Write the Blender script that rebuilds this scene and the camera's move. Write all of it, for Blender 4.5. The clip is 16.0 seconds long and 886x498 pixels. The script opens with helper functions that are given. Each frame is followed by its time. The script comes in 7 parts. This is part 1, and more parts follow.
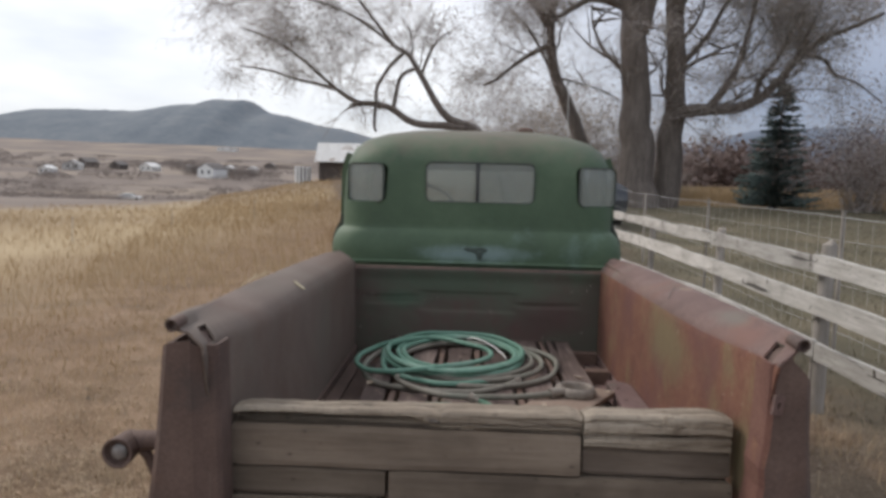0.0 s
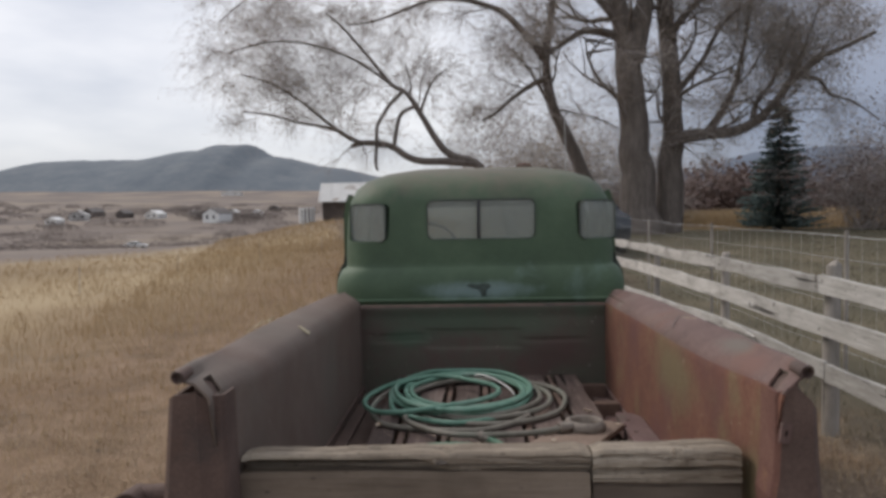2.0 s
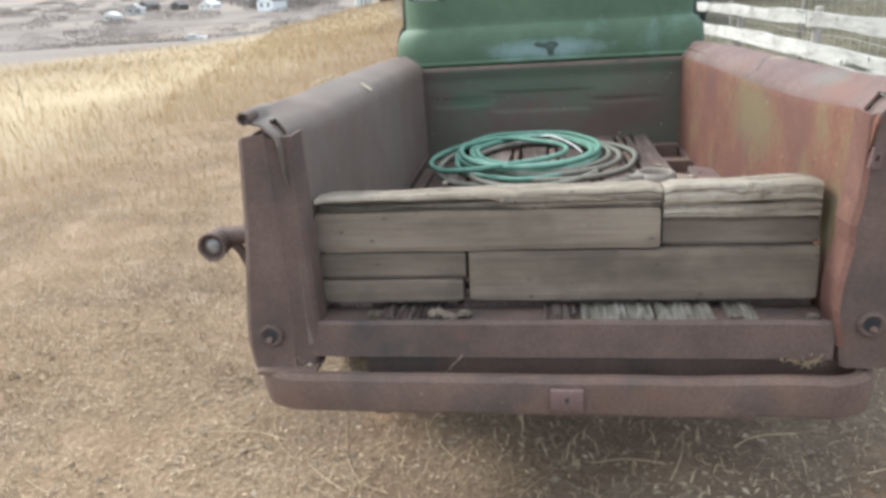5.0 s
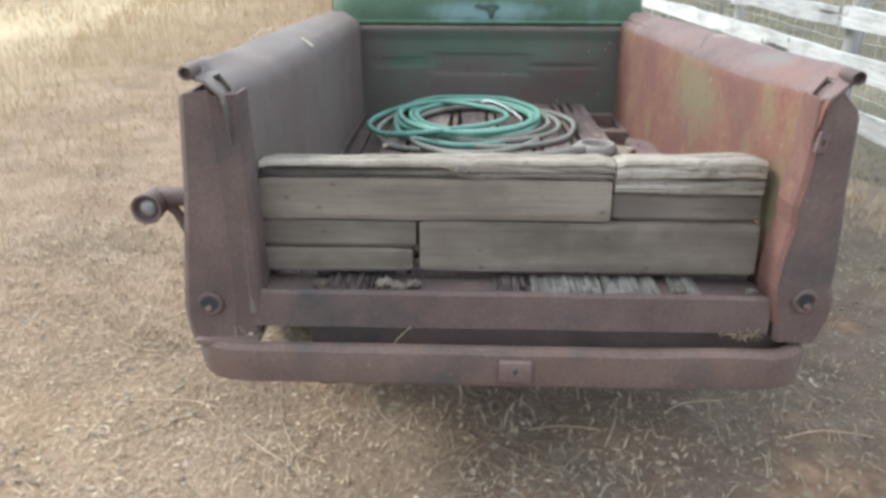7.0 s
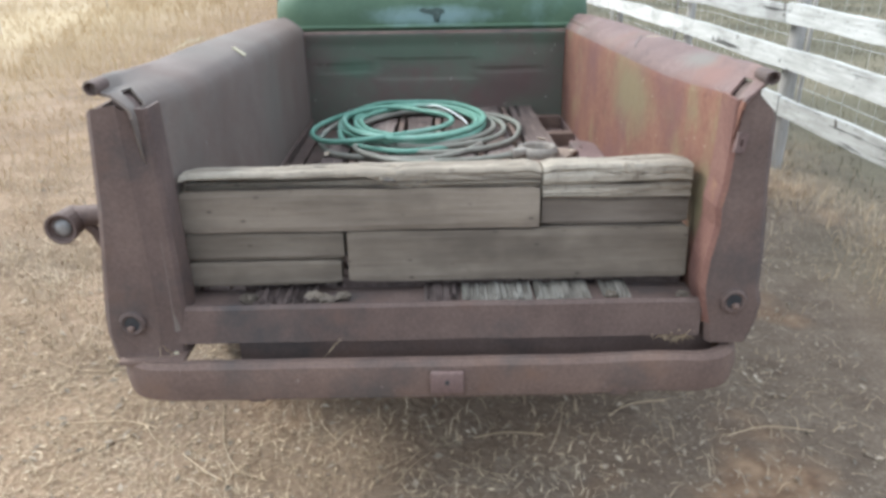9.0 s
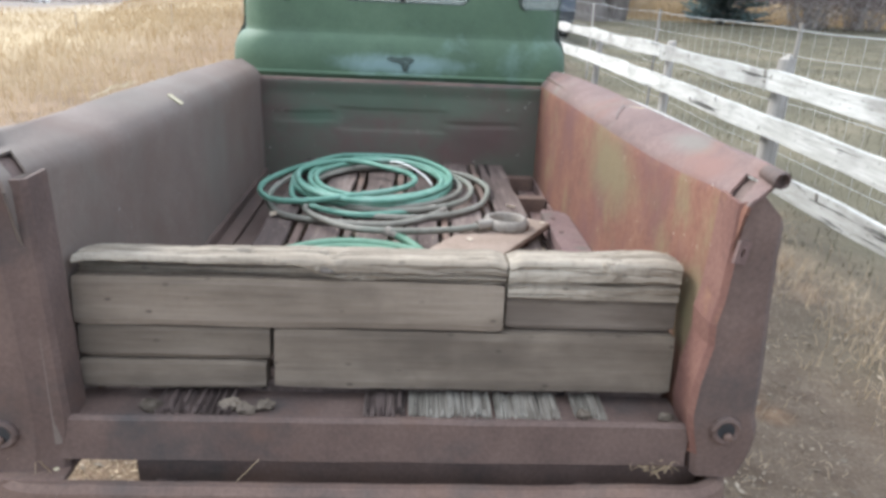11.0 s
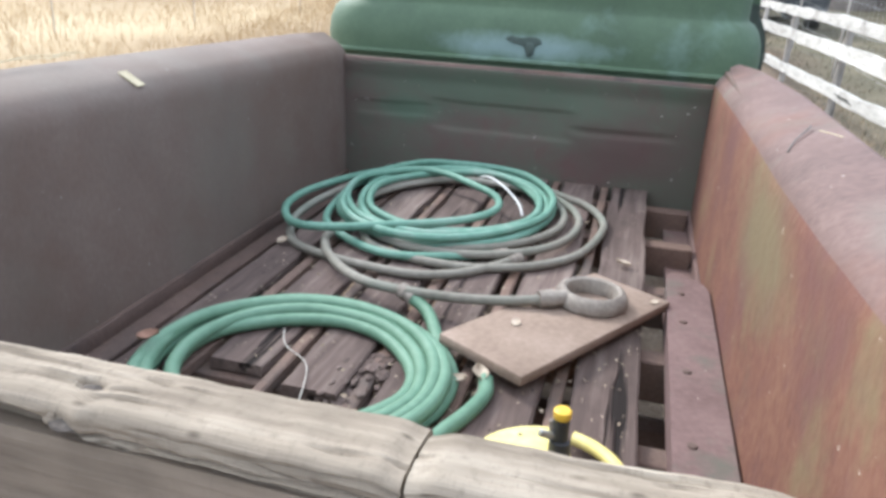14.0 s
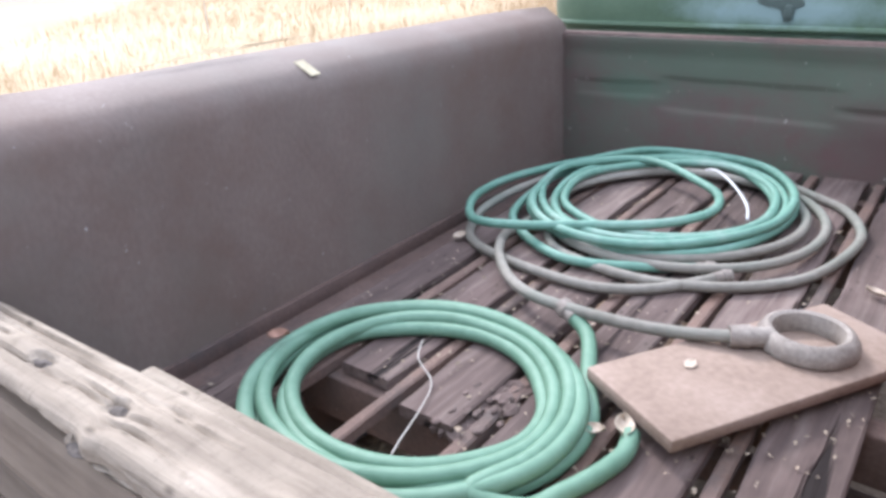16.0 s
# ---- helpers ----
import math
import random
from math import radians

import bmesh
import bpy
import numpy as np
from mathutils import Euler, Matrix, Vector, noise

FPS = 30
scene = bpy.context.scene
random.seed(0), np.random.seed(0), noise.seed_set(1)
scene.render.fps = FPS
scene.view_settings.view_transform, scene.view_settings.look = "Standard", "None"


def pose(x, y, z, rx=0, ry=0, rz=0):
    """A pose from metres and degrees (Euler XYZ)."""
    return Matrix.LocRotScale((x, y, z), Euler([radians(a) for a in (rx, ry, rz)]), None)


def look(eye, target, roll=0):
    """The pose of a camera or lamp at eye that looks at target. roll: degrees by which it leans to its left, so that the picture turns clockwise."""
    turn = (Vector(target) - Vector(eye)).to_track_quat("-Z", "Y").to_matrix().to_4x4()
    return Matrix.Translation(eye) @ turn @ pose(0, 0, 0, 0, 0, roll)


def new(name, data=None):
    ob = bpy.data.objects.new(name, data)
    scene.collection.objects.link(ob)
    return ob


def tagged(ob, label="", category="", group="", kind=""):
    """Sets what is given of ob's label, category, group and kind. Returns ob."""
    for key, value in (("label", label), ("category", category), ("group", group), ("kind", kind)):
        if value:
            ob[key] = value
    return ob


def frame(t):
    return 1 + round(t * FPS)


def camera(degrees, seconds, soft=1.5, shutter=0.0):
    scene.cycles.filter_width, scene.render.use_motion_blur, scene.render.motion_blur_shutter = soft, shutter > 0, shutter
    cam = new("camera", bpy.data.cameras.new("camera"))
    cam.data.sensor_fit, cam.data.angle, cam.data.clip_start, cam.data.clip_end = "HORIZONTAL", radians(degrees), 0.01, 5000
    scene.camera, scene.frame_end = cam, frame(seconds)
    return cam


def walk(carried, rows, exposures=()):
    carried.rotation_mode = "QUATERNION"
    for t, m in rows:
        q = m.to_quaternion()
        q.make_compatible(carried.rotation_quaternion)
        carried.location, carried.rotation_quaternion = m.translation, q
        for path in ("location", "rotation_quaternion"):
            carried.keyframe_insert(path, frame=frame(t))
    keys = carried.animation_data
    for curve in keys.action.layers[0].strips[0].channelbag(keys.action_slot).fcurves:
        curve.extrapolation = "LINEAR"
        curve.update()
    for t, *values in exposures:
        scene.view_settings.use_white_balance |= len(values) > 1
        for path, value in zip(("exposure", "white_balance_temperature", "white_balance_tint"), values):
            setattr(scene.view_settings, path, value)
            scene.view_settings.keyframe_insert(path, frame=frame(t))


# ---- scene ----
cam = camera(64.0, 16.0, soft=3.4)
PATH = [
    (0, (-0.032, -1.688, 1.494), (-0.107, 0.301, 1.292), 1.4),
    (0.5, (-0.023, -1.698, 1.499), (-0.155, 0.29, 1.316), 0.1),
    (1, (-0.017, -1.7, 1.499), (-0.104, 0.293, 1.347), -0.8),
    (1.5, (-0.015, -1.685, 1.505), (-0.099, 0.309, 1.374), -0.9),
    (2, (-0.017, -1.705, 1.511), (-0.109, 0.291, 1.406), -1.1),
    (2.5, (-0.023, -1.708, 1.508), (-0.135, 0.287, 1.407), -0.5),
    (3, (-0.024, -1.695, 1.499), (-0.117, 0.299, 1.361), -0.7),
    (3.5, (-0.031, -1.701, 1.492), (-0.12, 0.289, 1.307), -0.1),
    (4, (-0.035, -1.704, 1.47), (-0.172, 0.256, 1.095), -1.3),
    (4.5, (-0.041, -1.691, 1.441), (-0.214, 0.225, 0.892), -1.2),
    (5, (-0.027, -1.682, 1.393), (-0.309, 0.178, 0.714), -3.8),
    (5.2, (-0.058, -1.655, 1.404), (-0.281, 0.186, 0.656), -2.4),
    (7.3, (-0.107, -1.641, 1.404), (-0.155, 0.195, 0.612), 0.0),
    (7.5, (-0.104, -1.635, 1.405), (-0.158, 0.209, 0.633), -0.3),
    (8, (-0.066, -1.643, 1.414), (-0.201, 0.211, 0.675), -0.9),
    (8.5, (0.012, -1.623, 1.409), (-0.139, 0.22, 0.648), -1.2),
    (9, (0.002, -1.615, 1.41), (0.019, 0.224, 0.623), -0.8),
    (9.5, (-0.064, -1.629, 1.422), (0.094, 0.221, 0.678), 2.0),
    (9.7, (-0.072, -1.604, 1.446), (0.091, 0.237, 0.684), 2.2),
    (11.8, (0.166, -1.121, 1.425), (0.238, 0.765, 0.764), 2.9),
    (12, (0.206, -1.061, 1.412), (0.262, 0.817, 0.728), 2.8),
    (12.5, (0.403, -0.912, 1.409), (0.234, 0.98, 0.783), 0.9),
    (13, (0.393, -0.789, 1.401), (0.236, 1.085, 0.721), 1.6),
    (13.5, (0.32, -0.668, 1.394), (0.169, 1.172, 0.625), 3.9),
    (14, (0.397, -0.528, 1.362), (-0.07, 1.265, 0.61), 2.8),
    (14.5, (0.46, -0.389, 1.358), (-0.311, 1.259, 0.526), 0.4),
    (15, (0.393, -0.379, 1.37), (-0.408, 1.265, 0.562), 3.6),
    (15.5, (0.466, -0.325, 1.357), (-0.575, 1.196, 0.58), 0.1),
    (16, (0.508, -0.266, 1.346), (-0.624, 1.168, 0.533), -3.1),
]
EXPOSURES = [(0.0, 0.66, 6680, 13), (0.8, 0.54, 6640, 13), (1.6, 0.40, 6680, 14), (3.6, 0.33, 6800, 14), (4.0, 0.55, 6780, 12), (4.5, 1.40, 6400, 7), (5.0, 1.80, 6180, 5), (7.5, 1.93, 5880, 4), (9.5, 1.91, 5920, 5), (12.0, 2.00, 6080, 8), (13.0, 1.97, 6200, 8), (14.5, 1.99, 5980, 10), (15.2, 2.06, 6000, 13), (16.0, 2.21, 5850, 16)]
walk(cam, [(t, look(eye, target, roll)) for t, eye, target, roll in PATH], EXPOSURES)

# ---------- world, sun ----------
world = bpy.data.worlds.new("overcast_sky")
scene.world = world
world.use_nodes = True
wn, wl = world.node_tree.nodes, world.node_tree.links
wn.clear()
SUN_AZ, SUN_EL = radians(-62), radians(42)
w_out = wn.new("ShaderNodeOutputWorld")
w_mix = wn.new("ShaderNodeMixShader")
w_sky = wn.new("ShaderNodeTexSky")
w_sky.sky_type, w_sky.sun_disc = "NISHITA", False
w_sky.sun_elevation, w_sky.sun_rotation = SUN_EL, SUN_AZ
w_b1, w_b2 = wn.new("ShaderNodeBackground"), wn.new("ShaderNodeBackground")
w_b1.inputs[1].default_value, w_b2.inputs[1].default_value = 0.10, 1.0
w_tc, w_map = wn.new("ShaderNodeTexCoord"), wn.new("ShaderNodeMapping")
w_map.inputs["Scale"].default_value = (1.0, 1.0, 3.2)
w_no, w_ramp = wn.new("ShaderNodeTexNoise"), wn.new("ShaderNodeValToRGB")
w_no.inputs["Scale"].default_value, w_no.inputs["Detail"].default_value = 1.6, 6.0
w_ramp.color_ramp.elements[0].position, w_ramp.color_ramp.elements[1].position = 0.38, 0.62
w_ramp.color_ramp.elements[0].color, w_ramp.color_ramp.elements[1].color = (0.40, 0.45, 0.53, 1), (0.76, 0.79, 0.82, 1)
# a heavier bank of cloud to the east (+x), thinning upward
w_sep, w_e, w_z = wn.new("ShaderNodeSeparateXYZ"), wn.new("ShaderNodeMapRange"), wn.new("ShaderNodeMapRange")
w_e.inputs[1].default_value, w_e.inputs[2].default_value = -0.08, 0.36
w_z.inputs[1].default_value, w_z.inputs[2].default_value, w_z.inputs[3].default_value, w_z.inputs[4].default_value = 0.10, 0.75, 0.92, 0.0
w_mul = wn.new("ShaderNodeMath")
w_mul.operation = "MULTIPLY"
w_bank = wn.new("ShaderNodeMix")
w_bank.data_type = "RGBA"
w_bank.inputs[7].default_value = (0.17, 0.21, 0.31, 1)
wl.new(w_tc.outputs["Generated"], w_map.inputs[0]), wl.new(w_map.outputs[0], w_no.inputs[0]), wl.new(w_no.outputs[0], w_ramp.inputs[0])
wl.new(w_tc.outputs["Generated"], w_sep.inputs[0]), wl.new(w_sep.outputs[0], w_e.inputs[0]), wl.new(w_sep.outputs[2], w_z.inputs[0])
wl.new(w_e.outputs[0], w_mul.inputs[0]), wl.new(w_z.outputs[0], w_mul.inputs[1]), wl.new(w_mul.outputs[0], w_bank.inputs[0])
# an overcast sky is brighter overhead than at the horizon
w_up, w_gain = wn.new("ShaderNodeMapRange"), wn.new("ShaderNodeVectorMath")
w_up.inputs[1].default_value, w_up.inputs[2].default_value, w_up.inputs[3].default_value, w_up.inputs[4].default_value = 0.0, 1.0, 0.86, 1.32
w_gain.operation = "SCALE"
wl.new(w_sep.outputs[2], w_up.inputs[0]), wl.new(w_up.outputs[0], w_gain.inputs["Scale"]), wl.new(w_bank.outputs[2], w_gain.inputs[0])
wl.new(w_ramp.outputs[0], w_bank.inputs[6]), wl.new(w_gain.outputs[0], w_b2.inputs[0]), wl.new(w_sky.outputs[0], w_b1.inputs[0])
w_mix.inputs[0].default_value = 0.85
wl.new(w_b1.outputs[0], w_mix.inputs[1]), wl.new(w_b2.outputs[0], w_mix.inputs[2]), wl.new(w_mix.outputs[0], w_out.inputs[0])
sun = new("sun", bpy.data.lights.new("sun", "SUN"))
sun.data.energy, sun.data.angle, sun.data.color = 1.1, radians(14), (1.0, 0.95, 0.88)
sun.matrix_world = look((60 * math.sin(SUN_AZ) * math.cos(SUN_EL), 60 * math.cos(SUN_AZ) * math.cos(SUN_EL), 60 * math.sin(SUN_EL)), (0, 0, 0))


# ---------- materials ----------
def surface(name, colours, rough=0.8, metal=0.0, scale=8.0, stretch=(1, 1, 1), bump=0.3, fine=60.0, spread=(0.3, 0.7), vary=0.0, island=0.0, spec=0.4, patch=None, patch_scale=2.5, patch_at=(0.5, 0.62), fine_mix=0.35, patch_stretch=(1, 1, 1), patch2=None, patch2_scale=1.5, patch2_at=(0.52, 0.66), fleck=None, stain=None):
    """A procedural surface: a colour ramp over broad noise, mottled by a finer grain, with patches of another colour, and bump."""
    m = bpy.data.materials.new(name)
    m.use_nodes = True
    n, l = m.node_tree.nodes, m.node_tree.links
    bs = n["Principled BSDF"]
    bs.inputs["Roughness"].default_value, bs.inputs["Metallic"].default_value = rough, metal
    bs.inputs["Specular IOR Level"].default_value = spec
    tc, mp = n.new("ShaderNodeTexCoord"), n.new("ShaderNodeMapping")
    mp.inputs["Scale"].default_value = stretch
    l.new(tc.outputs["Object"], mp.inputs[0])
    a, b = n.new("ShaderNodeTexNoise"), n.new("ShaderNodeTexNoise")
    a.inputs["Scale"].default_value, a.inputs["Detail"].default_value, a.inputs["Roughness"].default_value = scale, 5, 0.6
    b.inputs["Scale"].default_value, b.inputs["Detail"].default_value = fine, 4
    l.new(mp.outputs[0], a.inputs[0]), l.new(mp.outputs[0], b.inputs[0])
    mixv = n.new("ShaderNodeMix")
    mixv.inputs[0].default_value = fine_mix
    l.new(a.outputs[0], mixv.inputs[2]), l.new(b.outputs[0], mixv.inputs[3])
    r = n.new("ShaderNodeValToRGB")
    el = r.color_ramp.elements
    for i, c in enumerate(colours):
        at = spread[0] + (spread[1] - spread[0]) * i / (len(colours) - 1)
        if i < 2:
            el[i].position = at
        else:
            el.new(at)
        el[i].color = (*c, 1)
    l.new(mixv.outputs[0], r.inputs[0])
    out = r.outputs[0]
    if patch:
        pn, pr, pm = n.new("ShaderNodeTexNoise"), n.new("ShaderNodeMapRange"), n.new("ShaderNodeMix")
        pm.data_type = "RGBA"
        pn.inputs["Scale"].default_value, pn.inputs["Detail"].default_value, pn.inputs["Roughness"].default_value = patch_scale, 7, 0.65
        pr.inputs[1].default_value, pr.inputs[2].default_value = patch_at
        ps = n.new("ShaderNodeMapping")
        ps.inputs["Scale"].default_value = patch_stretch
        l.new(tc.outputs["Object"], ps.inputs[0]), l.new(ps.outputs[0], pn.inputs[0]), l.new(pn.outputs[0], pr.inputs[0]), l.new(pr.outputs[0], pm.inputs[0])
        l.new(out, pm.inputs[6])
        pm.inputs[7].default_value = (*patch, 1)
        out = pm.outputs[2]
    for colour, sc, at in ((patch2, patch2_scale, patch2_at), (fleck, 55.0, (0.70, 0.73))):
        if colour:
            pn, pr, pm, ps = n.new("ShaderNodeTexNoise"), n.new("ShaderNodeMapRange"), n.new("ShaderNodeMix"), n.new("ShaderNodeMapping")
            pm.data_type = "RGBA"
            ps.inputs["Location"].default_value = (3.1, 1.7, 5.2)
            pn.inputs["Scale"].default_value, pn.inputs["Detail"].default_value, pn.inputs["Roughness"].default_value = sc, 5, 0.6
            pr.inputs[1].default_value, pr.inputs[2].default_value = at
            l.new(tc.outputs["Object"], ps.inputs[0]), l.new(ps.outputs[0], pn.inputs[0]), l.new(pn.outputs[0], pr.inputs[0]), l.new(pr.outputs[0], pm.inputs[0])
            l.new(out, pm.inputs[6])
            pm.inputs[7].default_value = (*colour, 1)
            out = pm.outputs[2]
    for colour, centre, radii in stain or ():
        sb, sd, sl, sn, sa, sr, sm = n.new("ShaderNodeVectorMath"), n.new("ShaderNodeVectorMath"), n.new("ShaderNodeVectorMath"), n.new("ShaderNodeTexNoise"), n.new("ShaderNodeMath"), n.new("ShaderNodeMapRange"), n.new("ShaderNodeMix")
        sb.operation, sd.operation, sl.operation, sa.operation, sm.data_type = "SUBTRACT", "DIVIDE", "LENGTH", "ADD", "RGBA"
        sb.inputs[1].default_value, sd.inputs[1].default_value = centre, radii
        sn.inputs["Scale"].default_value, sn.inputs["Detail"].default_value, sn.inputs["Roughness"].default_value = 11, 6, 0.7
        l.new(tc.outputs["Object"], sb.inputs[0]), l.new(sb.outputs[0], sd.inputs[0]), l.new(sd.outputs[0], sl.inputs[0])
        l.new(tc.outputs["Object"], sn.inputs[0]), l.new(sl.outputs["Value"], sa.inputs[0]), l.new(sn.outputs[0], sa.inputs[1]), l.new(sa.outputs[0], sr.inputs[0])
        sr.inputs[1].default_value, sr.inputs[2].default_value, sr.inputs[3].default_value, sr.inputs[4].default_value = 0.85, 1.5, 0.75, 0.0
        l.new(sr.outputs[0], sm.inputs[0]), l.new(out, sm.inputs[6])
        sm.inputs[7].default_value = (*colour, 1)
        out = sm.outputs[2]
    if vary or island:
        src = n.new("ShaderNodeNewGeometry").outputs["Random Per Island"] if island else n.new("ShaderNodeObjectInfo").outputs["Random"]
        mr, hs = n.new("ShaderNodeMapRange"), n.new("ShaderNodeHueSaturation")
        d = island or vary
        mr.inputs[3].default_value, mr.inputs[4].default_value = 1 - d, 1 + d
        l.new(src, mr.inputs[0]), l.new(mr.outputs[0], hs.inputs["Value"]), l.new(out, hs.inputs["Color"])
        out = hs.outputs[0]
    l.new(out, bs.inputs["Base Color"])
    if bump:
        bp = n.new("ShaderNodeBump")
        bp.inputs["Strength"].default_value, bp.inputs["Distance"].default_value = bump, 0.01
        l.new(mixv.outputs[0], bp.inputs["Height"]), l.new(bp.outputs[0], bs.inputs["Normal"])
    return m


M_GREEN = surface("worn_green_paint", [(0.042, 0.069, 0.040), (0.060, 0.099, 0.055), (0.088, 0.131, 0.077)], 0.62, 0, 3, bump=0.08, fine=90, patch=(0.12, 0.18, 0.145), patch_scale=2.2, patch_at=(0.63, 0.80), fine_mix=0.2, stain=(((0.21, 0.29, 0.28), (-0.02, 1.95, 1.10), (0.34, 0.3, 0.055)), ((0.15, 0.115, 0.088), (0.0, 2.45, 1.86), (1.25, 1.05, 0.36))))

M_RUST = surface("brown_rusted_steel", [(0.084, 0.053, 0.042), (0.126, 0.080, 0.062), (0.172, 0.112, 0.085)], 0.85, 0, 7, bump=0.35, fine=120, fine_mix=0.42, patch=(0.064, 0.054, 0.048), patch_scale=4, patch_at=(0.50, 0.72), patch2=(0.140, 0.080, 0.054), patch2_scale=5.5, patch2_at=(0.56, 0.74), fleck=(0.22, 0.17, 0.14))
M_RUST_DARK = surface("dark_rusted_steel", [(0.070, 0.045, 0.037), (0.106, 0.069, 0.056), (0.148, 0.098, 0.079)], 0.78, 0, 8, bump=0.3, fine=120, fine_mix=0.40, patch=(0.052, 0.044, 0.041), patch_scale=4.5, patch_at=(0.50, 0.72), patch2=(0.115, 0.068, 0.050), patch2_scale=6, patch2_at=(0.58, 0.76))
M_RUST_RED = surface("red_rusted_steel", [(0.092, 0.044, 0.036), (0.140, 0.066, 0.050), (0.185, 0.096, 0.070)], 0.85, 0, 9, bump=0.3, fine=110, fine_mix=0.42, patch=(0.20, 0.105, 0.060), patch_scale=6, patch_at=(0.60, 0.72))
M_RUST_ORANGE = surface("orange_rusted_steel", [(0.100, 0.043, 0.033), (0.156, 0.068, 0.044), (0.200, 0.101, 0.062)], 0.88, 0, 7, stretch=(1, 1, 0.8), bump=0.35, fine=75, fine_mix=0.45, patch=(0.168, 0.128, 0.066), patch_scale=4.6, patch_at=(0.50, 0.70), patch_stretch=(1, 1, 0.75), patch2=(0.130, 0.058, 0.048), patch2_scale=3.6, patch2_at=(0.50, 0.66), fleck=(0.40, 0.32, 0.25), stain=(((0.155, 0.128, 0.066), (0.618, 0.62, 0.98), (0.2, 0.30, 0.14)), ((0.155, 0.125, 0.066), (0.60, -0.05, 0.86), (0.1, 0.10, 0.12))))
M_RUST_PURPLE = surface("purple_brown_rusted_flange", [(0.092, 0.057, 0.049), (0.140, 0.087, 0.075), (0.194, 0.129, 0.111)], 0.74, 0, 6, bump=0.2, fine=90, fine_mix=0.40, patch=(0.160, 0.150, 0.120), patch_scale=4, patch_at=(0.54, 0.72), patch2=(0.165, 0.084, 0.062), patch2_scale=3.4, patch2_at=(0.55, 0.74), fleck=(0.42, 0.36, 0.31), stain=(((0.138, 0.122, 0.100), (0.685, 0.232, 1.130), (0.045, 0.16, 0.1)), ((0.162, 0.082, 0.063), (0.643, 0.030, 1.135), (0.05, 0.11, 0.1))))
M_COVER = surface("dull_mauve_steel_edge", [(0.10, 0.060, 0.054), (0.15, 0.094, 0.086), (0.20, 0.132, 0.120)], 0.85, 0, 5, bump=0.3, fine=90, patch=(0.10, 0.095, 0.075), patch_scale=7, patch_at=(0.52, 0.68), fleck=(0.30, 0.25, 0.22))
M_PANEL = surface("green_and_rust_bed_panel", [(0.098, 0.064, 0.058), (0.090, 0.086, 0.066), (0.076, 0.108, 0.074)], 0.85, 0, 2.2, patch=(0.102, 0.056, 0.052), patch_scale=3.4, patch_at=(0.5, 0.70), fleck=(0.42, 0.40, 0.36), bump=0.2, fine=110, fine_mix=0.2, stain=(((0.072, 0.100, 0.068), (-0.1, 1.83, 0.97), (0.55, 0.3, 0.10)), ((0.088, 0.052, 0.048), (0.36, 1.83, 0.80), (0.22, 0.3, 0.13)), ((0.070, 0.112, 0.076), (-0.35, 1.83, 0.88), (0.16, 0.3, 0.06))))
M_LEFTWALL = surface("dark_brown_bed_wall", [(0.118, 0.086, 0.070), (0.153, 0.113, 0.092), (0.194, 0.149, 0.124)], 0.75, 0, 3, stretch=(1, 1, 0.6), patch=(0.128, 0.084, 0.064), patch_scale=4.2, patch_at=(0.46, 0.74), patch2=(0.150, 0.130, 0.106), patch2_scale=2.0, patch2_at=(0.45, 0.80), fleck=(0.30, 0.27, 0.25), bump=0.15, fine=120)
M_HOSE = surface("green_garden_hose", [(0.065, 0.15, 0.110), (0.105, 0.215, 0.160), (0.165, 0.275, 0.220)], 0.6, 0, 4, bump=0.05, fine=50, patch=(0.22, 0.29, 0.24), patch_scale=4, patch_at=(0.55, 0.72))
M_HOSE2 = surface("bright_green_garden_hose", [(0.070, 0.145, 0.092), (0.105, 0.195, 0.130), (0.15, 0.245, 0.175)], 0.6, 0, 4, bump=0.05, fine=50)
M_HOSE_OLD = surface("faded_grey_hose", [(0.118, 0.108, 0.086), (0.178, 0.163, 0.134), (0.245, 0.226, 0.192)], 0.8, 0, 4, bump=0.1, fine=60, patch=(0.13, 0.145, 0.115), patch_scale=3, patch_at=(0.5, 0.7))
M_BOARD = surface("dusty_brown_board", [(0.155, 0.108, 0.080), (0.222, 0.160, 0.122), (0.280, 0.212, 0.168)], 0.9, 0, 7, bump=0.15, fine=90)
M_CAST = surface("corroded_cast_metal", [(0.135, 0.110, 0.092), (0.220, 0.188, 0.158), (0.310, 0.278, 0.240)], 0.75, 0.2, 25, bump=0.3, fine=150)
M_YELLOW = surface("faded_yellow_plastic", [(0.58, 0.47, 0.13), (0.68, 0.57, 0.20), (0.74, 0.65, 0.30)], 0.5, 0, 9, bump=0.03, fine=60)
M_YELLOW_CAP = surface("orange_yellow_plastic", [(0.60, 0.36, 0.03), (0.72, 0.46, 0.05)], 0.4, 0, 9, bump=0.02)
M_BLACK = surface("black_plastic_and_hole_discs", [(0.02, 0.02, 0.022), (0.04, 0.04, 0.042)], 0.5, 0, 20, bump=0.05)
M_SILVER = surface("grey_metal", [(0.35, 0.35, 0.35), (0.55, 0.55, 0.55)], 0.4, 0.8, 30, bump=0.05)
M_KNOT_PIT = surface("dark_knot_and_pit_shade", [(0.06, 0.048, 0.040), (0.12, 0.10, 0.085)], 0.9, 0, 40, bump=0.2)
M_REDLEAF = surface("reddish_dry_leaf", [(0.17, 0.09, 0.062), (0.27, 0.155, 0.11)], 0.8, 0, 60, bump=0.1)
M_LEAFTAN = surface("tan_dry_leaf", [(0.30, 0.235, 0.17), (0.45, 0.37, 0.29)], 0.8, 0, 60, bump=0.1)
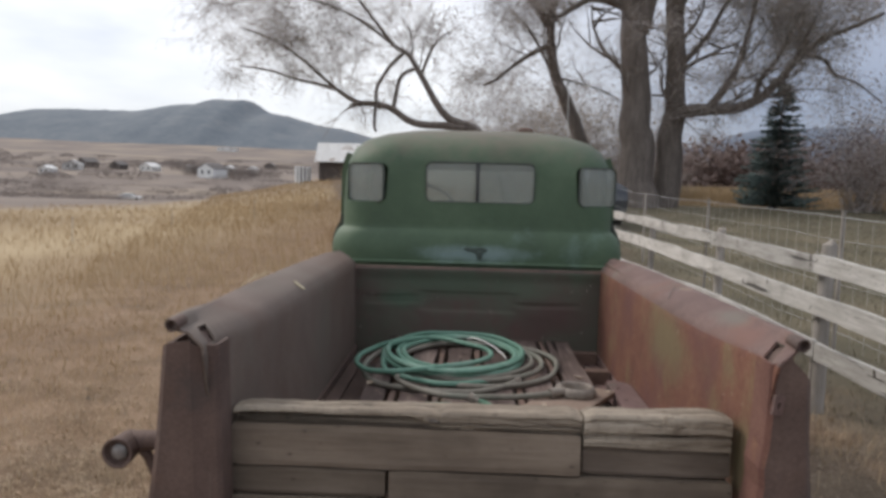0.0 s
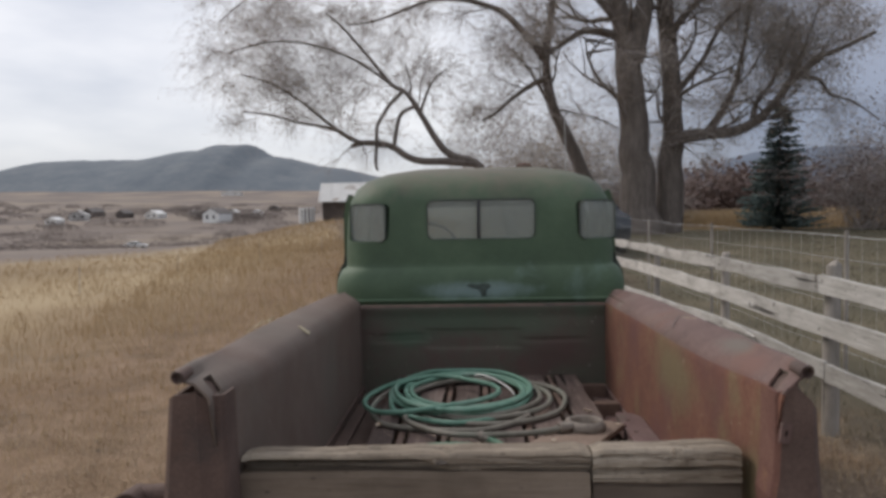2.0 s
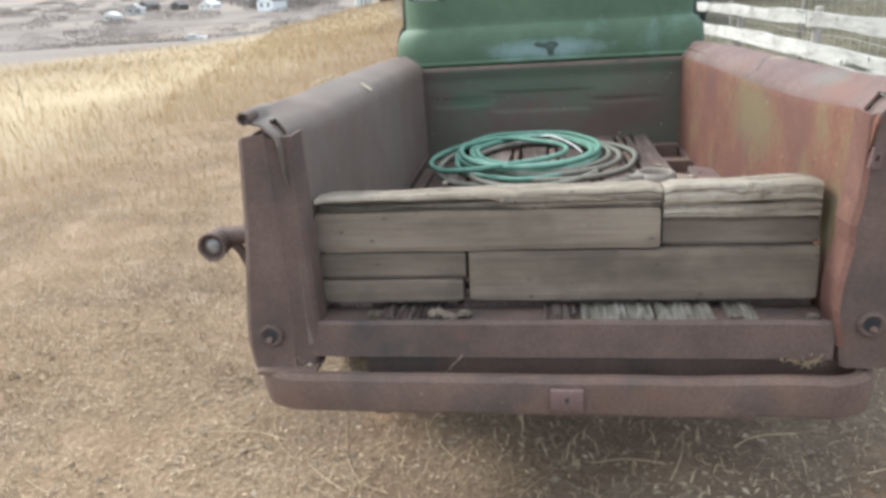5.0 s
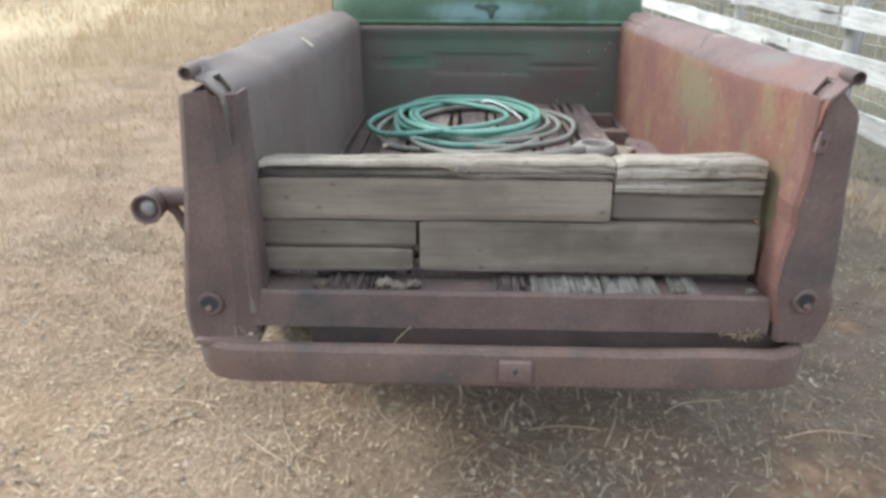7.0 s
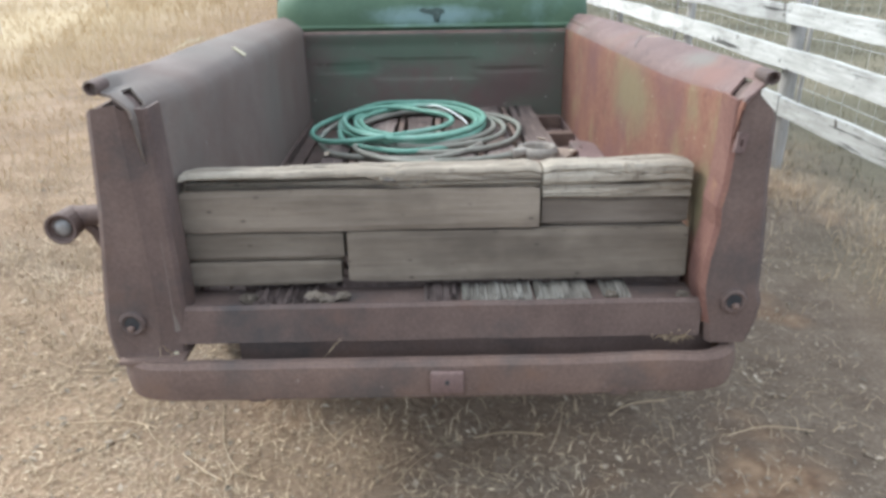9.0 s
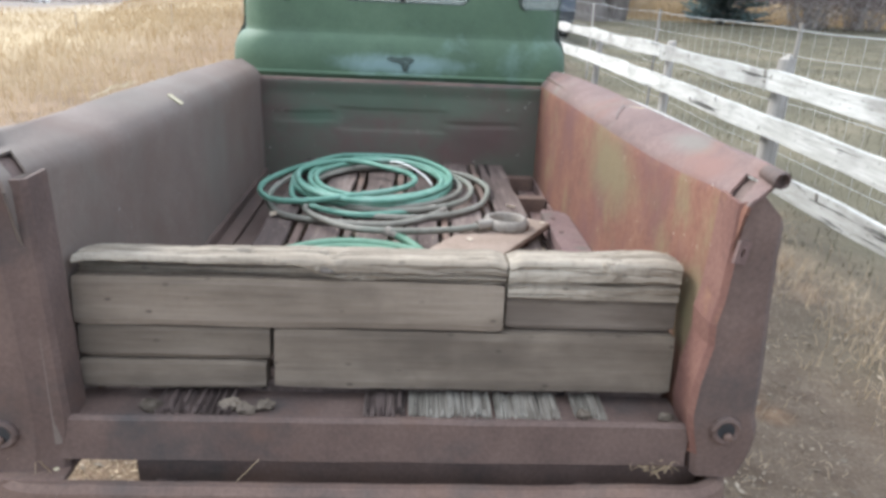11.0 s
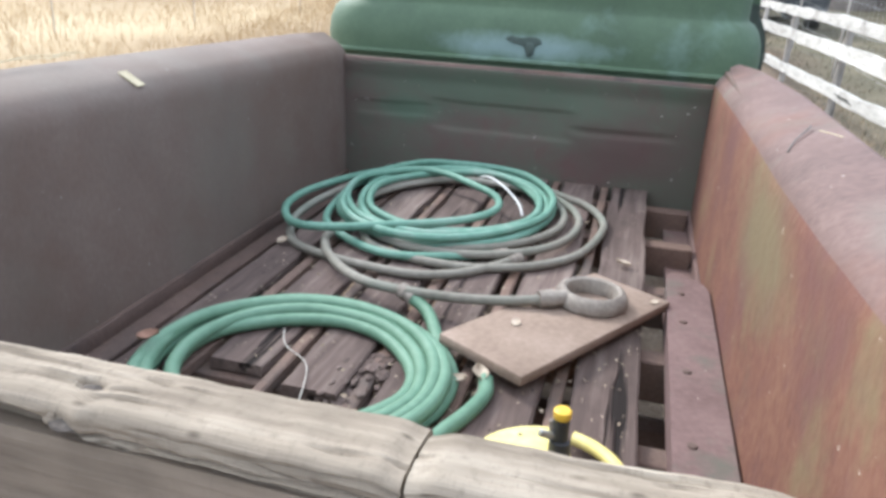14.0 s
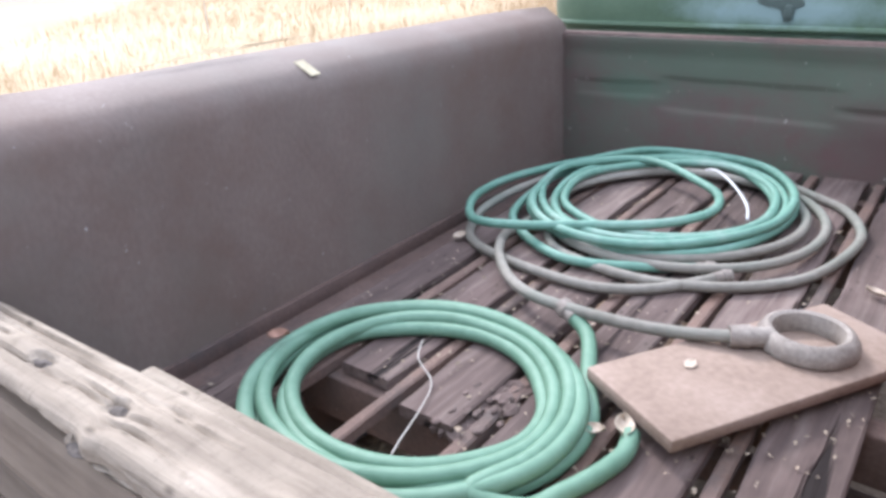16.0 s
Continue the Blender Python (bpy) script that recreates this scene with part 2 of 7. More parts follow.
M_EDGING = surface("dark_green_edging", [(0.035, 0.045, 0.037), (0.065, 0.078, 0.065)], 0.85, 0, 20, bump=0.1)
M_RUBBER = surface("worn_rubber", [(0.02, 0.02, 0.02), (0.05, 0.048, 0.045)], 0.85, 0, 20, bump=0.2)
M_LAMPGLASS = surface("grimy_lamp_lens", [(0.13, 0.115, 0.105), (0.24, 0.22, 0.205)], 0.2, 0, 30, bump=0.02)
M_SEAT = surface("dark_seat_cloth", [(0.05, 0.045, 0.04), (0.09, 0.08, 0.07)], 0.9, 0, 12, bump=0.2)
M_BARK = surface("furrowed_cottonwood_bark", [(0.085, 0.07, 0.06), (0.14, 0.118, 0.103), (0.21, 0.18, 0.16)], 0.95, 0, 2.2, stretch=(3, 3, 0.6), bump=1.0, fine=11)
M_TWIG = surface("grey_brown_twigs", [(0.30, 0.265, 0.245), (0.44, 0.40, 0.375)], 0.95, 0, 3, bump=0)
M_LEAF = surface("dry_autumn_leaves", [(0.21, 0.17, 0.135), (0.32, 0.27, 0.215), (0.44, 0.39, 0.325)], 0.8, 0, 1.2, bump=0, island=0.35)
M_SPRUCE = surface("spruce_needles", [(0.070, 0.100, 0.095), (0.10, 0.138, 0.130), (0.14, 0.178, 0.168)], 0.85, 0, 3, bump=0, island=0.35)
M_BUSH = surface("reddish_brown_bush_twigs", [(0.12, 0.085, 0.075), (0.18, 0.13, 0.115), (0.24, 0.18, 0.155)], 0.95, 0, 2, bump=0, island=0.3)
M_GRASS = surface("dry_golden_grass", [(0.28, 0.188, 0.102), (0.37, 0.266, 0.152), (0.44, 0.337, 0.209)], 0.9, 0, 0.35, bump=0, island=0.10, spread=(0.35, 0.65))
M_STRAW = surface("pale_straw", [(0.24, 0.17, 0.105), (0.36, 0.265, 0.165), (0.54, 0.435, 0.31)], 0.85, 0, 4, bump=0, island=0.25)
M_LITTER = surface("fallen_dry_leaves", [(0.14, 0.103, 0.072), (0.225, 0.175, 0.125), (0.34, 0.28, 0.21)], 0.85, 0, 6, bump=0, island=0.40)
M_PASTURE = surface("short_green_brown_pasture", [(0.098, 0.088, 0.054), (0.138, 0.122, 0.078), (0.190, 0.162, 0.110)], 0.95, 0, 0.5, bump=0, island=0.3)
# distance haze is mixed into the blue-grey of hill and mountain
M_HILL_HAZED = surface("hazed_wooded_hill", [(0.115, 0.135, 0.155), (0.145, 0.165, 0.180), (0.19, 0.20, 0.205)], 1.0, 0, 0.02, bump=0, fine=0.09, spread=(0.35, 0.7))
M_MOUNT_HAZED = surface("far_hazed_mountain", [(0.10, 0.125, 0.165), (0.13, 0.155, 0.195)], 1.0, 0, 0.004, bump=0, fine=0.03)
M_SHRUB = surface("grey_sagebrush", [(0.145, 0.122, 0.112), (0.19, 0.162, 0.148), (0.24, 0.205, 0.182)], 0.95, 0, 0.3, bump=0, island=0.3)
M_WHITE = surface("white_siding", [(0.62, 0.62, 0.60), (0.75, 0.75, 0.73)], 0.7, 0, 1, bump=0)
M_GREYWALL = surface("weathered_dark_barn_boards", [(0.06, 0.05, 0.045), (0.11, 0.09, 0.08)], 0.9, 0, 1.5, stretch=(6, 6, 0.5), bump=0.2)
M_SHEET = surface("old_white_roof_sheet", [(0.58, 0.57, 0.54), (0.74, 0.73, 0.70)], 0.5, 0.1, 0.8, bump=0.03, patch=(0.32, 0.25, 0.20), patch_scale=0.9, patch_at=(0.55, 0.66))
M_DARKROOF = surface("dull_shingle_roof", [(0.10, 0.09, 0.085), (0.17, 0.155, 0.145)], 0.9, 0, 1, bump=0)
M_PANE = surface("dark_window_pane", [(0.03, 0.035, 0.04), (0.06, 0.065, 0.07)], 0.2, 0, 1, bump=0)
M_WIRE = surface("galvanised_wire", [(0.42, 0.42, 0.41), (0.56, 0.56, 0.54)], 0.5, 0.2, 10, bump=0)
M_DARKCAR = surface("dark_blue_grey_car_paint", [(0.035, 0.042, 0.052), (0.055, 0.063, 0.075)], 0.35, 0, 3, bump=0)
M_OLDWIRE = surface("dull_tan_wire", [(0.34, 0.31, 0.27), (0.46, 0.43, 0.39)], 0.6, 0.2, 10, bump=0)
M_BAREGREEN = surface("bare_worn_green", [(0.048, 0.066, 0.056), (0.076, 0.100, 0.084)], 0.8, 0, 25, bump=0.1)
M_CARD = surface("bleached_leaf_scrap", [(0.44, 0.37, 0.24), (0.54, 0.47, 0.32)], 0.8, 0, 30, bump=0)


def dusty_glass():
    """Old window glass under a film of dust: mostly clear, part chalky."""
    m = bpy.data.materials.new("dusty_window_glass")
    m.use_nodes = True
    n, l = m.node_tree.nodes, m.node_tree.links
    n.clear()
    out, mix = n.new("ShaderNodeOutputMaterial"), n.new("ShaderNodeMixShader")
    dust, inner = n.new("ShaderNodeBsdfDiffuse"), n.new("ShaderNodeMixShader")
    clear, gloss = n.new("ShaderNodeBsdfTransparent"), n.new("ShaderNodeBsdfGlossy")
    clear.inputs[0].default_value, gloss.inputs["Roughness"].default_value = (0.86, 0.90, 0.88, 1), 0.08
    dust.inputs[0].default_value = (0.40, 0.42, 0.38, 1)
    fr = n.new("ShaderNodeFresnel")
    tc, no, mr = n.new("ShaderNodeTexCoord"), n.new("ShaderNodeTexNoise"), n.new("ShaderNodeMapRange")
    no.inputs["Scale"].default_value, no.inputs["Detail"].default_value = 2.5, 4
    mr.inputs[3].default_value, mr.inputs[4].default_value = 0.24, 0.36
    l.new(tc.outputs["Object"], no.inputs[0]), l.new(no.outputs[0], mr.inputs[0]), l.new(mr.outputs[0], mix.inputs[0])
    l.new(fr.outputs[0], inner.inputs[0]), l.new(clear.outputs[0], inner.inputs[1]), l.new(gloss.outputs[0], inner.inputs[2])
    l.new(inner.outputs[0], mix.inputs[1]), l.new(dust.outputs[0], mix.inputs[2]), l.new(mix.outputs[0], out.inputs[0])
    return m


M_GLASS = dusty_glass()


def old_wood(name, dark, mid, light, axis, knots=0.13, smooth=0.0, checks=0.0):
    """Weathered timber: long grain along one axis, drying cracks, knots with rings, stains."""
    m = bpy.data.materials.new(name)
    m.use_nodes = True
    n, l = m.node_tree.nodes, m.node_tree.links
    bs = n["Principled BSDF"]
    bs.inputs["Roughness"].default_value, bs.inputs["Specular IOR Level"].default_value = 0.92, 0.2
    tc, info = n.new("ShaderNodeTexCoord"), n.new("ShaderNodeObjectInfo")
    shift = n.new("ShaderNodeVectorMath")
    shift.operation = "ADD"
    comb = n.new("ShaderNodeCombineXYZ")
    sc = n.new("ShaderNodeMath")
    sc.operation = "MULTIPLY"
    sc.inputs[1].default_value = 40
    l.new(info.outputs["Random"], sc.inputs[0]), l.new(sc.outputs[0], comb.inputs[0]), l.new(sc.outputs[0], comb.inputs[1])
    l.new(tc.outputs["Object"], shift.inputs[0]), l.new(comb.outputs[0], shift.inputs[1])

    def noise_of(scale, along, detail=6, rough=0.6):
        mp, t = n.new("ShaderNodeMapping"), n.new("ShaderNodeTexNoise")
        s = [1.0, 1.0, 1.0]
        s[axis] = along
        mp.inputs["Scale"].default_value = s
        t.inputs["Scale"].default_value, t.inputs["Detail"].default_value, t.inputs["Roughness"].default_value = scale, detail, rough
        l.new(shift.outputs[0], mp.inputs[0]), l.new(mp.outputs[0], t.inputs[0])
        return t.outputs[0]

    def rng(src, a, b, c=0.0, d=1.0):
        q = n.new("ShaderNodeMapRange")
        for i, v in enumerate((a, b, c, d)):
            q.inputs[i + 1].default_value = v
        l.new(src, q.inputs[0])
        return q.outputs[0]

    def over(f, a, colour):
        q = n.new("ShaderNodeMix")
        q.data_type = "RGBA"
        l.new(f, q.inputs[0]), l.new(a, q.inputs[6])
        q.inputs[7].default_value = (*colour, 1)
        return q.outputs[2]

    def add(op, a, b):
        q = n.new("ShaderNodeMath")
        q.operation = op
        l.new(a, q.inputs[0])
        if isinstance(b, float):
            q.inputs[1].default_value = b
        else:
            l.new(b, q.inputs[1])
        return q.outputs[0]

    grain, broad = noise_of(70, 0.06), noise_of(9, 0.25)
    r = n.new("ShaderNodeValToRGB")
    for i, (at, c) in enumerate(((0.30, dark), (0.50, mid), (0.70, light))):
        e = r.color_ramp.elements[i] if i < 2 else r.color_ramp.elements.new(at)
        e.position, e.color = at, (*c, 1)
    l.new(add("ADD", add("MULTIPLY", grain, 0.5 - 0.28 * smooth), add("MULTIPLY", broad, 0.5 + 0.28 * smooth)), r.inputs[0])
    crack = rng(noise_of(26, 0.05, 4, 0.5), 0.63 + 0.07 * smooth, 0.68 + 0.07 * smooth)
    stain = rng(noise_of(5, 0.5, 5), 0.50, 0.70, 0.0, 0.65)
    mp, vo = n.new("ShaderNodeMapping"), n.new("ShaderNodeTexVoronoi")
    s = [6.5, 6.5, 6.5]
    s[axis] = 3.2
    mp.inputs["Scale"].default_value = s
    l.new(shift.outputs[0], mp.inputs[0]), l.new(mp.outputs[0], vo.inputs[0])
    knot = rng(vo.outputs["Distance"], knots, knots * 0.25, 0.0, 0.8)
    c = over(stain, r.outputs[0], tuple(v * 0.8 for v in dark))
    if smooth:
        c = over(rng(noise_of(6.5, 0.7, 3), 0.53, 0.66, 0.0, 0.60 * smooth), c, tuple(v * 0.9 for v in dark))
        c = over(rng(noise_of(3.1, 0.8, 4), 0.52, 0.66, 0.0, 0.55 * smooth), c, tuple(v * 0.85 for v in dark))
    c = over(knot, c, tuple(v * 0.55 for v in dark))
    c = over(crack, c, tuple(v * 0.3 for v in dark))
    if checks:
        c = over(rng(noise_of(55, 1.6, 6, 0.75), 0.52, 0.68, 0.0, 0.55 * checks), c, dark)
        c = over(rng(noise_of(90, 3.0, 4, 0.7), 0.60, 0.70, 0.0, 0.5 * checks), c, tuple(v * 0.8 for v in dark))
    hs, vr = n.new("ShaderNodeHueSaturation"), rng(info.outputs["Random"], 0, 1, 0.74, 1.18)
    l.new(vr, hs.inputs["Value"]), l.new(c, hs.inputs["Color"]), l.new(hs.outputs[0], bs.inputs["Base Color"])
    h = add("SUBTRACT", add("MULTIPLY", grain, 0.5), crack)
    bp = n.new("ShaderNodeBump")
    bp.inputs["Strength"].default_value, bp.inputs["Distance"].default_value = 0.9 - 0.5 * smooth, 0.010
    l.new(h, bp.inputs["Height"]), l.new(bp.outputs[0], bs.inputs["Normal"])
    return m


M_WOOD_X = old_wood("weathered_grey_plank", (0.100, 0.078, 0.060), (0.172, 0.135, 0.103), (0.240, 0.193, 0.149), 0, 0.15, 0.8, 0.35)
M_WOOD_TOP = old_wood("sunbleached_plank", (0.115, 0.090, 0.068), (0.250, 0.206, 0.158), (0.43, 0.372, 0.298), 0, 0.17, 0.40, 0.8)
# darker tone for the one recessed plank
M_WOOD_DARK = old_wood("darker_plank", (0.070, 0.055, 0.044), (0.122, 0.096, 0.076), (0.180, 0.146, 0.117), 0, 0.15, 0.8)
M_FLOOR = old_wood("worn_red_brown_floorboard", (0.052, 0.038, 0.033), (0.108, 0.077, 0.067), (0.195, 0.152, 0.130), 1)
M_FENCE = old_wood("bleached_fence_board", (0.26, 0.24, 0.215), (0.44, 0.42, 0.385), (0.60, 0.575, 0.54), 1, 0.21)
M_TIMBER = old_wood("splintered_pale_timber", (0.12, 0.10, 0.082), (0.26, 0.225, 0.185), (0.42, 0.38, 0.325), 1)
M_POST = old_wood("grey_fence_post", (0.23, 0.205, 0.178), (0.35, 0.315, 0.278), (0.46, 0.42, 0.38), 2)


def let_light_through(m, share):
    """Thin dry leaves and blades: part of the light passes through them."""
    n, l = m.node_tree.nodes, m.node_tree.links
    bs, out = n["Principled BSDF"], n["Material Output"]
    tr, mx = n.new("ShaderNodeBsdfTranslucent"), n.new("ShaderNodeMixShader")
    l.new(bs.inputs["Base Color"].links[0].from_socket, tr.inputs[0])
    mx.inputs[0].default_value = share
    l.new(bs.outputs[0], mx.inputs[1]), l.new(tr.outputs[0], mx.inputs[2]), l.new(mx.outputs[0], out.inputs[0])


for dry, share in ((M_LEAF, 0.5), (M_BUSH, 0.3), (M_SHRUB, 0.5), (M_GRASS, 0.35), (M_PASTURE, 0.3)):
    let_light_through(dry, share)


# ---------- mesh tools ----------
def thing(name, at, label, category, group="", kind=""):
    e = new(name)
    e.empty_display_size = 0.1
    e.location = at
    return tagged(e, label, category, group, kind)


def finish(name, bm, material, smooth=False):
    me = bpy.data.meshes.new(name)
    bm.normal_update()
    bm.to_mesh(me)
    bm.free()
    for m in material if isinstance(material, (list, tuple)) else (material,):
        me.materials.append(m)
    if smooth:
        me.shade_smooth()
        me.set_sharp_from_angle(angle=radians(38))
    return me


def adopt(ob, parent):
    ob.parent = parent
    if parent.parent is None:
        ob.matrix_parent_inverse = Matrix.Translation(parent.location).inverted()
    return ob


def part(name, bm, material, parent, label="", smooth=True):
    ob = adopt(new(name, finish(name, bm, material, smooth)), parent)
    return tagged(ob, label)


def single(name, bm, material, label, category, group="", kind="", smooth=True):
    return tagged(new(name, finish(name, bm, material, smooth)), label, category, group, kind)


def loft(bm, rings, close=True, caps=True, mat=0):
    vs = [[bm.verts.new(p) for p in r] for r in rings]
    n = len(vs[0])
    for a, b in zip(vs, vs[1:]):
        for i in range(n if close else n - 1):
            f = bm.faces.new((a[i], a[(i + 1) % n], b[(i + 1) % n], b[i]))
            f.material_index = mat
    if caps and close:
        for r in (vs[0][::-1], vs[-1]):
            bm.faces.new(r).material_index = mat
    return vs


def tube(bm, pts, radii, sides=8, caps=True):
    pts = [Vector(p) for p in pts]
    if not hasattr(radii, "__len__"):
        radii = [radii] * len(pts)
    rings, up = [], None
    for i, p in enumerate(pts):
        d = (pts[min(i + 1, len(pts) - 1)] - pts[max(i - 1, 0)]).normalized()
        if up is None:
            up = d.orthogonal().normalized()
        up = (up - d * up.dot(d))
        up = up.normalized() if up.length > 1e-6 else d.orthogonal().normalized()
        side = d.cross(up)
        rings.append([p + radii[i] * (math.cos(2 * math.pi * k / sides) * up + math.sin(2 * math.pi * k / sides) * side) for k in range(sides)])
    loft(bm, rings, True, caps)


def block(bm, x0, x1, y0, y1, z0, z1, bevel=0.0, m=None, segments=2):
    g = bmesh.ops.create_cube(bm, size=1, matrix=pose((x0 + x1) / 2, (y0 + y1) / 2, (z0 + z1) / 2) @ Matrix.Diagonal((x1 - x0, y1 - y0, z1 - z0, 1)))
    vs = g["verts"]
    if bevel:
        r = bmesh.ops.bevel(bm, geom=list({e for v in vs for e in v.link_edges}), offset=bevel, segments=segments, affect="EDGES", profile=0.5)
        vs = [v for v in r["verts"]]
    if m is not None:
        bmesh.ops.transform(bm, matrix=m, verts=vs)
    return vs


def smoothstep(a, b, x):
    t = min(1, max(0, (x - a) / (b - a)))
    return t * t * (3 - 2 * t)


def thicken(bm, t):
    """Give a sheet a thickness t behind its faces, with closed rims."""
    bm.normal_update()
    sheet = list(bm.faces)
    rim_edges = [(e.verts[0], e.verts[1], e.link_faces[0]) for e in bm.edges if len(e.link_faces) == 1]
    back = {v: bm.verts.new(v.co - v.normal * t) for v in list(bm.verts)}
    for f in sheet:
        g = bm.faces.new([back[v] for v in reversed(f.verts)])
        g.material_index = f.material_index
    for a, b, f in rim_edges:
        g = bm.faces.new((a, b, back[b], back[a]))
        g.material_index = f.material_index
    bmesh.ops.recalc_face_normals(bm, faces=bm.faces)


def curve_points(pts, n=8, closed=False):
    """Points along a Catmull-Rom curve through pts."""
    P = [Vector(p) for p in pts]
    out = []
    m = len(P) if closed else len(P) - 1
    for i in range(m):
        a, b, c, d = (P[(i - 1) % len(P)], P[i], P[(i + 1) % len(P)], P[(i + 2) % len(P)]) if closed else (P[max(i - 1, 0)], P[i], P[i + 1], P[min(i + 2, len(P) - 1)])
        for k in range(n):
            t = k / n
            out.append(0.5 * (2 * b + (c - a) * t + (2 * a - 5 * b + 4 * c - d) * t * t + (3 * b - a - 3 * c + d) * t ** 3))
    if not closed:
        out.append(P[-1])
    return out


# ---------- ground, distance ----------
def ground_z(x, y):
    z = 0.05
    z += 0.42 * smoothstep(8, 28, y) * smoothstep(-12, 2, x)
    z += 0.85 * smoothstep(24, 44, y) * smoothstep(-15, -9.5, x) * (1 - smoothstep(-6, 2, x)) * (1 - smoothstep(60, 110, y))
    z -= 0.55 * smoothstep(4, 30, -x) * smoothstep(5, 45, y) * (1 - smoothstep(60, 200, y))
    z += 0.10 * smoothstep(0.9, 2.5, -x)
    z -= 4.6 * smoothstep(26, 150, y) * smoothstep(4, 26, -x) * (1 - smoothstep(170, 330, y))
    d = math.hypot(x, y)
    if d > 170:
        d = min(d, 1250)
        z += (3.6e-5 * (d - 170) ** 2 + (d - 170) * 0.002) * (0.25 + 0.75 * smoothstep(150, -250, x)) * smoothstep(-100, 150, y)
    near = max(0.0, 1 - d / 60)
    z += near * (0.025 * noise.noise((x * 0.7, y * 0.7, 3)) + 0.008 * noise.noise((x * 4, y * 4, 7)))
    z += (1 - near) * 0.12 * noise.noise((x * 0.05, y * 0.05, 11))
    return z


def ground_material():
    m = bpy.data.materials.new("dirt_dry_grass_and_pasture")
    m.use_nodes = True
    n, l = m.node_tree.nodes, m.node_tree.links
    bs = n["Principled BSDF"]
    bs.inputs["Roughness"].default_value, bs.inputs["Specular IOR Level"].default_value = 0.95, 0.2
    tc, sep = n.new("ShaderNodeTexCoord"), n.new("ShaderNodeSeparateXYZ")
    l.new(tc.outputs["Object"], sep.inputs[0])

    def noise_at(scale, detail=6):
        a = n.new("ShaderNodeTexNoise")
        a.inputs["Scale"].default_value, a.inputs["Detail"].default_value = scale, detail
        l.new(tc.outputs["Object"], a.inputs[0])
        return a.outputs[0]

    def ramp(src, stops):
        r = n.new("ShaderNodeValToRGB")
        for i, (at, c) in enumerate(stops):
            e = r.color_ramp.elements[i] if i < 2 else r.color_ramp.elements.new(at)
            e.position, e.color = at, (*c, 1)
        l.new(src, r.inputs[0])
        return r.outputs[0]

    def math_node(op, a, b):
        q = n.new("ShaderNodeMath")
        q.operation = op
        for i, v in enumerate((a, b)):
            if isinstance(v, (int, float)):
                q.inputs[i].default_value = v
            else:
                l.new(v, q.inputs[i])
        return q.outputs[0]

    def ranged(src, a, b):
        q = n.new("ShaderNodeMapRange")
        q.inputs[1].default_value, q.inputs[2].default_value = a, b
        l.new(src, q.inputs[0])
        return q.outputs[0]

    def mixed(f, a, b):
        q = n.new("ShaderNodeMix")
        q.data_type = "RGBA"
        l.new(f, q.inputs[0]), l.new(a, q.inputs[6]), l.new(b, q.inputs[7])
        return q.outputs[2]

    wob = math_node("MULTIPLY", math_node("SUBTRACT", noise_at(0.6), 0.5), 3.0)
    xw = math_node("ADD", sep.outputs[0], wob)
    speck = math_node("ADD", math_node("MULTIPLY", noise_at(9), 0.5), math_node("MULTIPLY", noise_at(75, 8), 0.5))
    matted = math_node("ADD", math_node("MULTIPLY", noise_at(3), 0.45), math_node("MULTIPLY", noise_at(60, 8), 0.55))
    dirt = ramp(speck, [(0.3, (0.080, 0.055, 0.038)), (0.5, (0.130, 0.094, 0.066)), (0.7, (0.195, 0.150, 0.108))])
    red = ramp(noise_at(14), [(0.35, (0.12, 0.070, 0.042)), (0.65, (0.24, 0.155, 0.095))])
    dirt = mixed(ranged(noise_at(1.7, 4), 0.56, 0.68), dirt, red)
    straw = ramp(matted, [(0.3, (0.126, 0.079, 0.047)), (0.5, (0.220, 0.147, 0.091)), (0.7, (0.335, 0.236, 0.165))])
    field = ramp(noise_at(0.09), [(0.32, (0.27, 0.20, 0.122)), (0.5, (0.37, 0.28, 0.168)), (0.68, (0.45, 0.36, 0.235))])
    sage = ramp(noise_at(0.02), [(0.35, (0.165, 0.135, 0.118)), (0.5, (0.21, 0.172, 0.145)), (0.65, (0.28, 0.228, 0.175))])
    pasture = ramp(noise_at(0.8), [(0.3, (0.080, 0.070, 0.046)), (0.5, (0.112, 0.096, 0.062)), (0.7, (0.160, 0.132, 0.088))])
    straw = mixed(ranged(noise_at(1.3, 5), 0.52, 0.86), straw, dirt)
    c = mixed(ranged(xw, 0.3, -1.2), dirt, straw)
    c = mixed(ranged(xw, -3.5, -7.0), c, field)
    c = mixed(ranged(xw, 1.6, 3.2), c, pasture)
    edge = math_node("SUBTRACT", sep.outputs[1], math_node("MULTIPLY", sep.outputs[0], 2.4))
    c = mixed(ranged(math_node("ADD", edge, math_node("MULTIPLY", wob, 6)), 50, 68), c, sage)
    l.new(c, bs.inputs["Base Color"])
    bp = n.new("ShaderNodeBump")
    bp.inputs["Strength"].default_value, bp.inputs["Distance"].default_value = 0.8, 0.02
    l.new(noise_at(34, 9), bp.inputs["Height"]), l.new(bp.outputs[0], bs.inputs["Normal"])
    return m


def build_ground():
    k = 120
    axis = [math.sinh(6.6 * (i / k * 2 - 1)) / math.sinh(6.6) * 3500 for i in range(k + 1)]
    bm = bmesh.new()
    grid = [[bm.verts.new((x, y, ground_z(x, y))) for x in axis] for y in axis]
    for a, b in zip(grid, grid[1:]):
        for i in range(k):
            bm.faces.new((a[i], a[i + 1], b[i + 1], b[i]))
    single("ground", bm, ground_material(), "dry dirt and golden grass with sparse leaf litter", "ground", kind="structure")


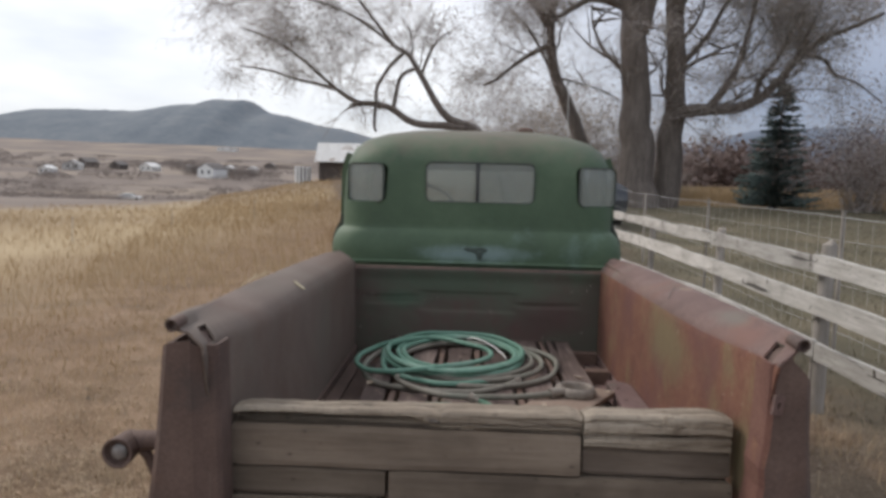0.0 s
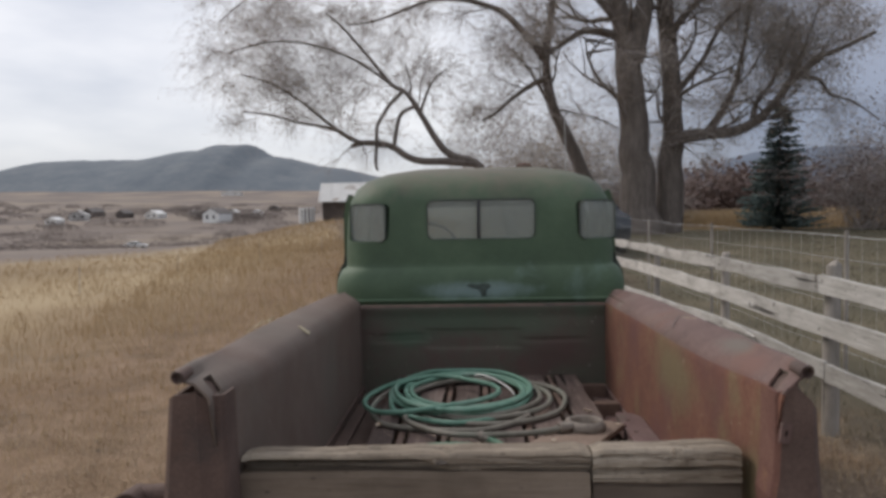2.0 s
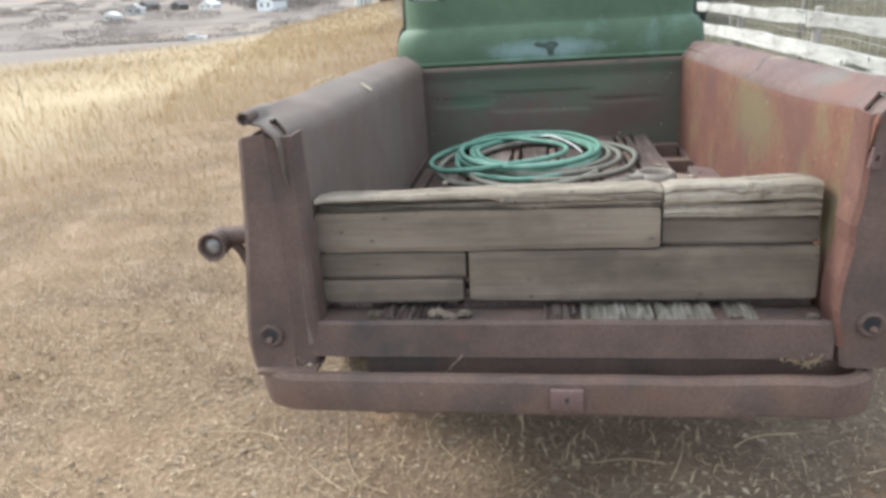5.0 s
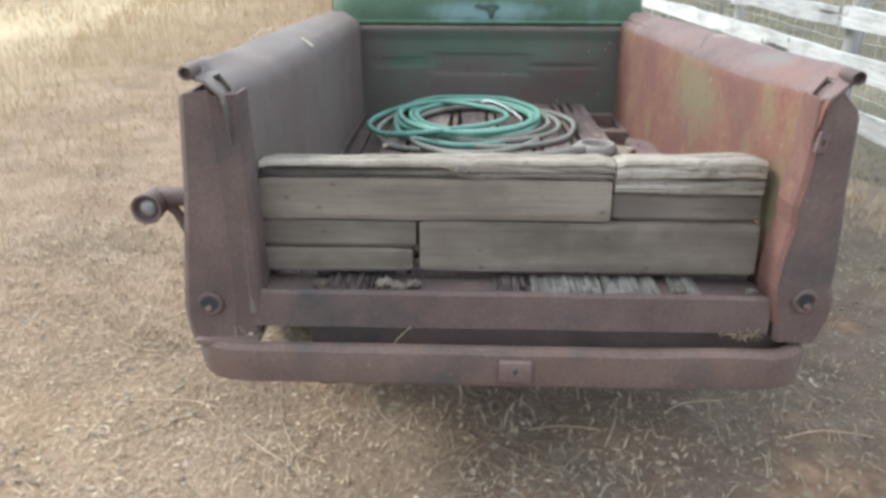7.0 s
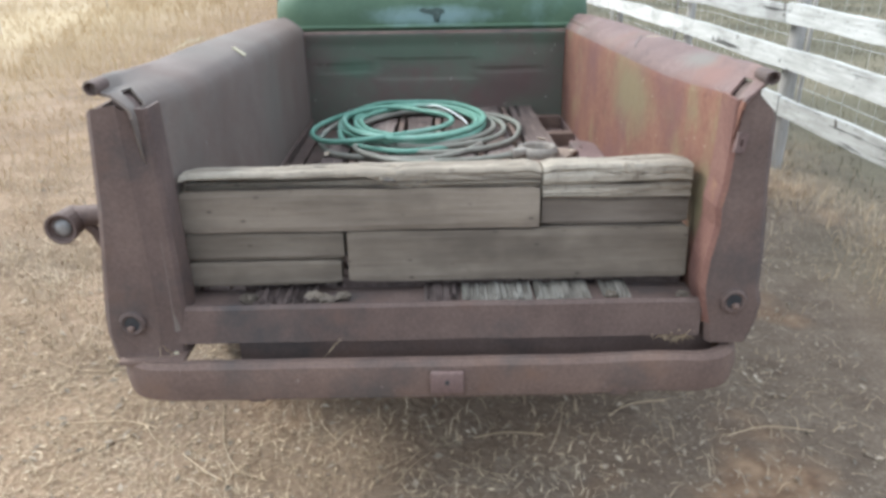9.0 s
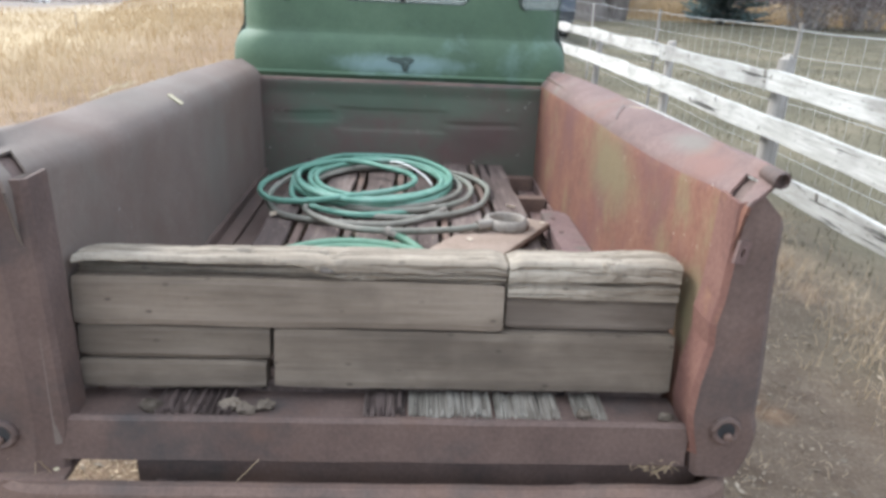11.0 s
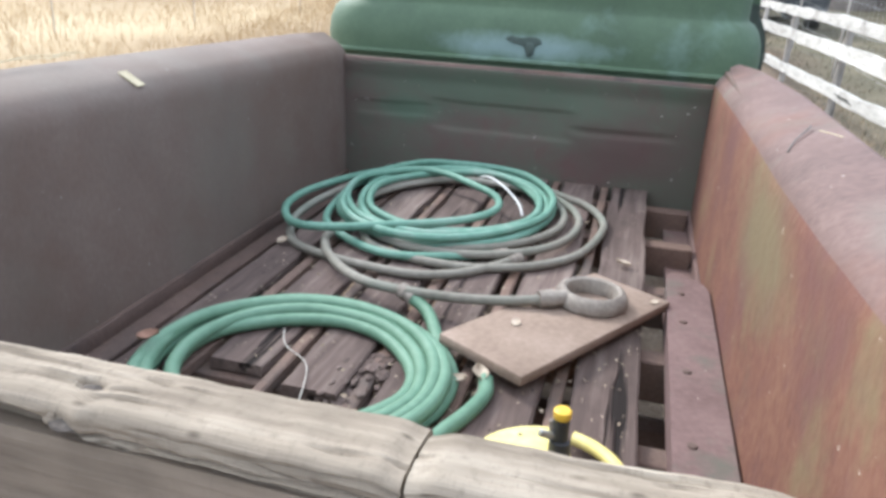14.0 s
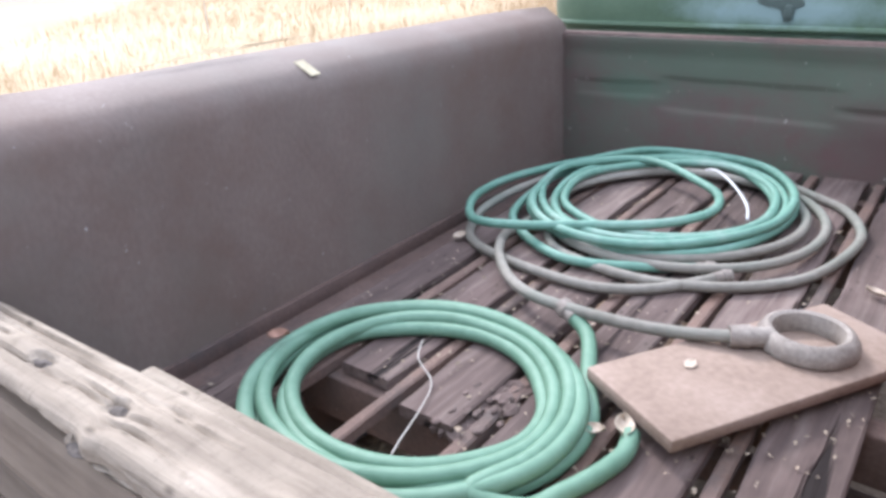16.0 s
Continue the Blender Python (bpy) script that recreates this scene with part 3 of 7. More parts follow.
def build_hill(name, y, profile, depth, material, label, seed):
    """A ridge whose skyline goes through (x, height) pairs."""
    bm = bmesh.new()
    rows = []
    n = 340
    x0, x1 = profile[0][0], profile[-1][0]
    for j in range(15):
        u = j / 14
        ring = []
        for i in range(n + 1):
            x = x0 + (x1 - x0) * i / n
            for (a, ha), (b, hb) in zip(profile, profile[1:]):
                if a <= x <= b:
                    t = (x - a) / (b - a)
                    h = ha + (hb - ha) * t * t * (3 - 2 * t)
            base = -5
            s = math.sin(u * math.pi / 2) ** 0.9
            z = base + (h - base) * s + s * 2.0 * noise.noise((x * 0.02, u * 3, seed)) + (2.6 * noise.noise((x * 0.13, u * 9, seed)) if u > 0.85 else 0)
            ring.append((x, y - depth * (1 - u) + 8 * noise.noise((x * 0.006, u * 2, seed + 5)), z))
        rows.append(ring)
    rows.append([(p[0], p[1] + depth * 0.8, -5) for p in rows[-1]])
    loft(bm, rows, close=False, caps=False)
    single(name, bm, material, label, "hill", kind="structure", smooth=False)


build_ground()
build_hill("hill", 1600, [(-1900, 50), (-1400, 66), (-1083, 99), (-947, 132), (-762, 132), (-607, 149), (-560, 160), (-505, 160), (-441, 131), (-310, 104), (-200, 82), (-80, 66), (100, 58), (400, 56)], 420, M_HILL_HAZED, "low dark wooded hill with flat summit beyond the valley, haze in its colour", 3)
build_hill("mountain", 2500, [(300, 50), (700, 118), (1000, 188), (1200, 198), (1387, 193), (1700, 235), (2300, 200)], 500, M_MOUNT_HAZED, "far mountain under dark cloud, tinted blue-grey for haze", 9)


# ---------- pickup truck ----------
truck = thing("pickup_truck", (0, 1.2, 0.05), "old green pickup truck with a rusted open cargo bed", "truck")
FLOOR_Z = 0.69
BED_FRONT = 1.84


def lean(z):
    """The y of the tail posts' rear face at height z."""
    return -0.190 - 0.02 * (z - 0.6)


def board_y(z):
    """The y of the tailgate boards' rear face at height z."""
    return -0.082 + 0.12 * (z - 0.66)


def rail_z(y):
    """How far the bed's top edge stands above its front end."""
    return 0.047 * (1.88 - y) / 2.1


def cab_ring(z, half, back, front, corner, n=8):
    """A rounded rectangle at height z, seen from above, counter-clockwise."""
    pts = []
    for cx, cy, a0 in ((half - corner, front - corner, 0), (-half + corner, front - corner, 90), (-half + corner, back + corner, 180), (half - corner, back + corner, 270)):
        for k in range(n + 1):
            a = radians(a0 + 90 * k / n)
            pts.append((cx + corner * math.cos(a), cy + corner * math.sin(a), z))
    return pts


def mesh_without(bm, material, cutters):
    """The mesh bm, shelled 2.5 cm thick, with the cutters' volumes taken out."""
    ob = new("shell", finish("cab_shell", bm, material))
    s = ob.modifiers.new("s", "SOLIDIFY")
    s.thickness, s.offset = 0.028, -1
    cut = []
    for i, cbm in enumerate(cutters):
        c = new("cutter", finish("cutter", cbm, material))
        b = ob.modifiers.new("b%d" % i, "BOOLEAN")
        b.object, b.operation, b.solver = c, "DIFFERENCE", "EXACT"
        cut.append(c)
    bpy.context.view_layer.update()
    me = bpy.data.meshes.new_from_object(ob.evaluated_get(bpy.context.evaluated_depsgraph_get()))
    for o in (ob, *cut):
        old = o.data
        bpy.data.objects.remove(o)
        bpy.data.meshes.remove(old)
    return me


def round_rect(w, h, r, n=5):
    pts = []
    for cx, cz, a0 in ((w - r, h - r, 0), (-w + r, h - r, 90), (-w + r, -h + r, 180), (w - r, -h + r, 270)):
        for k in range(n + 1):
            a = radians(a0 + 90 * k / n)
            pts.append((cx + r * math.cos(a), cz + r * math.sin(a)))
    return pts


def prism(pts, m, depth):
    """A plug of the outline pts (x, z) pushed along y by depth both ways, at pose m."""
    bm = bmesh.new()
    loft(bm, [[m @ Vector((x, s * depth, z)) for x, z in pts] for s in (1, -1)])
    bmesh.ops.recalc_face_normals(bm, faces=bm.faces)
    return bm


def rim(pts, m, r, sides=6):
    bm = bmesh.new()
    ring = [m @ Vector((x, 0, z)) for x, z in pts]
    tube_closed(bm, ring, r, sides)
    return bm


def tube_closed(bm, pts, r, sides=6):
    n = len(pts)
    rings = []
    up = Vector((0, 0.3, 1)).normalized()
    for i, p in enumerate(pts):
        d = (pts[(i + 1) % n] - pts[i - 1]).normalized()
        u = d.orthogonal().normalized() if abs(d.dot(up)) > 0.99 else (up - d * up.dot(d)).normalized()
        s = d.cross(u)
        rings.append([p + r * (math.cos(2 * math.pi * k / sides) * u + math.sin(2 * math.pi * k / sides) * s) for k in range(sides)])
    loft(bm, rings + [rings[0]], True, False)
    bmesh.ops.remove_doubles(bm, verts=bm.verts, dist=1e-6)


def build_cab():
    bm = bmesh.new()
    sections = [(0.62, 0.745, 1.98, 3.30, 0.16), (1.00, 0.770, 1.965, 3.30, 0.17), (1.10, 0.775, 1.956, 3.30, 0.17), (1.15, 0.771, 1.961, 3.29, 0.17), (1.19, 0.757, 1.972, 3.28, 0.17), (1.212, 0.740, 1.982, 3.27, 0.17), (1.220, 0.725, 1.990, 3.26, 0.17), (1.228, 0.722, 1.993, 3.25, 0.17), (1.25, 0.722, 1.994, 3.24, 0.17),
                (1.35, 0.722, 1.998, 3.18, 0.18), (1.50, 0.715, 2.010, 3.06, 0.19), (1.58, 0.70, 2.025, 2.98, 0.20), (1.64, 0.675, 2.055, 2.92, 0.22), (1.69, 0.625, 2.11, 2.86, 0.24), (1.73, 0.53, 2.21, 2.78, 0.25), (1.755, 0.38, 2.34, 2.68, 0.16), (1.763, 0.15, 2.46, 2.56, 0.04)]
    vs = loft(bm, [cab_ring(*s) for s in sections], True, False)
    bm.faces.new(vs[-1])
    bm.faces.new(vs[0][::-1])
    bmesh.ops.recalc_face_normals(bm, faces=bm.faces)
    rear = pose(0.013, 2.0, 1.468)
    wide = round_rect(0.281, 0.103, 0.035)
    quarter = round_rect(0.118, 0.100, 0.035)
    left, right = pose(-0.586, 2.045, 1.458, 0, 0, -31), pose(0.624, 2.050, 1.458, 0, 0, 31)
    screen = round_rect(0.56, 0.135, 0.05)
    front = pose(0, 3.10, 1.44, 22)
    side = round_rect(0.30, 0.13, 0.05)
    door_m = [pose(s * 0.72, 2.62, 1.43, 0, 0, 90) for s in (-1, 1)]
    me = mesh_without(bm, (M_GREEN,), [prism(wide, rear, 0.2), prism(quarter, left, 0.15), prism(quarter, right, 0.15), prism(screen, front, 0.3), prism(side, door_m[0], 0.15), prism(side, door_m[1], 0.15)])
    me.shade_smooth()
    me.set_sharp_from_angle(angle=radians(38))
    cab = tagged(adopt(new("cab", me), truck), "dull green painted cab, faded brownish on the roof")
    for nm, pts, m in (("rear_window", wide, rear @ pose(0, 0.008, 0)), ("corner_window", quarter, left), ("corner_window", quarter, right), ("windscreen", screen, front), ("door_window", side, door_m[0]), ("door_window", side, door_m[1])):
        g = bmesh.new()
        loft(g, [[m @ Vector((x * 1.01, o, z * 1.01)) for x, z in pts] for o in (0.003, -0.003)])
        bmesh.ops.recalc_face_normals(g, faces=g.faces)
        pane = part(nm, g, M_GLASS, cab, "dusty glass pane")
        pane.visible_shadow = False
        # thin seal, its dark green also drawing the shadow line round the pane
        part("window_seal", rim(pts, m @ pose(0, -0.006, 0), 0.0042), M_EDGING, pane)
    g = bmesh.new()
    block(g, -0.008, 0.008, 1.99, 2.012, 1.37, 1.567, 0.003)
    part("window_divider", g, M_BLACK, cab)
    # raised seam along the foot of the back panel
    g = bmesh.new()
    tube(g, [(x, 1.955 + 0.9 * max(0, abs(x) - 0.60) ** 2, 1.052) for x in [-0.70 + 0.07 * i for i in range(21)]], 0.010)
    part("seam_bead", g, M_GREEN, cab)
    # bare worn patch in the middle of the panel, where a latch was
    g = bmesh.new()
    edge = [(-0.064, 1.128), (-0.040, 1.136), (-0.010, 1.131), (0.020, 1.137), (0.052, 1.130), (0.058, 1.117), (0.040, 1.108), (0.034, 1.090), (0.028, 1.074), (0.012, 1.072), (0.006, 1.088), (-0.002, 1.104), (-0.022, 1.110), (-0.046, 1.116)]
    ring = curve_points([(x, 0, z) for x, z in edge], 4, True)
    loft(g, [[(p.x + 0.003 * noise.noise(p * 90), y, p.z + 0.003 * noise.noise(p * 70 + Vector((5, 0, 0)))) for p in ring] for y in (1.9535, 1.972)])
    bmesh.ops.recalc_face_normals(g, faces=g.faces)
    part("worn_patch", g, M_BAREGREEN, cab, "dark bare patch in the green paint", smooth=False)
    g = bmesh.new()
    block(g, 0.010, 0.034, 1.948, 1.966, 1.078, 1.118, 0.006)
    part("latch_plate", g, M_BAREGREEN, cab)
    g = bmesh.new()
    tube(g, [(0.618, 3.22, 1.10), (0.614, 3.22, 1.60), (0.606, 3.22, 2.12)], [0.005, 0.0034, 0.0026], 6)
    part("aerial", g, M_WIRE, cab, "thin whip aerial")
    g = bmesh.new()
    bmesh.ops.create_icosphere(g, subdivisions=3, radius=1.0, matrix=pose(0.275, 2.50, 1.766) @ Matrix.Diagonal((0.048, 0.03, 0.026, 1)))
    part("roof_marker", g, M_RUST, cab, "small rusty lump on the roof")
    # doors, standing a little wider than the back of the cab
    for s in (-1, 1):
        g = bmesh.new()
        outline = ((0.64, 0.780), (1.00, 0.804), (1.10, 0.811), (1.16, 0.802), (1.20, 0.786), (1.235, 0.766), (1.27, 0.762))
        loft(g, [[(s * (x - 0.05), y, z) for z, x in outline] + [(s * x, y, z) for z, x in outline[::-1]] for y in (2.315, 2.33, 3.14, 3.16)])
        bmesh.ops.recalc_face_normals(g, faces=g.faces)
        door = part("door", g, M_GREEN, cab)
        g = bmesh.new()
        loft(g, [[(s * 0.725, y, 1.268), (s * 0.768, y, 1.268), (s * 0.765, y, 1.50), (s * 0.752, y, 1.58), (s * 0.735, y, 1.62), (s * 0.705, y, 1.61), (s * 0.720, y, 1.50)] for y in (2.315, 2.36)])
        bmesh.ops.recalc_face_normals(g, faces=g.faces)
        part("window_pillar", g, M_GREEN, door)
        # dark strip along the rear edge of the door
        g = bmesh.new()
        loft(g, [[(s * (x - 0.05), y, z) for z, x in outline] + [(s * (x + 0.003), y, z) for z, x in outline[::-1]] for y in (2.298, 2.312)])
        bmesh.ops.recalc_face_normals(g, faces=g.faces)
        part("door_seal", g, M_EDGING, door)
    g = bmesh.new()
    block(g, -0.60, 0.60, 2.15, 2.62, 0.85, 1.02, 0.05)
    block(g, -0.60, 0.60, 2.08, 2.22, 1.00, 1.33, 0.05)
    part("bench_seat", g, M_SEAT, cab)
    g = bmesh.new()
    ring = [pose(-0.33, 2.78, 1.28, -55) @ Vector((0.20 * math.cos(a), 0.20 * math.sin(a), 0)) for a in [2 * math.pi * i / 28 for i in range(28)]]
    tube_closed(g, ring, 0.011, 6)
    tube(g, [(-0.33, 2.78, 1.28), (-0.33, 3.05, 1.05)], 0.02)
    tube(g, [ring[0], ring[14]], 0.009)
    part("steering_wheel", g, M_BLACK, cab)
    # bonnet and front wings
    g = bmesh.new()
    loft(g, [[(0.52 * s * math.cos(a), y, 0.70 + h * math.sin(a)) for a in [math.pi * k / 14 for k in range(15)]] for y, s, h in ((3.18, 1.12, 0.48), (3.6, 1.0, 0.46), (4.1, 0.86, 0.42), (4.32, 0.72, 0.36), (4.40, 0.5, 0.28))])
    part("bonnet", g, M_GREEN, truck)
    for s in (-1, 1):
        g = bmesh.new()
        loft(g, [[(s * (0.74 + 0.20 * math.cos(a)), 3.72 + 0.48 * math.cos(b), 0.52 + 0.36 * math.sin(b) * (0.35 + 0.65 * math.sin(a))) for b in [math.pi * k / 14 for k in range(15)]] for a in [math.pi * k / 8 for k in range(9)]], False, False)
        thicken(g, 0.02)
        part("front_wing", g, M_GREEN, truck)


def bed_side(s):
    """One side of the bed: inner wall, flat flange and rolled outer edge."""
    wall_x = 0.618 if s > 0 else 0.598
    ys = [-0.207, -0.178, -0.130, -0.06, 0.1, 0.3, 0.6, 0.9, 1.2, 1.5, 1.7, 1.78, 1.82, BED_FRONT]
    rows = []
    for y in ys:
        edge = float(np.interp(y, (-0.2, 0.3, 1.2, 1.7, 1.84), (0.674, 0.720, 0.735, 0.715, 0.68)))
        top = 1.108 + rail_z(y)
        tail = smoothstep(0.25, -0.1, y)
        soft = (1 - tail) * (0.65 if s < 0 else 0.55)
        section = [(wall_x, 0.60), (wall_x, 0.80), (wall_x + 0.001, 0.97)]
        for d, sharp, easy in ((0.000, 0.055, 0.105), (0.003, 0.040, 0.080), (0.010, 0.031, 0.060), (0.022, 0.022, 0.044), (0.038, 0.008, 0.032)):
            section.append((wall_x + d, top - sharp - (easy - sharp) * soft))
        rr = 0.020 - 0.0055 * tail
        cz = top - 0.016 + 0.022 * tail
        if edge - 0.020 > wall_x + 0.050:
            section.append(((wall_x + 0.038 + edge) / 2, top - 0.005 - 0.010 * soft))
        else:
            section.append((wall_x + 0.040, top - 0.006))
        for k in range(9):
            a = radians(90 + 75 * tail - (32 + 6 * tail) * k)
            section.append((edge + 0.001 + rr * math.cos(a), cz + rr * math.sin(a)))
        r = []
        for x, z in section:
            dent = 0.005 * noise.noise((y * 2.3, z * 3, s * 5.0)) * smoothstep(-0.2, 0.1, y)
            slant = 0.68 if y > -0.18 else 0.15
            torn = slant * min(max(x - wall_x, 0.0), 0.045) * smoothstep(-0.05, -0.12, y) if z > 1.09 else 0.03 * smoothstep(-0.18, -0.20, y)
            r.append((s * (x + dent), y + torn, z + 0.004 * noise.noise((y * 1.7, x * 2, s + 9.0))))
        rows.append(r)
    bm = bmesh.new()
    loft(bm, rows, False, False)
    # the torn slot across the flange, just ahead of the post
    slot = [f for f in bm.faces if -0.179 < f.calc_center_median().y - 0.68 * (abs(f.calc_center_median().x) - wall_x) < -0.129 and wall_x + 0.002 < abs(f.calc_center_median().x) < wall_x + 0.042 and f.calc_center_median().z > 1.10]
    bmesh.ops.delete(bm, geom=slot, context="FACES")
    for f in bm.faces:
        c = f.calc_center_median()
        f.material_index = 1 if c.z > 1.03 and abs(c.x) > wall_x + 0.0045 else 0
    bmesh.ops.recalc_face_normals(bm, faces=bm.faces)
    thicken(bm, 0.006)
    side = part("bed_side", bm, (M_RUST_ORANGE, M_RUST_PURPLE) if s > 0 else (M_LEFTWALL, M_LEFTWALL), truck, "orange rusted bed wall with flat top flange" if s > 0 else "dark brown rusted bed wall with flat top flange")
    bm = bmesh.new()
    block(bm, min(s * 0.535, s * (wall_x + 0.004)), max(s * 0.535, s * (wall_x + 0.004)), 0.0, BED_FRONT, 0.592, 0.604, 0.003)
    block(bm, s * wall_x - s * 0.006 - 0.006, s * wall_x - s * 0.006 + 0.006, 0.0, BED_FRONT, 0.600, 0.64, 0.003)
    part("foot_flange", bm, M_RUST_DARK if s < 0 else M_RUST_PURPLE, side)
    bm = bmesh.new()
    block(bm, s * 0.65 - 0.008, s * 0.65 + 0.008, -0.10, BED_FRONT, 0.58, 1.09, 0.004)
    part("outer_panel", bm, M_RUST, side)
    # curled end of the rolled edge, and an added backing that darkens the slot
    bm = bmesh.new()
    z0 = 1.115 + rail_z(-0.2)
    loft(bm, [[(s * (0.668 + 0.05 * (y + 0.2)) + r * math.cos(a), y, z0 + r * math.sin(a)) for a in [2 * math.pi * k / 16 for k in range(16)]] for y, r in ((-0.196, 0.010), (-0.210, 0.0115), (-0.214, 0.0135), (-0.205, 0.0148), (-0.15, 0.0138))])
    bmesh.ops.recalc_face_normals(bm, faces=bm.faces)
    part("rolled_end", bm, M_RUST_DARK, side)
    bm = bmesh.new()
    loft(bm, [[(s * (wall_x + 0.012), y, 1.04), (s * (wall_x + 0.050), y, 1.04), (s * (wall_x + 0.050), y, 1.138), (s * (wall_x + 0.030), y, 1.126), (s * (wall_x + 0.010), y, 1.106)] for y in (-0.172, -0.03)])
    bmesh.ops.recalc_face_normals(bm, faces=bm.faces)
    part("rail_web", bm, M_RUST_DARK, side)
    return side


def bed_post(s):
    """Folded steel corner post: rear face, inner leg, outer leg, with a cropped top."""
    def ring(z, x_in, x_out):
        y = lean(z)
        fw = 0.0 if z < 1.0 else 0.02
        if s < 0:
            return [(s * x_in, y + 0.09, z), (s * x_in, y + 0.024, z), (s * (x_in + 0.008), y + 0.014, z), (s * (x_in + 0.030), y + 0.010, z), (s * (x_in + 0.048), y + 0.004, z), (s * (x_in + 0.056), y, z), (s * (x_out - 0.015), y, z), (s * x_out, y + 0.015, z), (s * (x_out + 0.004), y + 0.16 + fw, z)]
        fold = 0.002
        return [(s * x_in, y + 0.09, z), (s * x_in, y + fold + 0.010, z), (s * (x_in + 0.010), y + fold, z), (s * (x_in + 0.022), y + fold, z), (s * (x_in + 0.028), y + 0.001, z), (s * (x_in + 0.034), y, z), (s * (x_out - 0.015), y, z), (s * x_out, y + 0.015, z), (s * (x_out + 0.004), y + 0.16 + fw, z)]
    bm = bmesh.new()
    if s > 0:
        rows = ((0.55, 0.625, 0.725), (0.60, 0.618, 0.740), (0.65, 0.604, 0.744), (0.69, 0.596, 0.732), (0.76, 0.597, 0.729), (0.84, 0.608, 0.721), (0.885, 0.604, 0.716), (0.93, 0.611, 0.711), (1.02, 0.614, 0.705), (1.08, 0.614, 0.702))
    else:
        rows = ((0.53, 0.590, 0.752), (0.60, 0.580, 0.760), (0.65, 0.574, 0.756), (0.76, 0.574, 0.740), (0.90, 0.575, 0.720), (1.08, 0.578, 0.700))
    loft(bm, [ring(z, a, b) for z, a, b in rows], False, False)
    for v in bm.verts:
        if v.co.z > 1.07:
            v.co.z = 1.113 + 0.62 * (abs(v.co.x) - 0.612) + 0.03 * (v.co.y + 0.2)
            v.co.z -= (2.0 if s > 0 else 1.3) * max(0.0, abs(v.co.x) - 0.655)
            if s < 0 and abs(v.co.x) < 0.63:
                v.co.z = 1.116
    bmesh.ops.recalc_face_normals(bm, faces=bm.faces)
    for f in bm.faces:
        c = f.calc_center_median()
        f.material_index = 1 if abs(f.normal.x) > 0.55 and abs(c.x) < 0.63 and c.z > 0.6 else 0
    thicken(bm, 0.007)
    post = part("corner_post", bm, (M_RUST_DARK, M_RUST_RED if s > 0 else M_RUST_DARK), truck, "rusted steel corner post", smooth=False)
    # small strap with a square hole, and the socket low on the post
    if s > 0:
        bm = bmesh.new()
        m = pose(s * 0.630, lean(1.03) - 0.001, 1.030, 0, 8, s * 14)
        for x0, x1, z0, z1 in ((-0.012, -0.004, -0.021, 0.021), (0.004, 0.012, -0.021, 0.021), (-0.004, 0.004, -0.021, -0.007), (-0.004, 0.004, 0.007, 0.021)):
            block(bm, x0, x1, -0.003, 0.004, z0, z1, 0, m)
        part("latch_strap", bm, M_RUST_PURPLE, post)
    bm = bmesh.new()
    c = Vector((0.672, lean(0.66) - 0.004, 0.662) if s > 0 else (-0.690, lean(0.63) - 0.004, 0.632))
    tube_closed(bm, [c + Vector((0.024 * math.cos(a), 0, 0.024 * math.sin(a))) for a in [2 * math.pi * i / 18 for i in range(18)]], 0.007, 6)
    part("socket", bm, M_RUST_DARK, post)
    # black disc for the shade inside the socket; no bore is cut
    bm = bmesh.new()
    tube(bm, [c + Vector((0, 0.004, 0)), c + Vector((0, -0.001, 0))], 0.024, 18)
    part("socket_bore", bm, M_BLACK, post)
    bm = bmesh.new()
    bmesh.ops.create_icosphere(bm, subdivisions=2, radius=0.009, matrix=Matrix.Translation(c + Vector((s * 0.004, -0.004, -0.012))))
    part("bolt", bm, M_RUST, post)


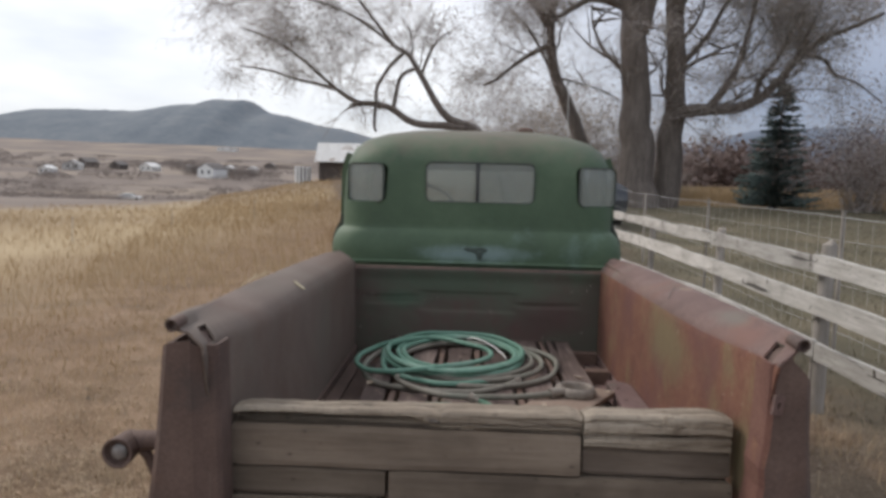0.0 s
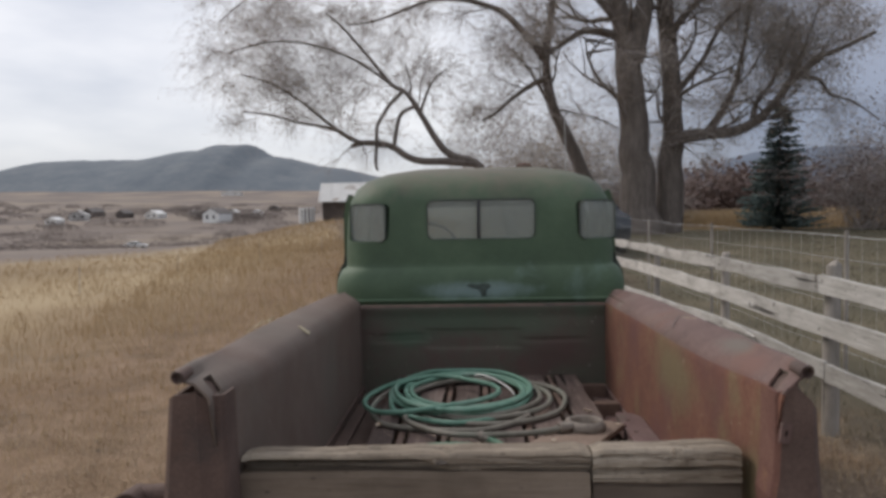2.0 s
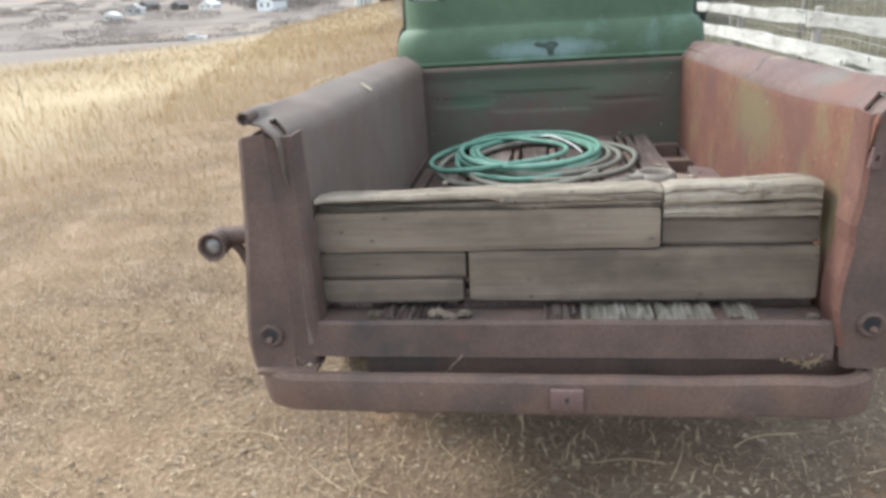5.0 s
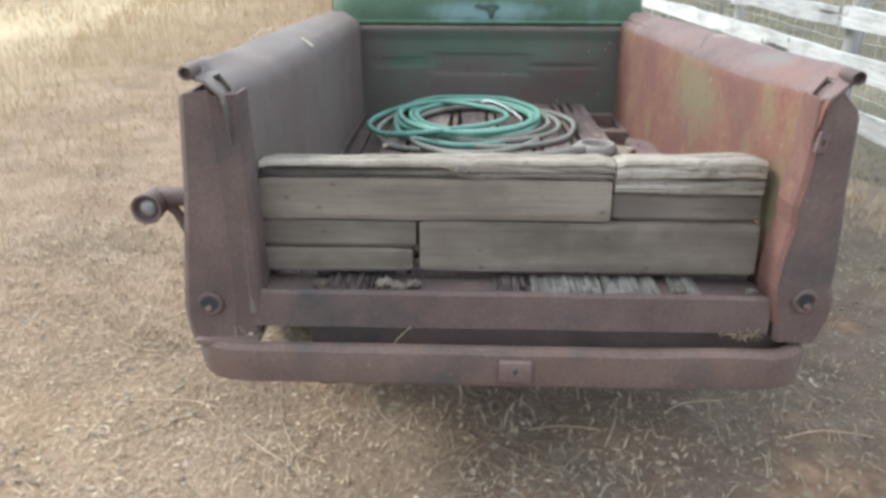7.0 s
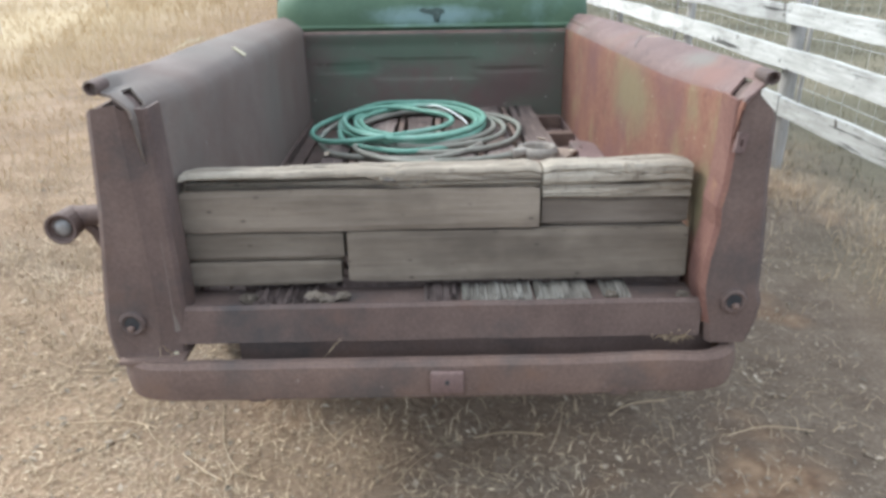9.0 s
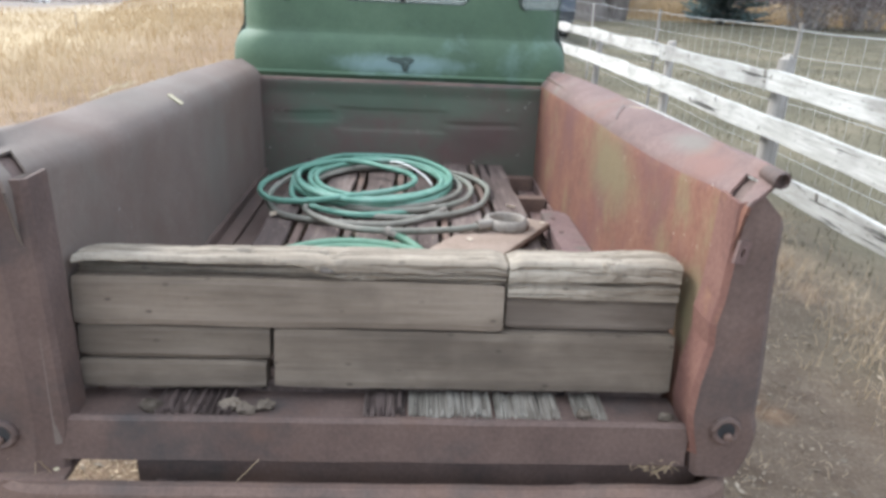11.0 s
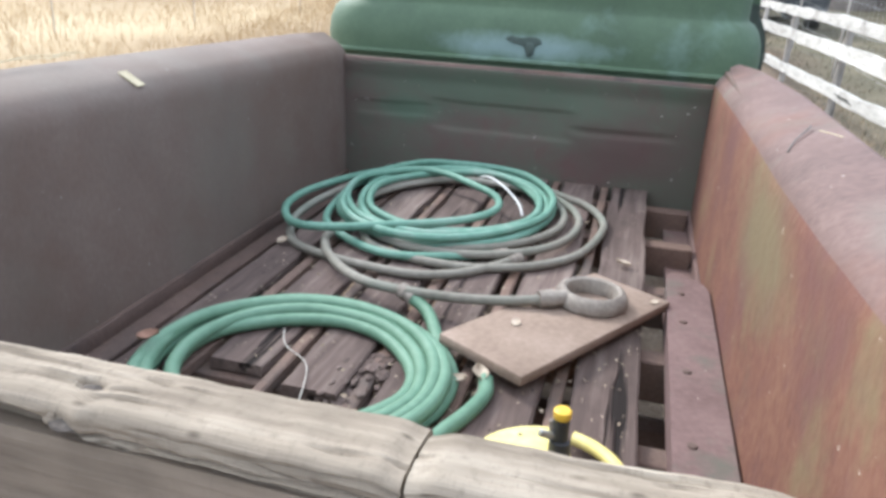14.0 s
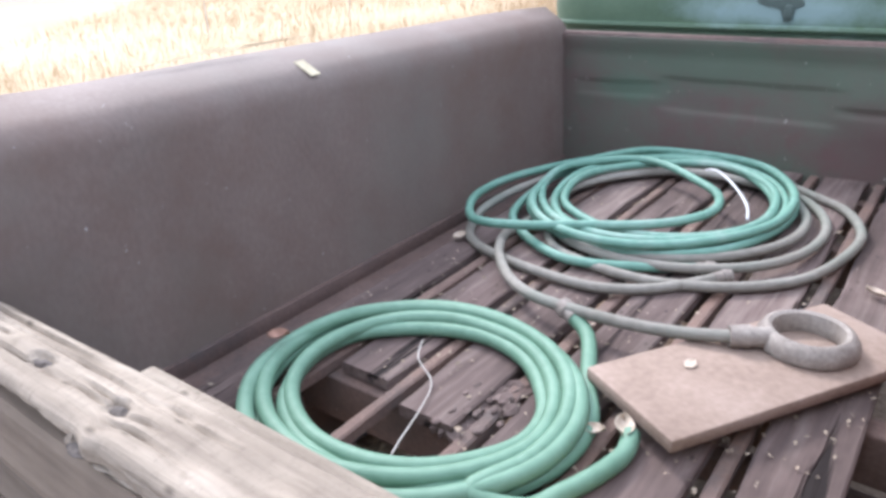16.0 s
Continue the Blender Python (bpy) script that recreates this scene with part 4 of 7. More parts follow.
def build_bed():
    for s in (-1, 1):
        bed_side(s)
        bed_post(s)
    # front panel with pressed ribs
    bm = bmesh.new()
    rows = []
    presses = ((-0.27, 0.20, 0.818, 0.926, 0.0048), (0.21, 0.52, 0.848, 0.880, 0.0044), (-0.54, -0.29, 0.850, 0.905, 0.004))
    for z in [0.58, 0.64, 0.70, 0.75, 0.79] + [0.80 + 0.006 * i for i in range(26)] + [0.97, 1.00, 1.02, 1.035]:
        top = -0.012 * smoothstep(1.0, 1.02, z)
        row = []
        for x in [-0.605 + 0.02 * i for i in range(63)]:
            sag = 0.006 * noise.noise((x * 5, 3, 1))
            dip = sum(d * smoothstep(a - 0.02, a + 0.02, x) * (1 - smoothstep(b - 0.02, b + 0.02, x)) * smoothstep(c + sag, c + sag + 0.014, z) * (1 - smoothstep(e + sag - 0.008, e + sag, z)) for a, b, c, e, d in presses)
            row.append((x, BED_FRONT - 0.014 + dip + top + 0.006 * noise.noise((x * 3, z * 4, 2)) + 0.0025 * noise.noise((x * 11, z * 15, 5)), z))
        rows.append(row)
    loft(bm, rows, False, False)
    bmesh.ops.recalc_face_normals(bm, faces=bm.faces)
    thicken(bm, 0.006)
    front = part("bed_front_panel", bm, M_PANEL, truck, "pressed steel bed front panel, green paint worn to rust")
    bm = bmesh.new()
    tube(bm, [(-0.61, BED_FRONT - 0.012, 1.035), (0.64, BED_FRONT - 0.012, 1.035)], 0.012)
    part("top_bead", bm, M_RUST_DARK, front)
    # floor: runners, cross members, chassis rails
    fl = bmesh.new()
    for s in (-1, 1):
        block(fl, s * 0.40 - 0.03, s * 0.40 + 0.03, -0.12, 4.2, FLOOR_Z - 0.22, FLOOR_Z - 0.10, 0.004)
    floor = part("bed_floor", fl, M_RUST_DARK, truck, "rotten floorboards over rusted steel cross members", smooth=False)
    for y in (0.12, 0.44, 0.76, 1.085, 1.41, 1.73):
        bm = bmesh.new()
        block(bm, -0.42, 0.60, y - 0.025, y + 0.025, FLOOR_Z - 0.12, FLOOR_Z - 0.030, 0.004)
        part("cross_member", bm, M_RUST, floor, smooth=False)
    rng = random.Random(4)
    x = -0.425
    widths = [0.098, 0.036, 0.118, 0.034, 0.118, 0.036, 0.116, 0.034, 0.118, 0.034, 0.122]
    for i, w in enumerate(widths):
        y0, y1 = 0.0 + rng.uniform(-0.02, 0.03), BED_FRONT - 0.02
        spans = [(y0, y1)]
        if i in (2, 4):
            spans = [(y0, 0.16 + 0.03 * i), (0.47 - 0.02 * i, y1)]
        for a, b in spans:
            bm = bmesh.new()
            n = 30
            rows = []
            for k in range(n + 1):
                y = a + (b - a) * k / n
                e0, e1 = [(0.0085 if i % 2 == 0 else 0.003) * noise.noise((x, y * 6, q)) for q in (1, 2)]
                zz = FLOOR_Z + 0.004 * noise.noise((x * 9, y * 2, 3)) - (0.004 if i % 2 else 0)
                rows.append([(x + 0.006 + e0, y, zz - 0.022), (x + w - 0.006 + e1, y, zz - 0.022), (x + w - 0.006 + e1, y, zz - 0.003), (x + w - 0.010 + e1, y, zz), (x + 0.010 + e0, y, zz), (x + 0.006 + e0, y, zz - 0.003)])
            loft(bm, rows)
            bmesh.ops.recalc_face_normals(bm, faces=bm.faces)
            part("floorboard" if i % 2 == 0 else "skid_strip", bm, M_FLOOR if i % 2 == 0 else M_RUST, floor, smooth=False)
        x += w + 0.004
    # added strip that hides lit ground, so the left floor gap stays dark
    bm = bmesh.new()
    block(bm, -0.600, -0.428, 0.0, BED_FRONT, 0.566, 0.584, 0.004)
    part("side_rail", bm, M_RUST_DARK, floor, smooth=False)
    # rounded steel cover along one wall
    bm = bmesh.new()
    out = [(0.612, -0.02), (0.612, 1.01)] + [(0.612 - 0.078 + 0.078 * math.cos(a), 1.01 + 0.08 * math.sin(a)) for a in [math.pi / 2 * k / 6 for k in range(1, 7)]]
    out += [(0.534 - 0.014 * math.sin(a), 1.05 + 0.04 * math.cos(a)) for a in [math.pi / 2 * k / 3 for k in range(1, 4)]] + [(0.520, -0.02)]
    loft(bm, [[(px, py, z) for px, py in out] for z in (0.655, 0.700, 0.706)])
    bmesh.ops.recalc_face_normals(bm, faces=bm.faces)
    cover = part("floor_edge_cover", bm, M_COVER, truck, "reddish steel edge cover with rounded end", smooth=False)
    for y in (0.2, 0.42, 0.64, 0.84, 0.98):
        bm = bmesh.new()
        bmesh.ops.create_icosphere(bm, subdivisions=1, radius=0.009, matrix=Matrix.Translation((0.55, y, 0.707)) @ Matrix.Diagonal((1, 1, 0.5, 1)))
        part("rivet", bm, M_RUST_DARK, cover)
    # rotten end of a floorboard, crumbling into lumps
    rng = random.Random(21)
    bm = bmesh.new()
    rows = []
    for k in range(25):
        u = k / 24
        y = 0.385 + 0.16 * u
        rows.append([(-0.045 + 0.07 * q / 8 + 0.008 * noise.noise((y * 30, q, 2)) + 0.15 * (y - 0.45), y + 0.02 * noise.noise((q * 0.9, 4, 1)), FLOOR_Z - 0.020 + (0.016 + 0.008 * noise.noise((y * 70, q * 1.3, 6))) * (0.4 + 0.6 * u)) for q in range(9)])
    loft(bm, rows, False, False)
    thicken(bm, 0.012)
    part("rotten_board_end", bm, M_FLOOR, floor, "crumbling rotten board end", smooth=False)
    for k in range(16):
        bm = bmesh.new()
        r0 = rng.uniform(0.004, 0.010)
        bmesh.ops.create_icosphere(bm, subdivisions=2, radius=r0, matrix=Matrix.Translation((rng.uniform(-0.05, 0.05), rng.uniform(0.38, 0.50), FLOOR_Z + rng.uniform(-0.004, 0.002))) @ Matrix.Diagonal((rng.uniform(0.8, 1.6), rng.uniform(0.8, 2.2), 0.6, 1)))
        for v in bm.verts:
            v.co += 0.4 * r0 * noise.noise_vector(v.co * 130)
        part("wood_crumb", bm, M_FLOOR, floor, smooth=False)
    # added dark board at the floor's end, blocks the light under the planks
    bm = bmesh.new()
    block(bm, -0.47, 0.60, -0.046, -0.004, 0.59, 0.672, 0.003)
    part("end_board", bm, M_FLOOR, floor, smooth=False)
    # rear sill channel
    bm = bmesh.new()
    prof = [(-0.155, 0.562), (-0.178, 0.566), (-0.173, 0.650), (-0.168, 0.657), (-0.160, 0.657), (-0.154, 0.641), (-0.045, 0.640), (-0.045, 0.630), (-0.145, 0.630), (-0.145, 0.562)]
    loft(bm, [[(x, y, z + 0.003 * noise.noise((x * 6, z, 4))) for y, z in prof] for x in [-0.60 + 0.0605 * i for i in range(21)]])
    bmesh.ops.recalc_face_normals(bm, faces=bm.faces)
    part("rear_sill", bm, M_RUST_DARK, truck, "dark rusted rear sill channel", smooth=False)
    # ragged ends of the old floor timbers lying on the sill
    rng = random.Random(8)
    for x0, x1, pale in ((-0.43, -0.285, 0), (-0.03, 0.055, 0), (0.06, 0.225, 1), (0.235, 0.365, 1), (0.395, 0.46, 1)):
        bm = bmesh.new()
        rows = []
        for k in range(int((x1 - x0) / 0.0022) + 1):
            x = x0 + k * 0.0022
            y0 = -0.138 + 0.02 * noise.noise((x * 14, 3, 1)) + rng.uniform(-0.008, 0.012)
            h = 0.010 + 0.005 * noise.noise((x * 40, 1, 7)) + rng.choice((-0.004, -0.001, 0.002, 0.003))
            rows.append([(x, y0, 0.639), (x, y0 + 0.004, 0.640 + h * 0.5), (x, y0 + 0.02, 0.640 + h), (x, -0.055, 0.642 + h), (x, -0.055, 0.639)])
        loft(bm, rows)
        bmesh.ops.recalc_face_normals(bm, faces=bm.faces)
        part("timber_end", bm, M_TIMBER if pale else M_FLOOR, truck, "splintered pale timber end" if pale else "", smooth=False)
    for x, y in ((-0.440, -0.120), (-0.290, -0.112), (-0.258, -0.128), (-0.222, -0.114), (0.41, -0.13), (0.575, -0.135)):
        bm = bmesh.new()
        r0 = rng.uniform(0.010, 0.017)
        bmesh.ops.create_icosphere(bm, subdivisions=3, radius=r0, matrix=Matrix.Translation((x, y, 0.650)) @ Matrix.Diagonal((1.5, 0.9, 0.9, 1)))
        for v in bm.verts:
            v.co += 0.007 * noise.noise_vector(v.co * 90) + 0.005 * noise.noise_vector(v.co * 210)
        part("wood_crumb", bm, M_WOOD_X, truck, smooth=False)
    # added dark plate behind the sill, keeps the gap above the bumper in shade
    bm = bmesh.new()
    block(bm, -0.475, 0.66, -0.142, -0.110, 0.47, 0.600, 0.004)
    part("rear_cross_member", bm, M_RUST_DARK, truck)
    # bumper: bent channel
    bm = bmesh.new()
    path = [(-0.735, -0.03), (-0.752, -0.10), (-0.728, -0.18), (-0.66, -0.228), (-0.5, -0.236), (-0.25, -0.236), (0, -0.238), (0.25, -0.236), (0.5, -0.232), (0.62, -0.230), (0.69, -0.19), (0.722, -0.11), (0.715, -0.03)]
    path = curve_points([(a, b, 0) for a, b in path], 4)
    sect = [(-0.030, 0.525), (-0.012, 0.527), (0.0, 0.516), (0.006, 0.478), (0.0, 0.435), (-0.012, 0.425), (-0.05, 0.427), (-0.012, 0.435), (-0.006, 0.478), (-0.014, 0.513), (-0.030, 0.516)]
    rows = []
    for i, p in enumerate(path):
        d = (path[min(i + 1, len(path) - 1)] - path[max(i - 1, 0)]).normalized()
        nrm = Vector((d.y, -d.x, 0))
        rows.append([p + nrm * u + Vector((0, 0, z + 0.014 + 0.004 * noise.noise((p.x * 5, u, 6)))) for u, z in sect])
    loft(bm, rows)
    bmesh.ops.recalc_face_normals(bm, faces=bm.faces)
    bumper = part("rear_bumper", bm, M_RUST, truck, "bent rusty rear bumper")
    bm = bmesh.new()
    block(bm, -0.018, 0.058, -0.256, -0.240, 0.468, 0.522, 0.004)
    plate = part("hitch_plate", bm, M_RUST_PURPLE, bumper)
    # black disc as the dark of a bolt hole, nothing is drilled
    bm = bmesh.new()
    tube(bm, [(0.020, -0.257, 0.498), (0.020, -0.250, 0.498)], 0.006, 10)
    part("bolt_hole", bm, M_BLACK, plate)
    for s, x0, x1 in ((-1, -0.735, -0.585),):
        bm = bmesh.new()
        block(bm, x0, x1, -0.21, -0.12, 0.528, 0.542, 0.004)
        part("bumper_shelf", bm, M_RUST, bumper)
    for s in (-1, 1):
        bm = bmesh.new()
        block(bm, s * 0.42 - 0.02, s * 0.42 + 0.02, -0.235, 0.0, 0.44, 0.495, 0.004)
        part("bumper_bracket", bm, M_RUST_DARK, bumper)
    # wisps of straw caught on the bumper
    rng = random.Random(15)
    for cx, cy, cz, n, spread in ((0.555, -0.172, 0.548, 40, 0.024), (-0.66, -0.17, 0.541, 24, 0.022)):
        bm = bmesh.new()
        for k in range(n):
            p = Vector((cx + rng.gauss(0, spread), cy + rng.gauss(0, 0.010), cz + rng.uniform(0, 0.012)))
            d = Vector((rng.uniform(-1, 1), rng.uniform(-0.4, 0.4), rng.uniform(-0.1, 0.7))).normalized() * rng.uniform(0.015, 0.040)
            tube(bm, [p, p + d * 0.6 + Vector((0, 0, 0.006)), p + d], 0.0008, 4)
        tagged(single("straw_wisp", bm, M_STRAW, "small tangle of dry straw caught on the bumper", "straw"), kind="stuff")
    bm = bmesh.new()
    tube(bm, curve_points([(-0.278, -0.200, 0.520), (-0.254, -0.196, 0.546), (-0.224, -0.186, 0.576)], 4), 0.0007, 5)
    single("straw_stem", bm, M_STRAW, "dry straw stem leaning against the rusty sill", "straw", group="straw stems")
    for x, y in ((-0.70, -0.15), (-0.665, -0.165), (-0.61, -0.18), (-0.735, -0.12)):
        bm = bmesh.new()
        bmesh.ops.create_icosphere(bm, subdivisions=1, radius=0.005, matrix=Matrix.Translation((x, y, 0.544)) @ Matrix.Diagonal((1.4, 1, 0.5, 1)))
        single("pale_crumb", bm, M_CARD, "pale crumb of debris on the bumper end", "debris", group="crumbs on the bumper")
    # tail lamp on its arm
    bm = bmesh.new()
    tube(bm, [(-0.70, -0.10, 0.862), (-0.76, -0.10, 0.862), (-0.822, -0.095, 0.853)], [0.021, 0.023, 0.027], 10)
    tube(bm, [(-0.735, -0.10, 0.68), (-0.742, -0.10, 0.74), (-0.775, -0.10, 0.82), (-0.80, -0.10, 0.85)], 0.012, 8)
    tube(bm, [(-0.735, -0.10, 0.60), (-0.735, -0.10, 0.72)], 0.019, 8)
    arm = part("lamp_bracket", bm, M_RUST_DARK, truck, "rusted bracket with a round tail lamp")
    bm = bmesh.new()
    loft(bm, [[(-0.822 + r * math.cos(a), y, 0.849 + r * math.sin(a)) for a in [2 * math.pi * k / 20 for k in range(20)]] for y, r in ((-0.07, 0.024), (-0.085, 0.031), (-0.135, 0.034), (-0.158, 0.036), (-0.160, 0.034), (-0.158, 0.029), (-0.146, 0.027))])
    bmesh.ops.recalc_face_normals(bm, faces=bm.faces)
    lamp = part("tail_lamp", bm, M_RUST_DARK, arm, smooth=False)
    bm = bmesh.new()
    bmesh.ops.create_icosphere(bm, subdivisions=2, radius=0.020, matrix=Matrix.Translation((-0.821, -0.148, 0.849)) @ Matrix.Diagonal((1, 0.45, 1, 1)))
    part("lamp_bulb", bm, M_LAMPGLASS, arm)
    # wheels and axle, rear wings outside the bed
    for s in (-1, 1):
        for y in (0.86, 3.74):
            bm = bmesh.new()
            prof = [(0.20, 0.075), (0.30, 0.09), (0.345, 0.075), (0.36, 0.03), (0.36, -0.03), (0.345, -0.075), (0.30, -0.09), (0.20, -0.075)]
            rows = [[(s * 0.76 + w, y + r * math.cos(a), 0.41 + r * math.sin(a)) for r, w in prof] for a in [2 * math.pi * k / 28 for k in range(29)]]
            loft(bm, rows, True, False)
            wheel = part("wheel", bm, M_RUBBER, truck, "weathered black tyre")
            bm = bmesh.new()
            tube(bm, [(s * 0.74, y, 0.41), (s * 0.80, y, 0.41), (s * 0.80, y, 0.41), (s * 0.83, y, 0.41)], [0.205, 0.20, 0.10, 0.08], 24)
            part("wheel_rim", bm, M_RUST, wheel)
        bm = bmesh.new()
        rows = [[(s * x, 0.86 + r * math.cos(b), 0.42 + r * math.sin(b)) for b in [math.pi * k / 16 for k in range(17)]] for x, r in ((0.685, 0.44), (0.82, 0.44), (0.90, 0.42), (0.93, 0.38))]
        loft(bm, rows, False, False)
        thicken(bm, 0.008)
        part("rear_wing", bm, M_RUST, truck)
    bm = bmesh.new()
    tube(bm, [(-0.72, 0.86, 0.41), (0.72, 0.86, 0.41)], 0.04)
    bmesh.ops.create_icosphere(bm, subdivisions=2, radius=0.12, matrix=pose(0, 0.86, 0.41))
    part("rear_axle", bm, M_RUST_DARK, truck)


build_cab()
build_bed()


# ---------- boards closing the tail of the bed ----------
def rough_plank(x0, x1, z0, z1, thick, seed, proud=0.0):
    """A weathered board lying along x in the leaning tailgate plane, with worn edges."""
    bm = bmesh.new()
    rows = []
    n = max(8, int((x1 - x0) * 90))
    for i in range(n + 1):
        x = x0 + (x1 - x0) * i / n
        end = 0.003 * max(0, 1 - min(i, n - i) / 1.5)
        lo, hi = z0 + 0.0022 * noise.noise((x * 8, seed, 0)) + end, z1 + 0.0026 * noise.noise((x * 6, seed, 5)) - end
        r = []
        for k in range(9):
            z = lo + (hi - lo) * k / 8
            wear = 0.003 * (k in (0, 8)) + 0.002 * noise.noise((x * 4, z * 30, seed + 2)) + 0.0008 * noise.noise((x * 23, z * 160, seed + 4))
            r.append((x, board_y(z) - proud + wear, z))
        r += [(x, board_y(hi) + thick, hi - 0.002), (x, board_y(lo) + thick, lo)]
        rows.append(r)
    loft(bm, rows)
    bmesh.ops.recalc_face_normals(bm, faces=bm.faces)
    return bm


def old_beam(x0, x1, z0, top0, top1, seed, hollow, split, pits=()):
    """A thick old timber along x: rounded rear edge, crowned top, an undercut of the given depth that fades along x, long drying splits."""
    bm = bmesh.new()
    rows = []
    n = int((x1 - x0) * 230)
    for i in range(n + 1):
        t = i / n
        x = x0 + (x1 - x0) * t
        yb = 0.040 + 0.012 * t
        top = top0 + (top1 - top0) * t + 0.003 * noise.noise((x * 5, seed, 8)) + 0.0018 * noise.noise((x * 27, seed, 9))
        end = 0.006 * smoothstep(0.03, 0.0, min(x - x0, x1 - x))
        yf = board_y(0.9) - 0.004
        section = []
        h = top - 0.014 - z0
        for k in range(23):
            u = k / 22
            z = z0 + h * u
            dent = 0.0045 * noise.noise((x * 5, z * 45, seed + 2)) + 0.0022 * noise.noise((x * 40, z * 150, seed + 13))
            edge = 0.90 + 0.10 * noise.noise((x * 3.0, seed, 4)) - 0.70 * smoothstep(hollow[1] - 0.05, hollow[1] + 0.06, x)
            dent += hollow[0] * smoothstep(edge + 0.10, edge - 0.06, u) * (1 - 0.75 * smoothstep(hollow[1] - 0.02, hollow[1] + 0.06, x)) * smoothstep(-0.02, 0.10, u + 0.05)
            line = split + 0.07 * noise.noise((x * 4.0, seed, 6))
            dent += 0.024 * max(0.0, 1 - abs(u - line) / 0.12) * max(0.0, 0.75 + 0.7 * noise.noise((x * 3.5, seed, 7)))
            dent += 0.008 * max(0.0, 1 - abs(noise.noise((x * 1.8, z * 75, seed + 5))) / 0.10)
            section.append([x, yf + dent, z])
        for k in range(1, 7):
            a = math.pi / 2 * k / 6
            section.append([x, yf + 0.014 * (1 - math.cos(a)), top - 0.014 * (1 - math.sin(a))])
        for k in range(1, 17):
            y = yf + 0.014 + (yb - 0.012 - yf - 0.014) * k / 16
            section.append([x, y, top + 0.003 * math.sin(math.pi * k / 16) - 0.009 * k / 16 - sum(d * math.exp(-(((x - px) / rx) ** 2 + ((y - py) / ry) ** 2 + 0.5 * noise.noise((x * 60, y * 60, seed))) ** 2) for px, py, rx, ry, d in pits) + 0.0024 * noise.noise((x * 9, y * 60, seed + 3)) - 0.007 * max(0.0, 1 - abs(noise.noise((x * 1.6, y * 60, seed + 21))) / 0.07)])
        section += [[x, yb - 0.003, top - 0.018], [x, yb, top - 0.030], [x, yb, z0]]
        knot = math.exp(-((x - x0 - 0.60 * (x1 - x0)) / 0.014) ** 2)
        for p in section:
            p[1] -= 0.007 * knot * smoothstep(top - 0.05, top - 0.03, p[2]) * smoothstep(yb, yf, p[1])
            p[2] -= end * smoothstep(z0, top, p[2])
        rows.append([tuple(p) for p in section])
    loft(bm, rows)
    bmesh.ops.recalc_face_normals(bm, faces=bm.faces)
    return bm


tailgate = thing("plank_tailgate", (0, -0.06, 0.658), "weathered grey planks stacked as a makeshift tailgate", "tailgate")
part("plank", old_beam(-0.588, 0.2455, 0.897, 0.937, 0.944, 1.3, (0.034, -0.13), 0.44, ((-0.265, -0.013, 0.022, 0.010, 0.012), (-0.108, -0.013, 0.015, 0.010, 0.014), (-0.096, -0.058, 0.030, 0.016, 0.024), (-0.36, -0.045, 0.03, 0.012, 0.010))), M_WOOD_TOP, tailgate, "sun-bleached thick beam", smooth=False)
part("plank", old_beam(0.2495, 0.594, 0.868, 0.945, 0.950, 5.1, (0.0, 0.0), 0.48), M_WOOD_TOP, tailgate, "sun-bleached thick beam", smooth=False)
for j, (x0, x1, z0, z1, th, pr) in enumerate([(-0.592, 0.243, 0.798, 0.894, 0.045, 0.002), (0.250, 0.596, 0.800, 0.864, 0.04, -0.013), (-0.588, -0.218, 0.729, 0.793, 0.045, -0.002), (-0.590, -0.226, 0.668, 0.725, 0.045, 0.003), (-0.209, 0.596, 0.672, 0.794, 0.045, 0.002)]):
    part("plank", rough_plank(x0, x1, z0, z1, th, 7.4 + j * 3.7, pr), M_WOOD_DARK if j == 1 else M_WOOD_X, tailgate, smooth=False)
# a shorter board standing against the inner face of the beam
bm = bmesh.new()
block(bm, -0.265, 0.235, 0.056, 0.107, 0.655, 0.865, 0.005)
part("plank", bm, M_WOOD_TOP, tailgate, "dusty inner board", smooth=False)
for x, z, w, h in ((0.449, 0.930, 0.011, 0.020), (0.438, 0.937, 0.007, 0.013), (0.462, 0.936, 0.006, 0.010), (-0.122, 0.920, 0.007, 0.010)):
    bm = bmesh.new()
    bmesh.ops.create_icosphere(bm, subdivisions=3, radius=1.0, matrix=pose(x, board_y(z) - 0.004, z, 0, 20, 0) @ Matrix.Diagonal((w, 0.007, h, 1)))
    for v in bm.verts:
        v.co += 0.004 * noise.noise_vector(v.co * 150)
    part("splinter", bm, M_WOOD_TOP, tailgate, "pale raw splinter", smooth=False)
# dark lumps in the beam's knot pits, deepening their shade by colour
for x, y, w, d, z in ((-0.265, -0.013, 0.017, 0.006, 0.930), (-0.108, -0.013, 0.012, 0.007, 0.929), (-0.100, -0.058, 0.021, 0.010, 0.919)):
    bm = bmesh.new()
    bmesh.ops.create_icosphere(bm, subdivisions=3, radius=1.0, matrix=pose(x, y, z, 0, 0, 14) @ Matrix.Diagonal((w, d, 0.005, 1)))
    for v in bm.verts:
        v.co += 0.004 * noise.noise_vector(v.co * 120)
    part("knot", bm, M_KNOT_PIT, tailgate, "rotten knot hole with its shade coloured dark", smooth=False)
for j, x in enumerate((-0.54, 0.247, 0.55)):
    bm = bmesh.new()
    block(bm, x - 0.03, x + 0.03, -0.020, 0.02, 0.640, 0.865, 0.004)
    part("batten", bm, M_WOOD_X, tailgate, smooth=False)


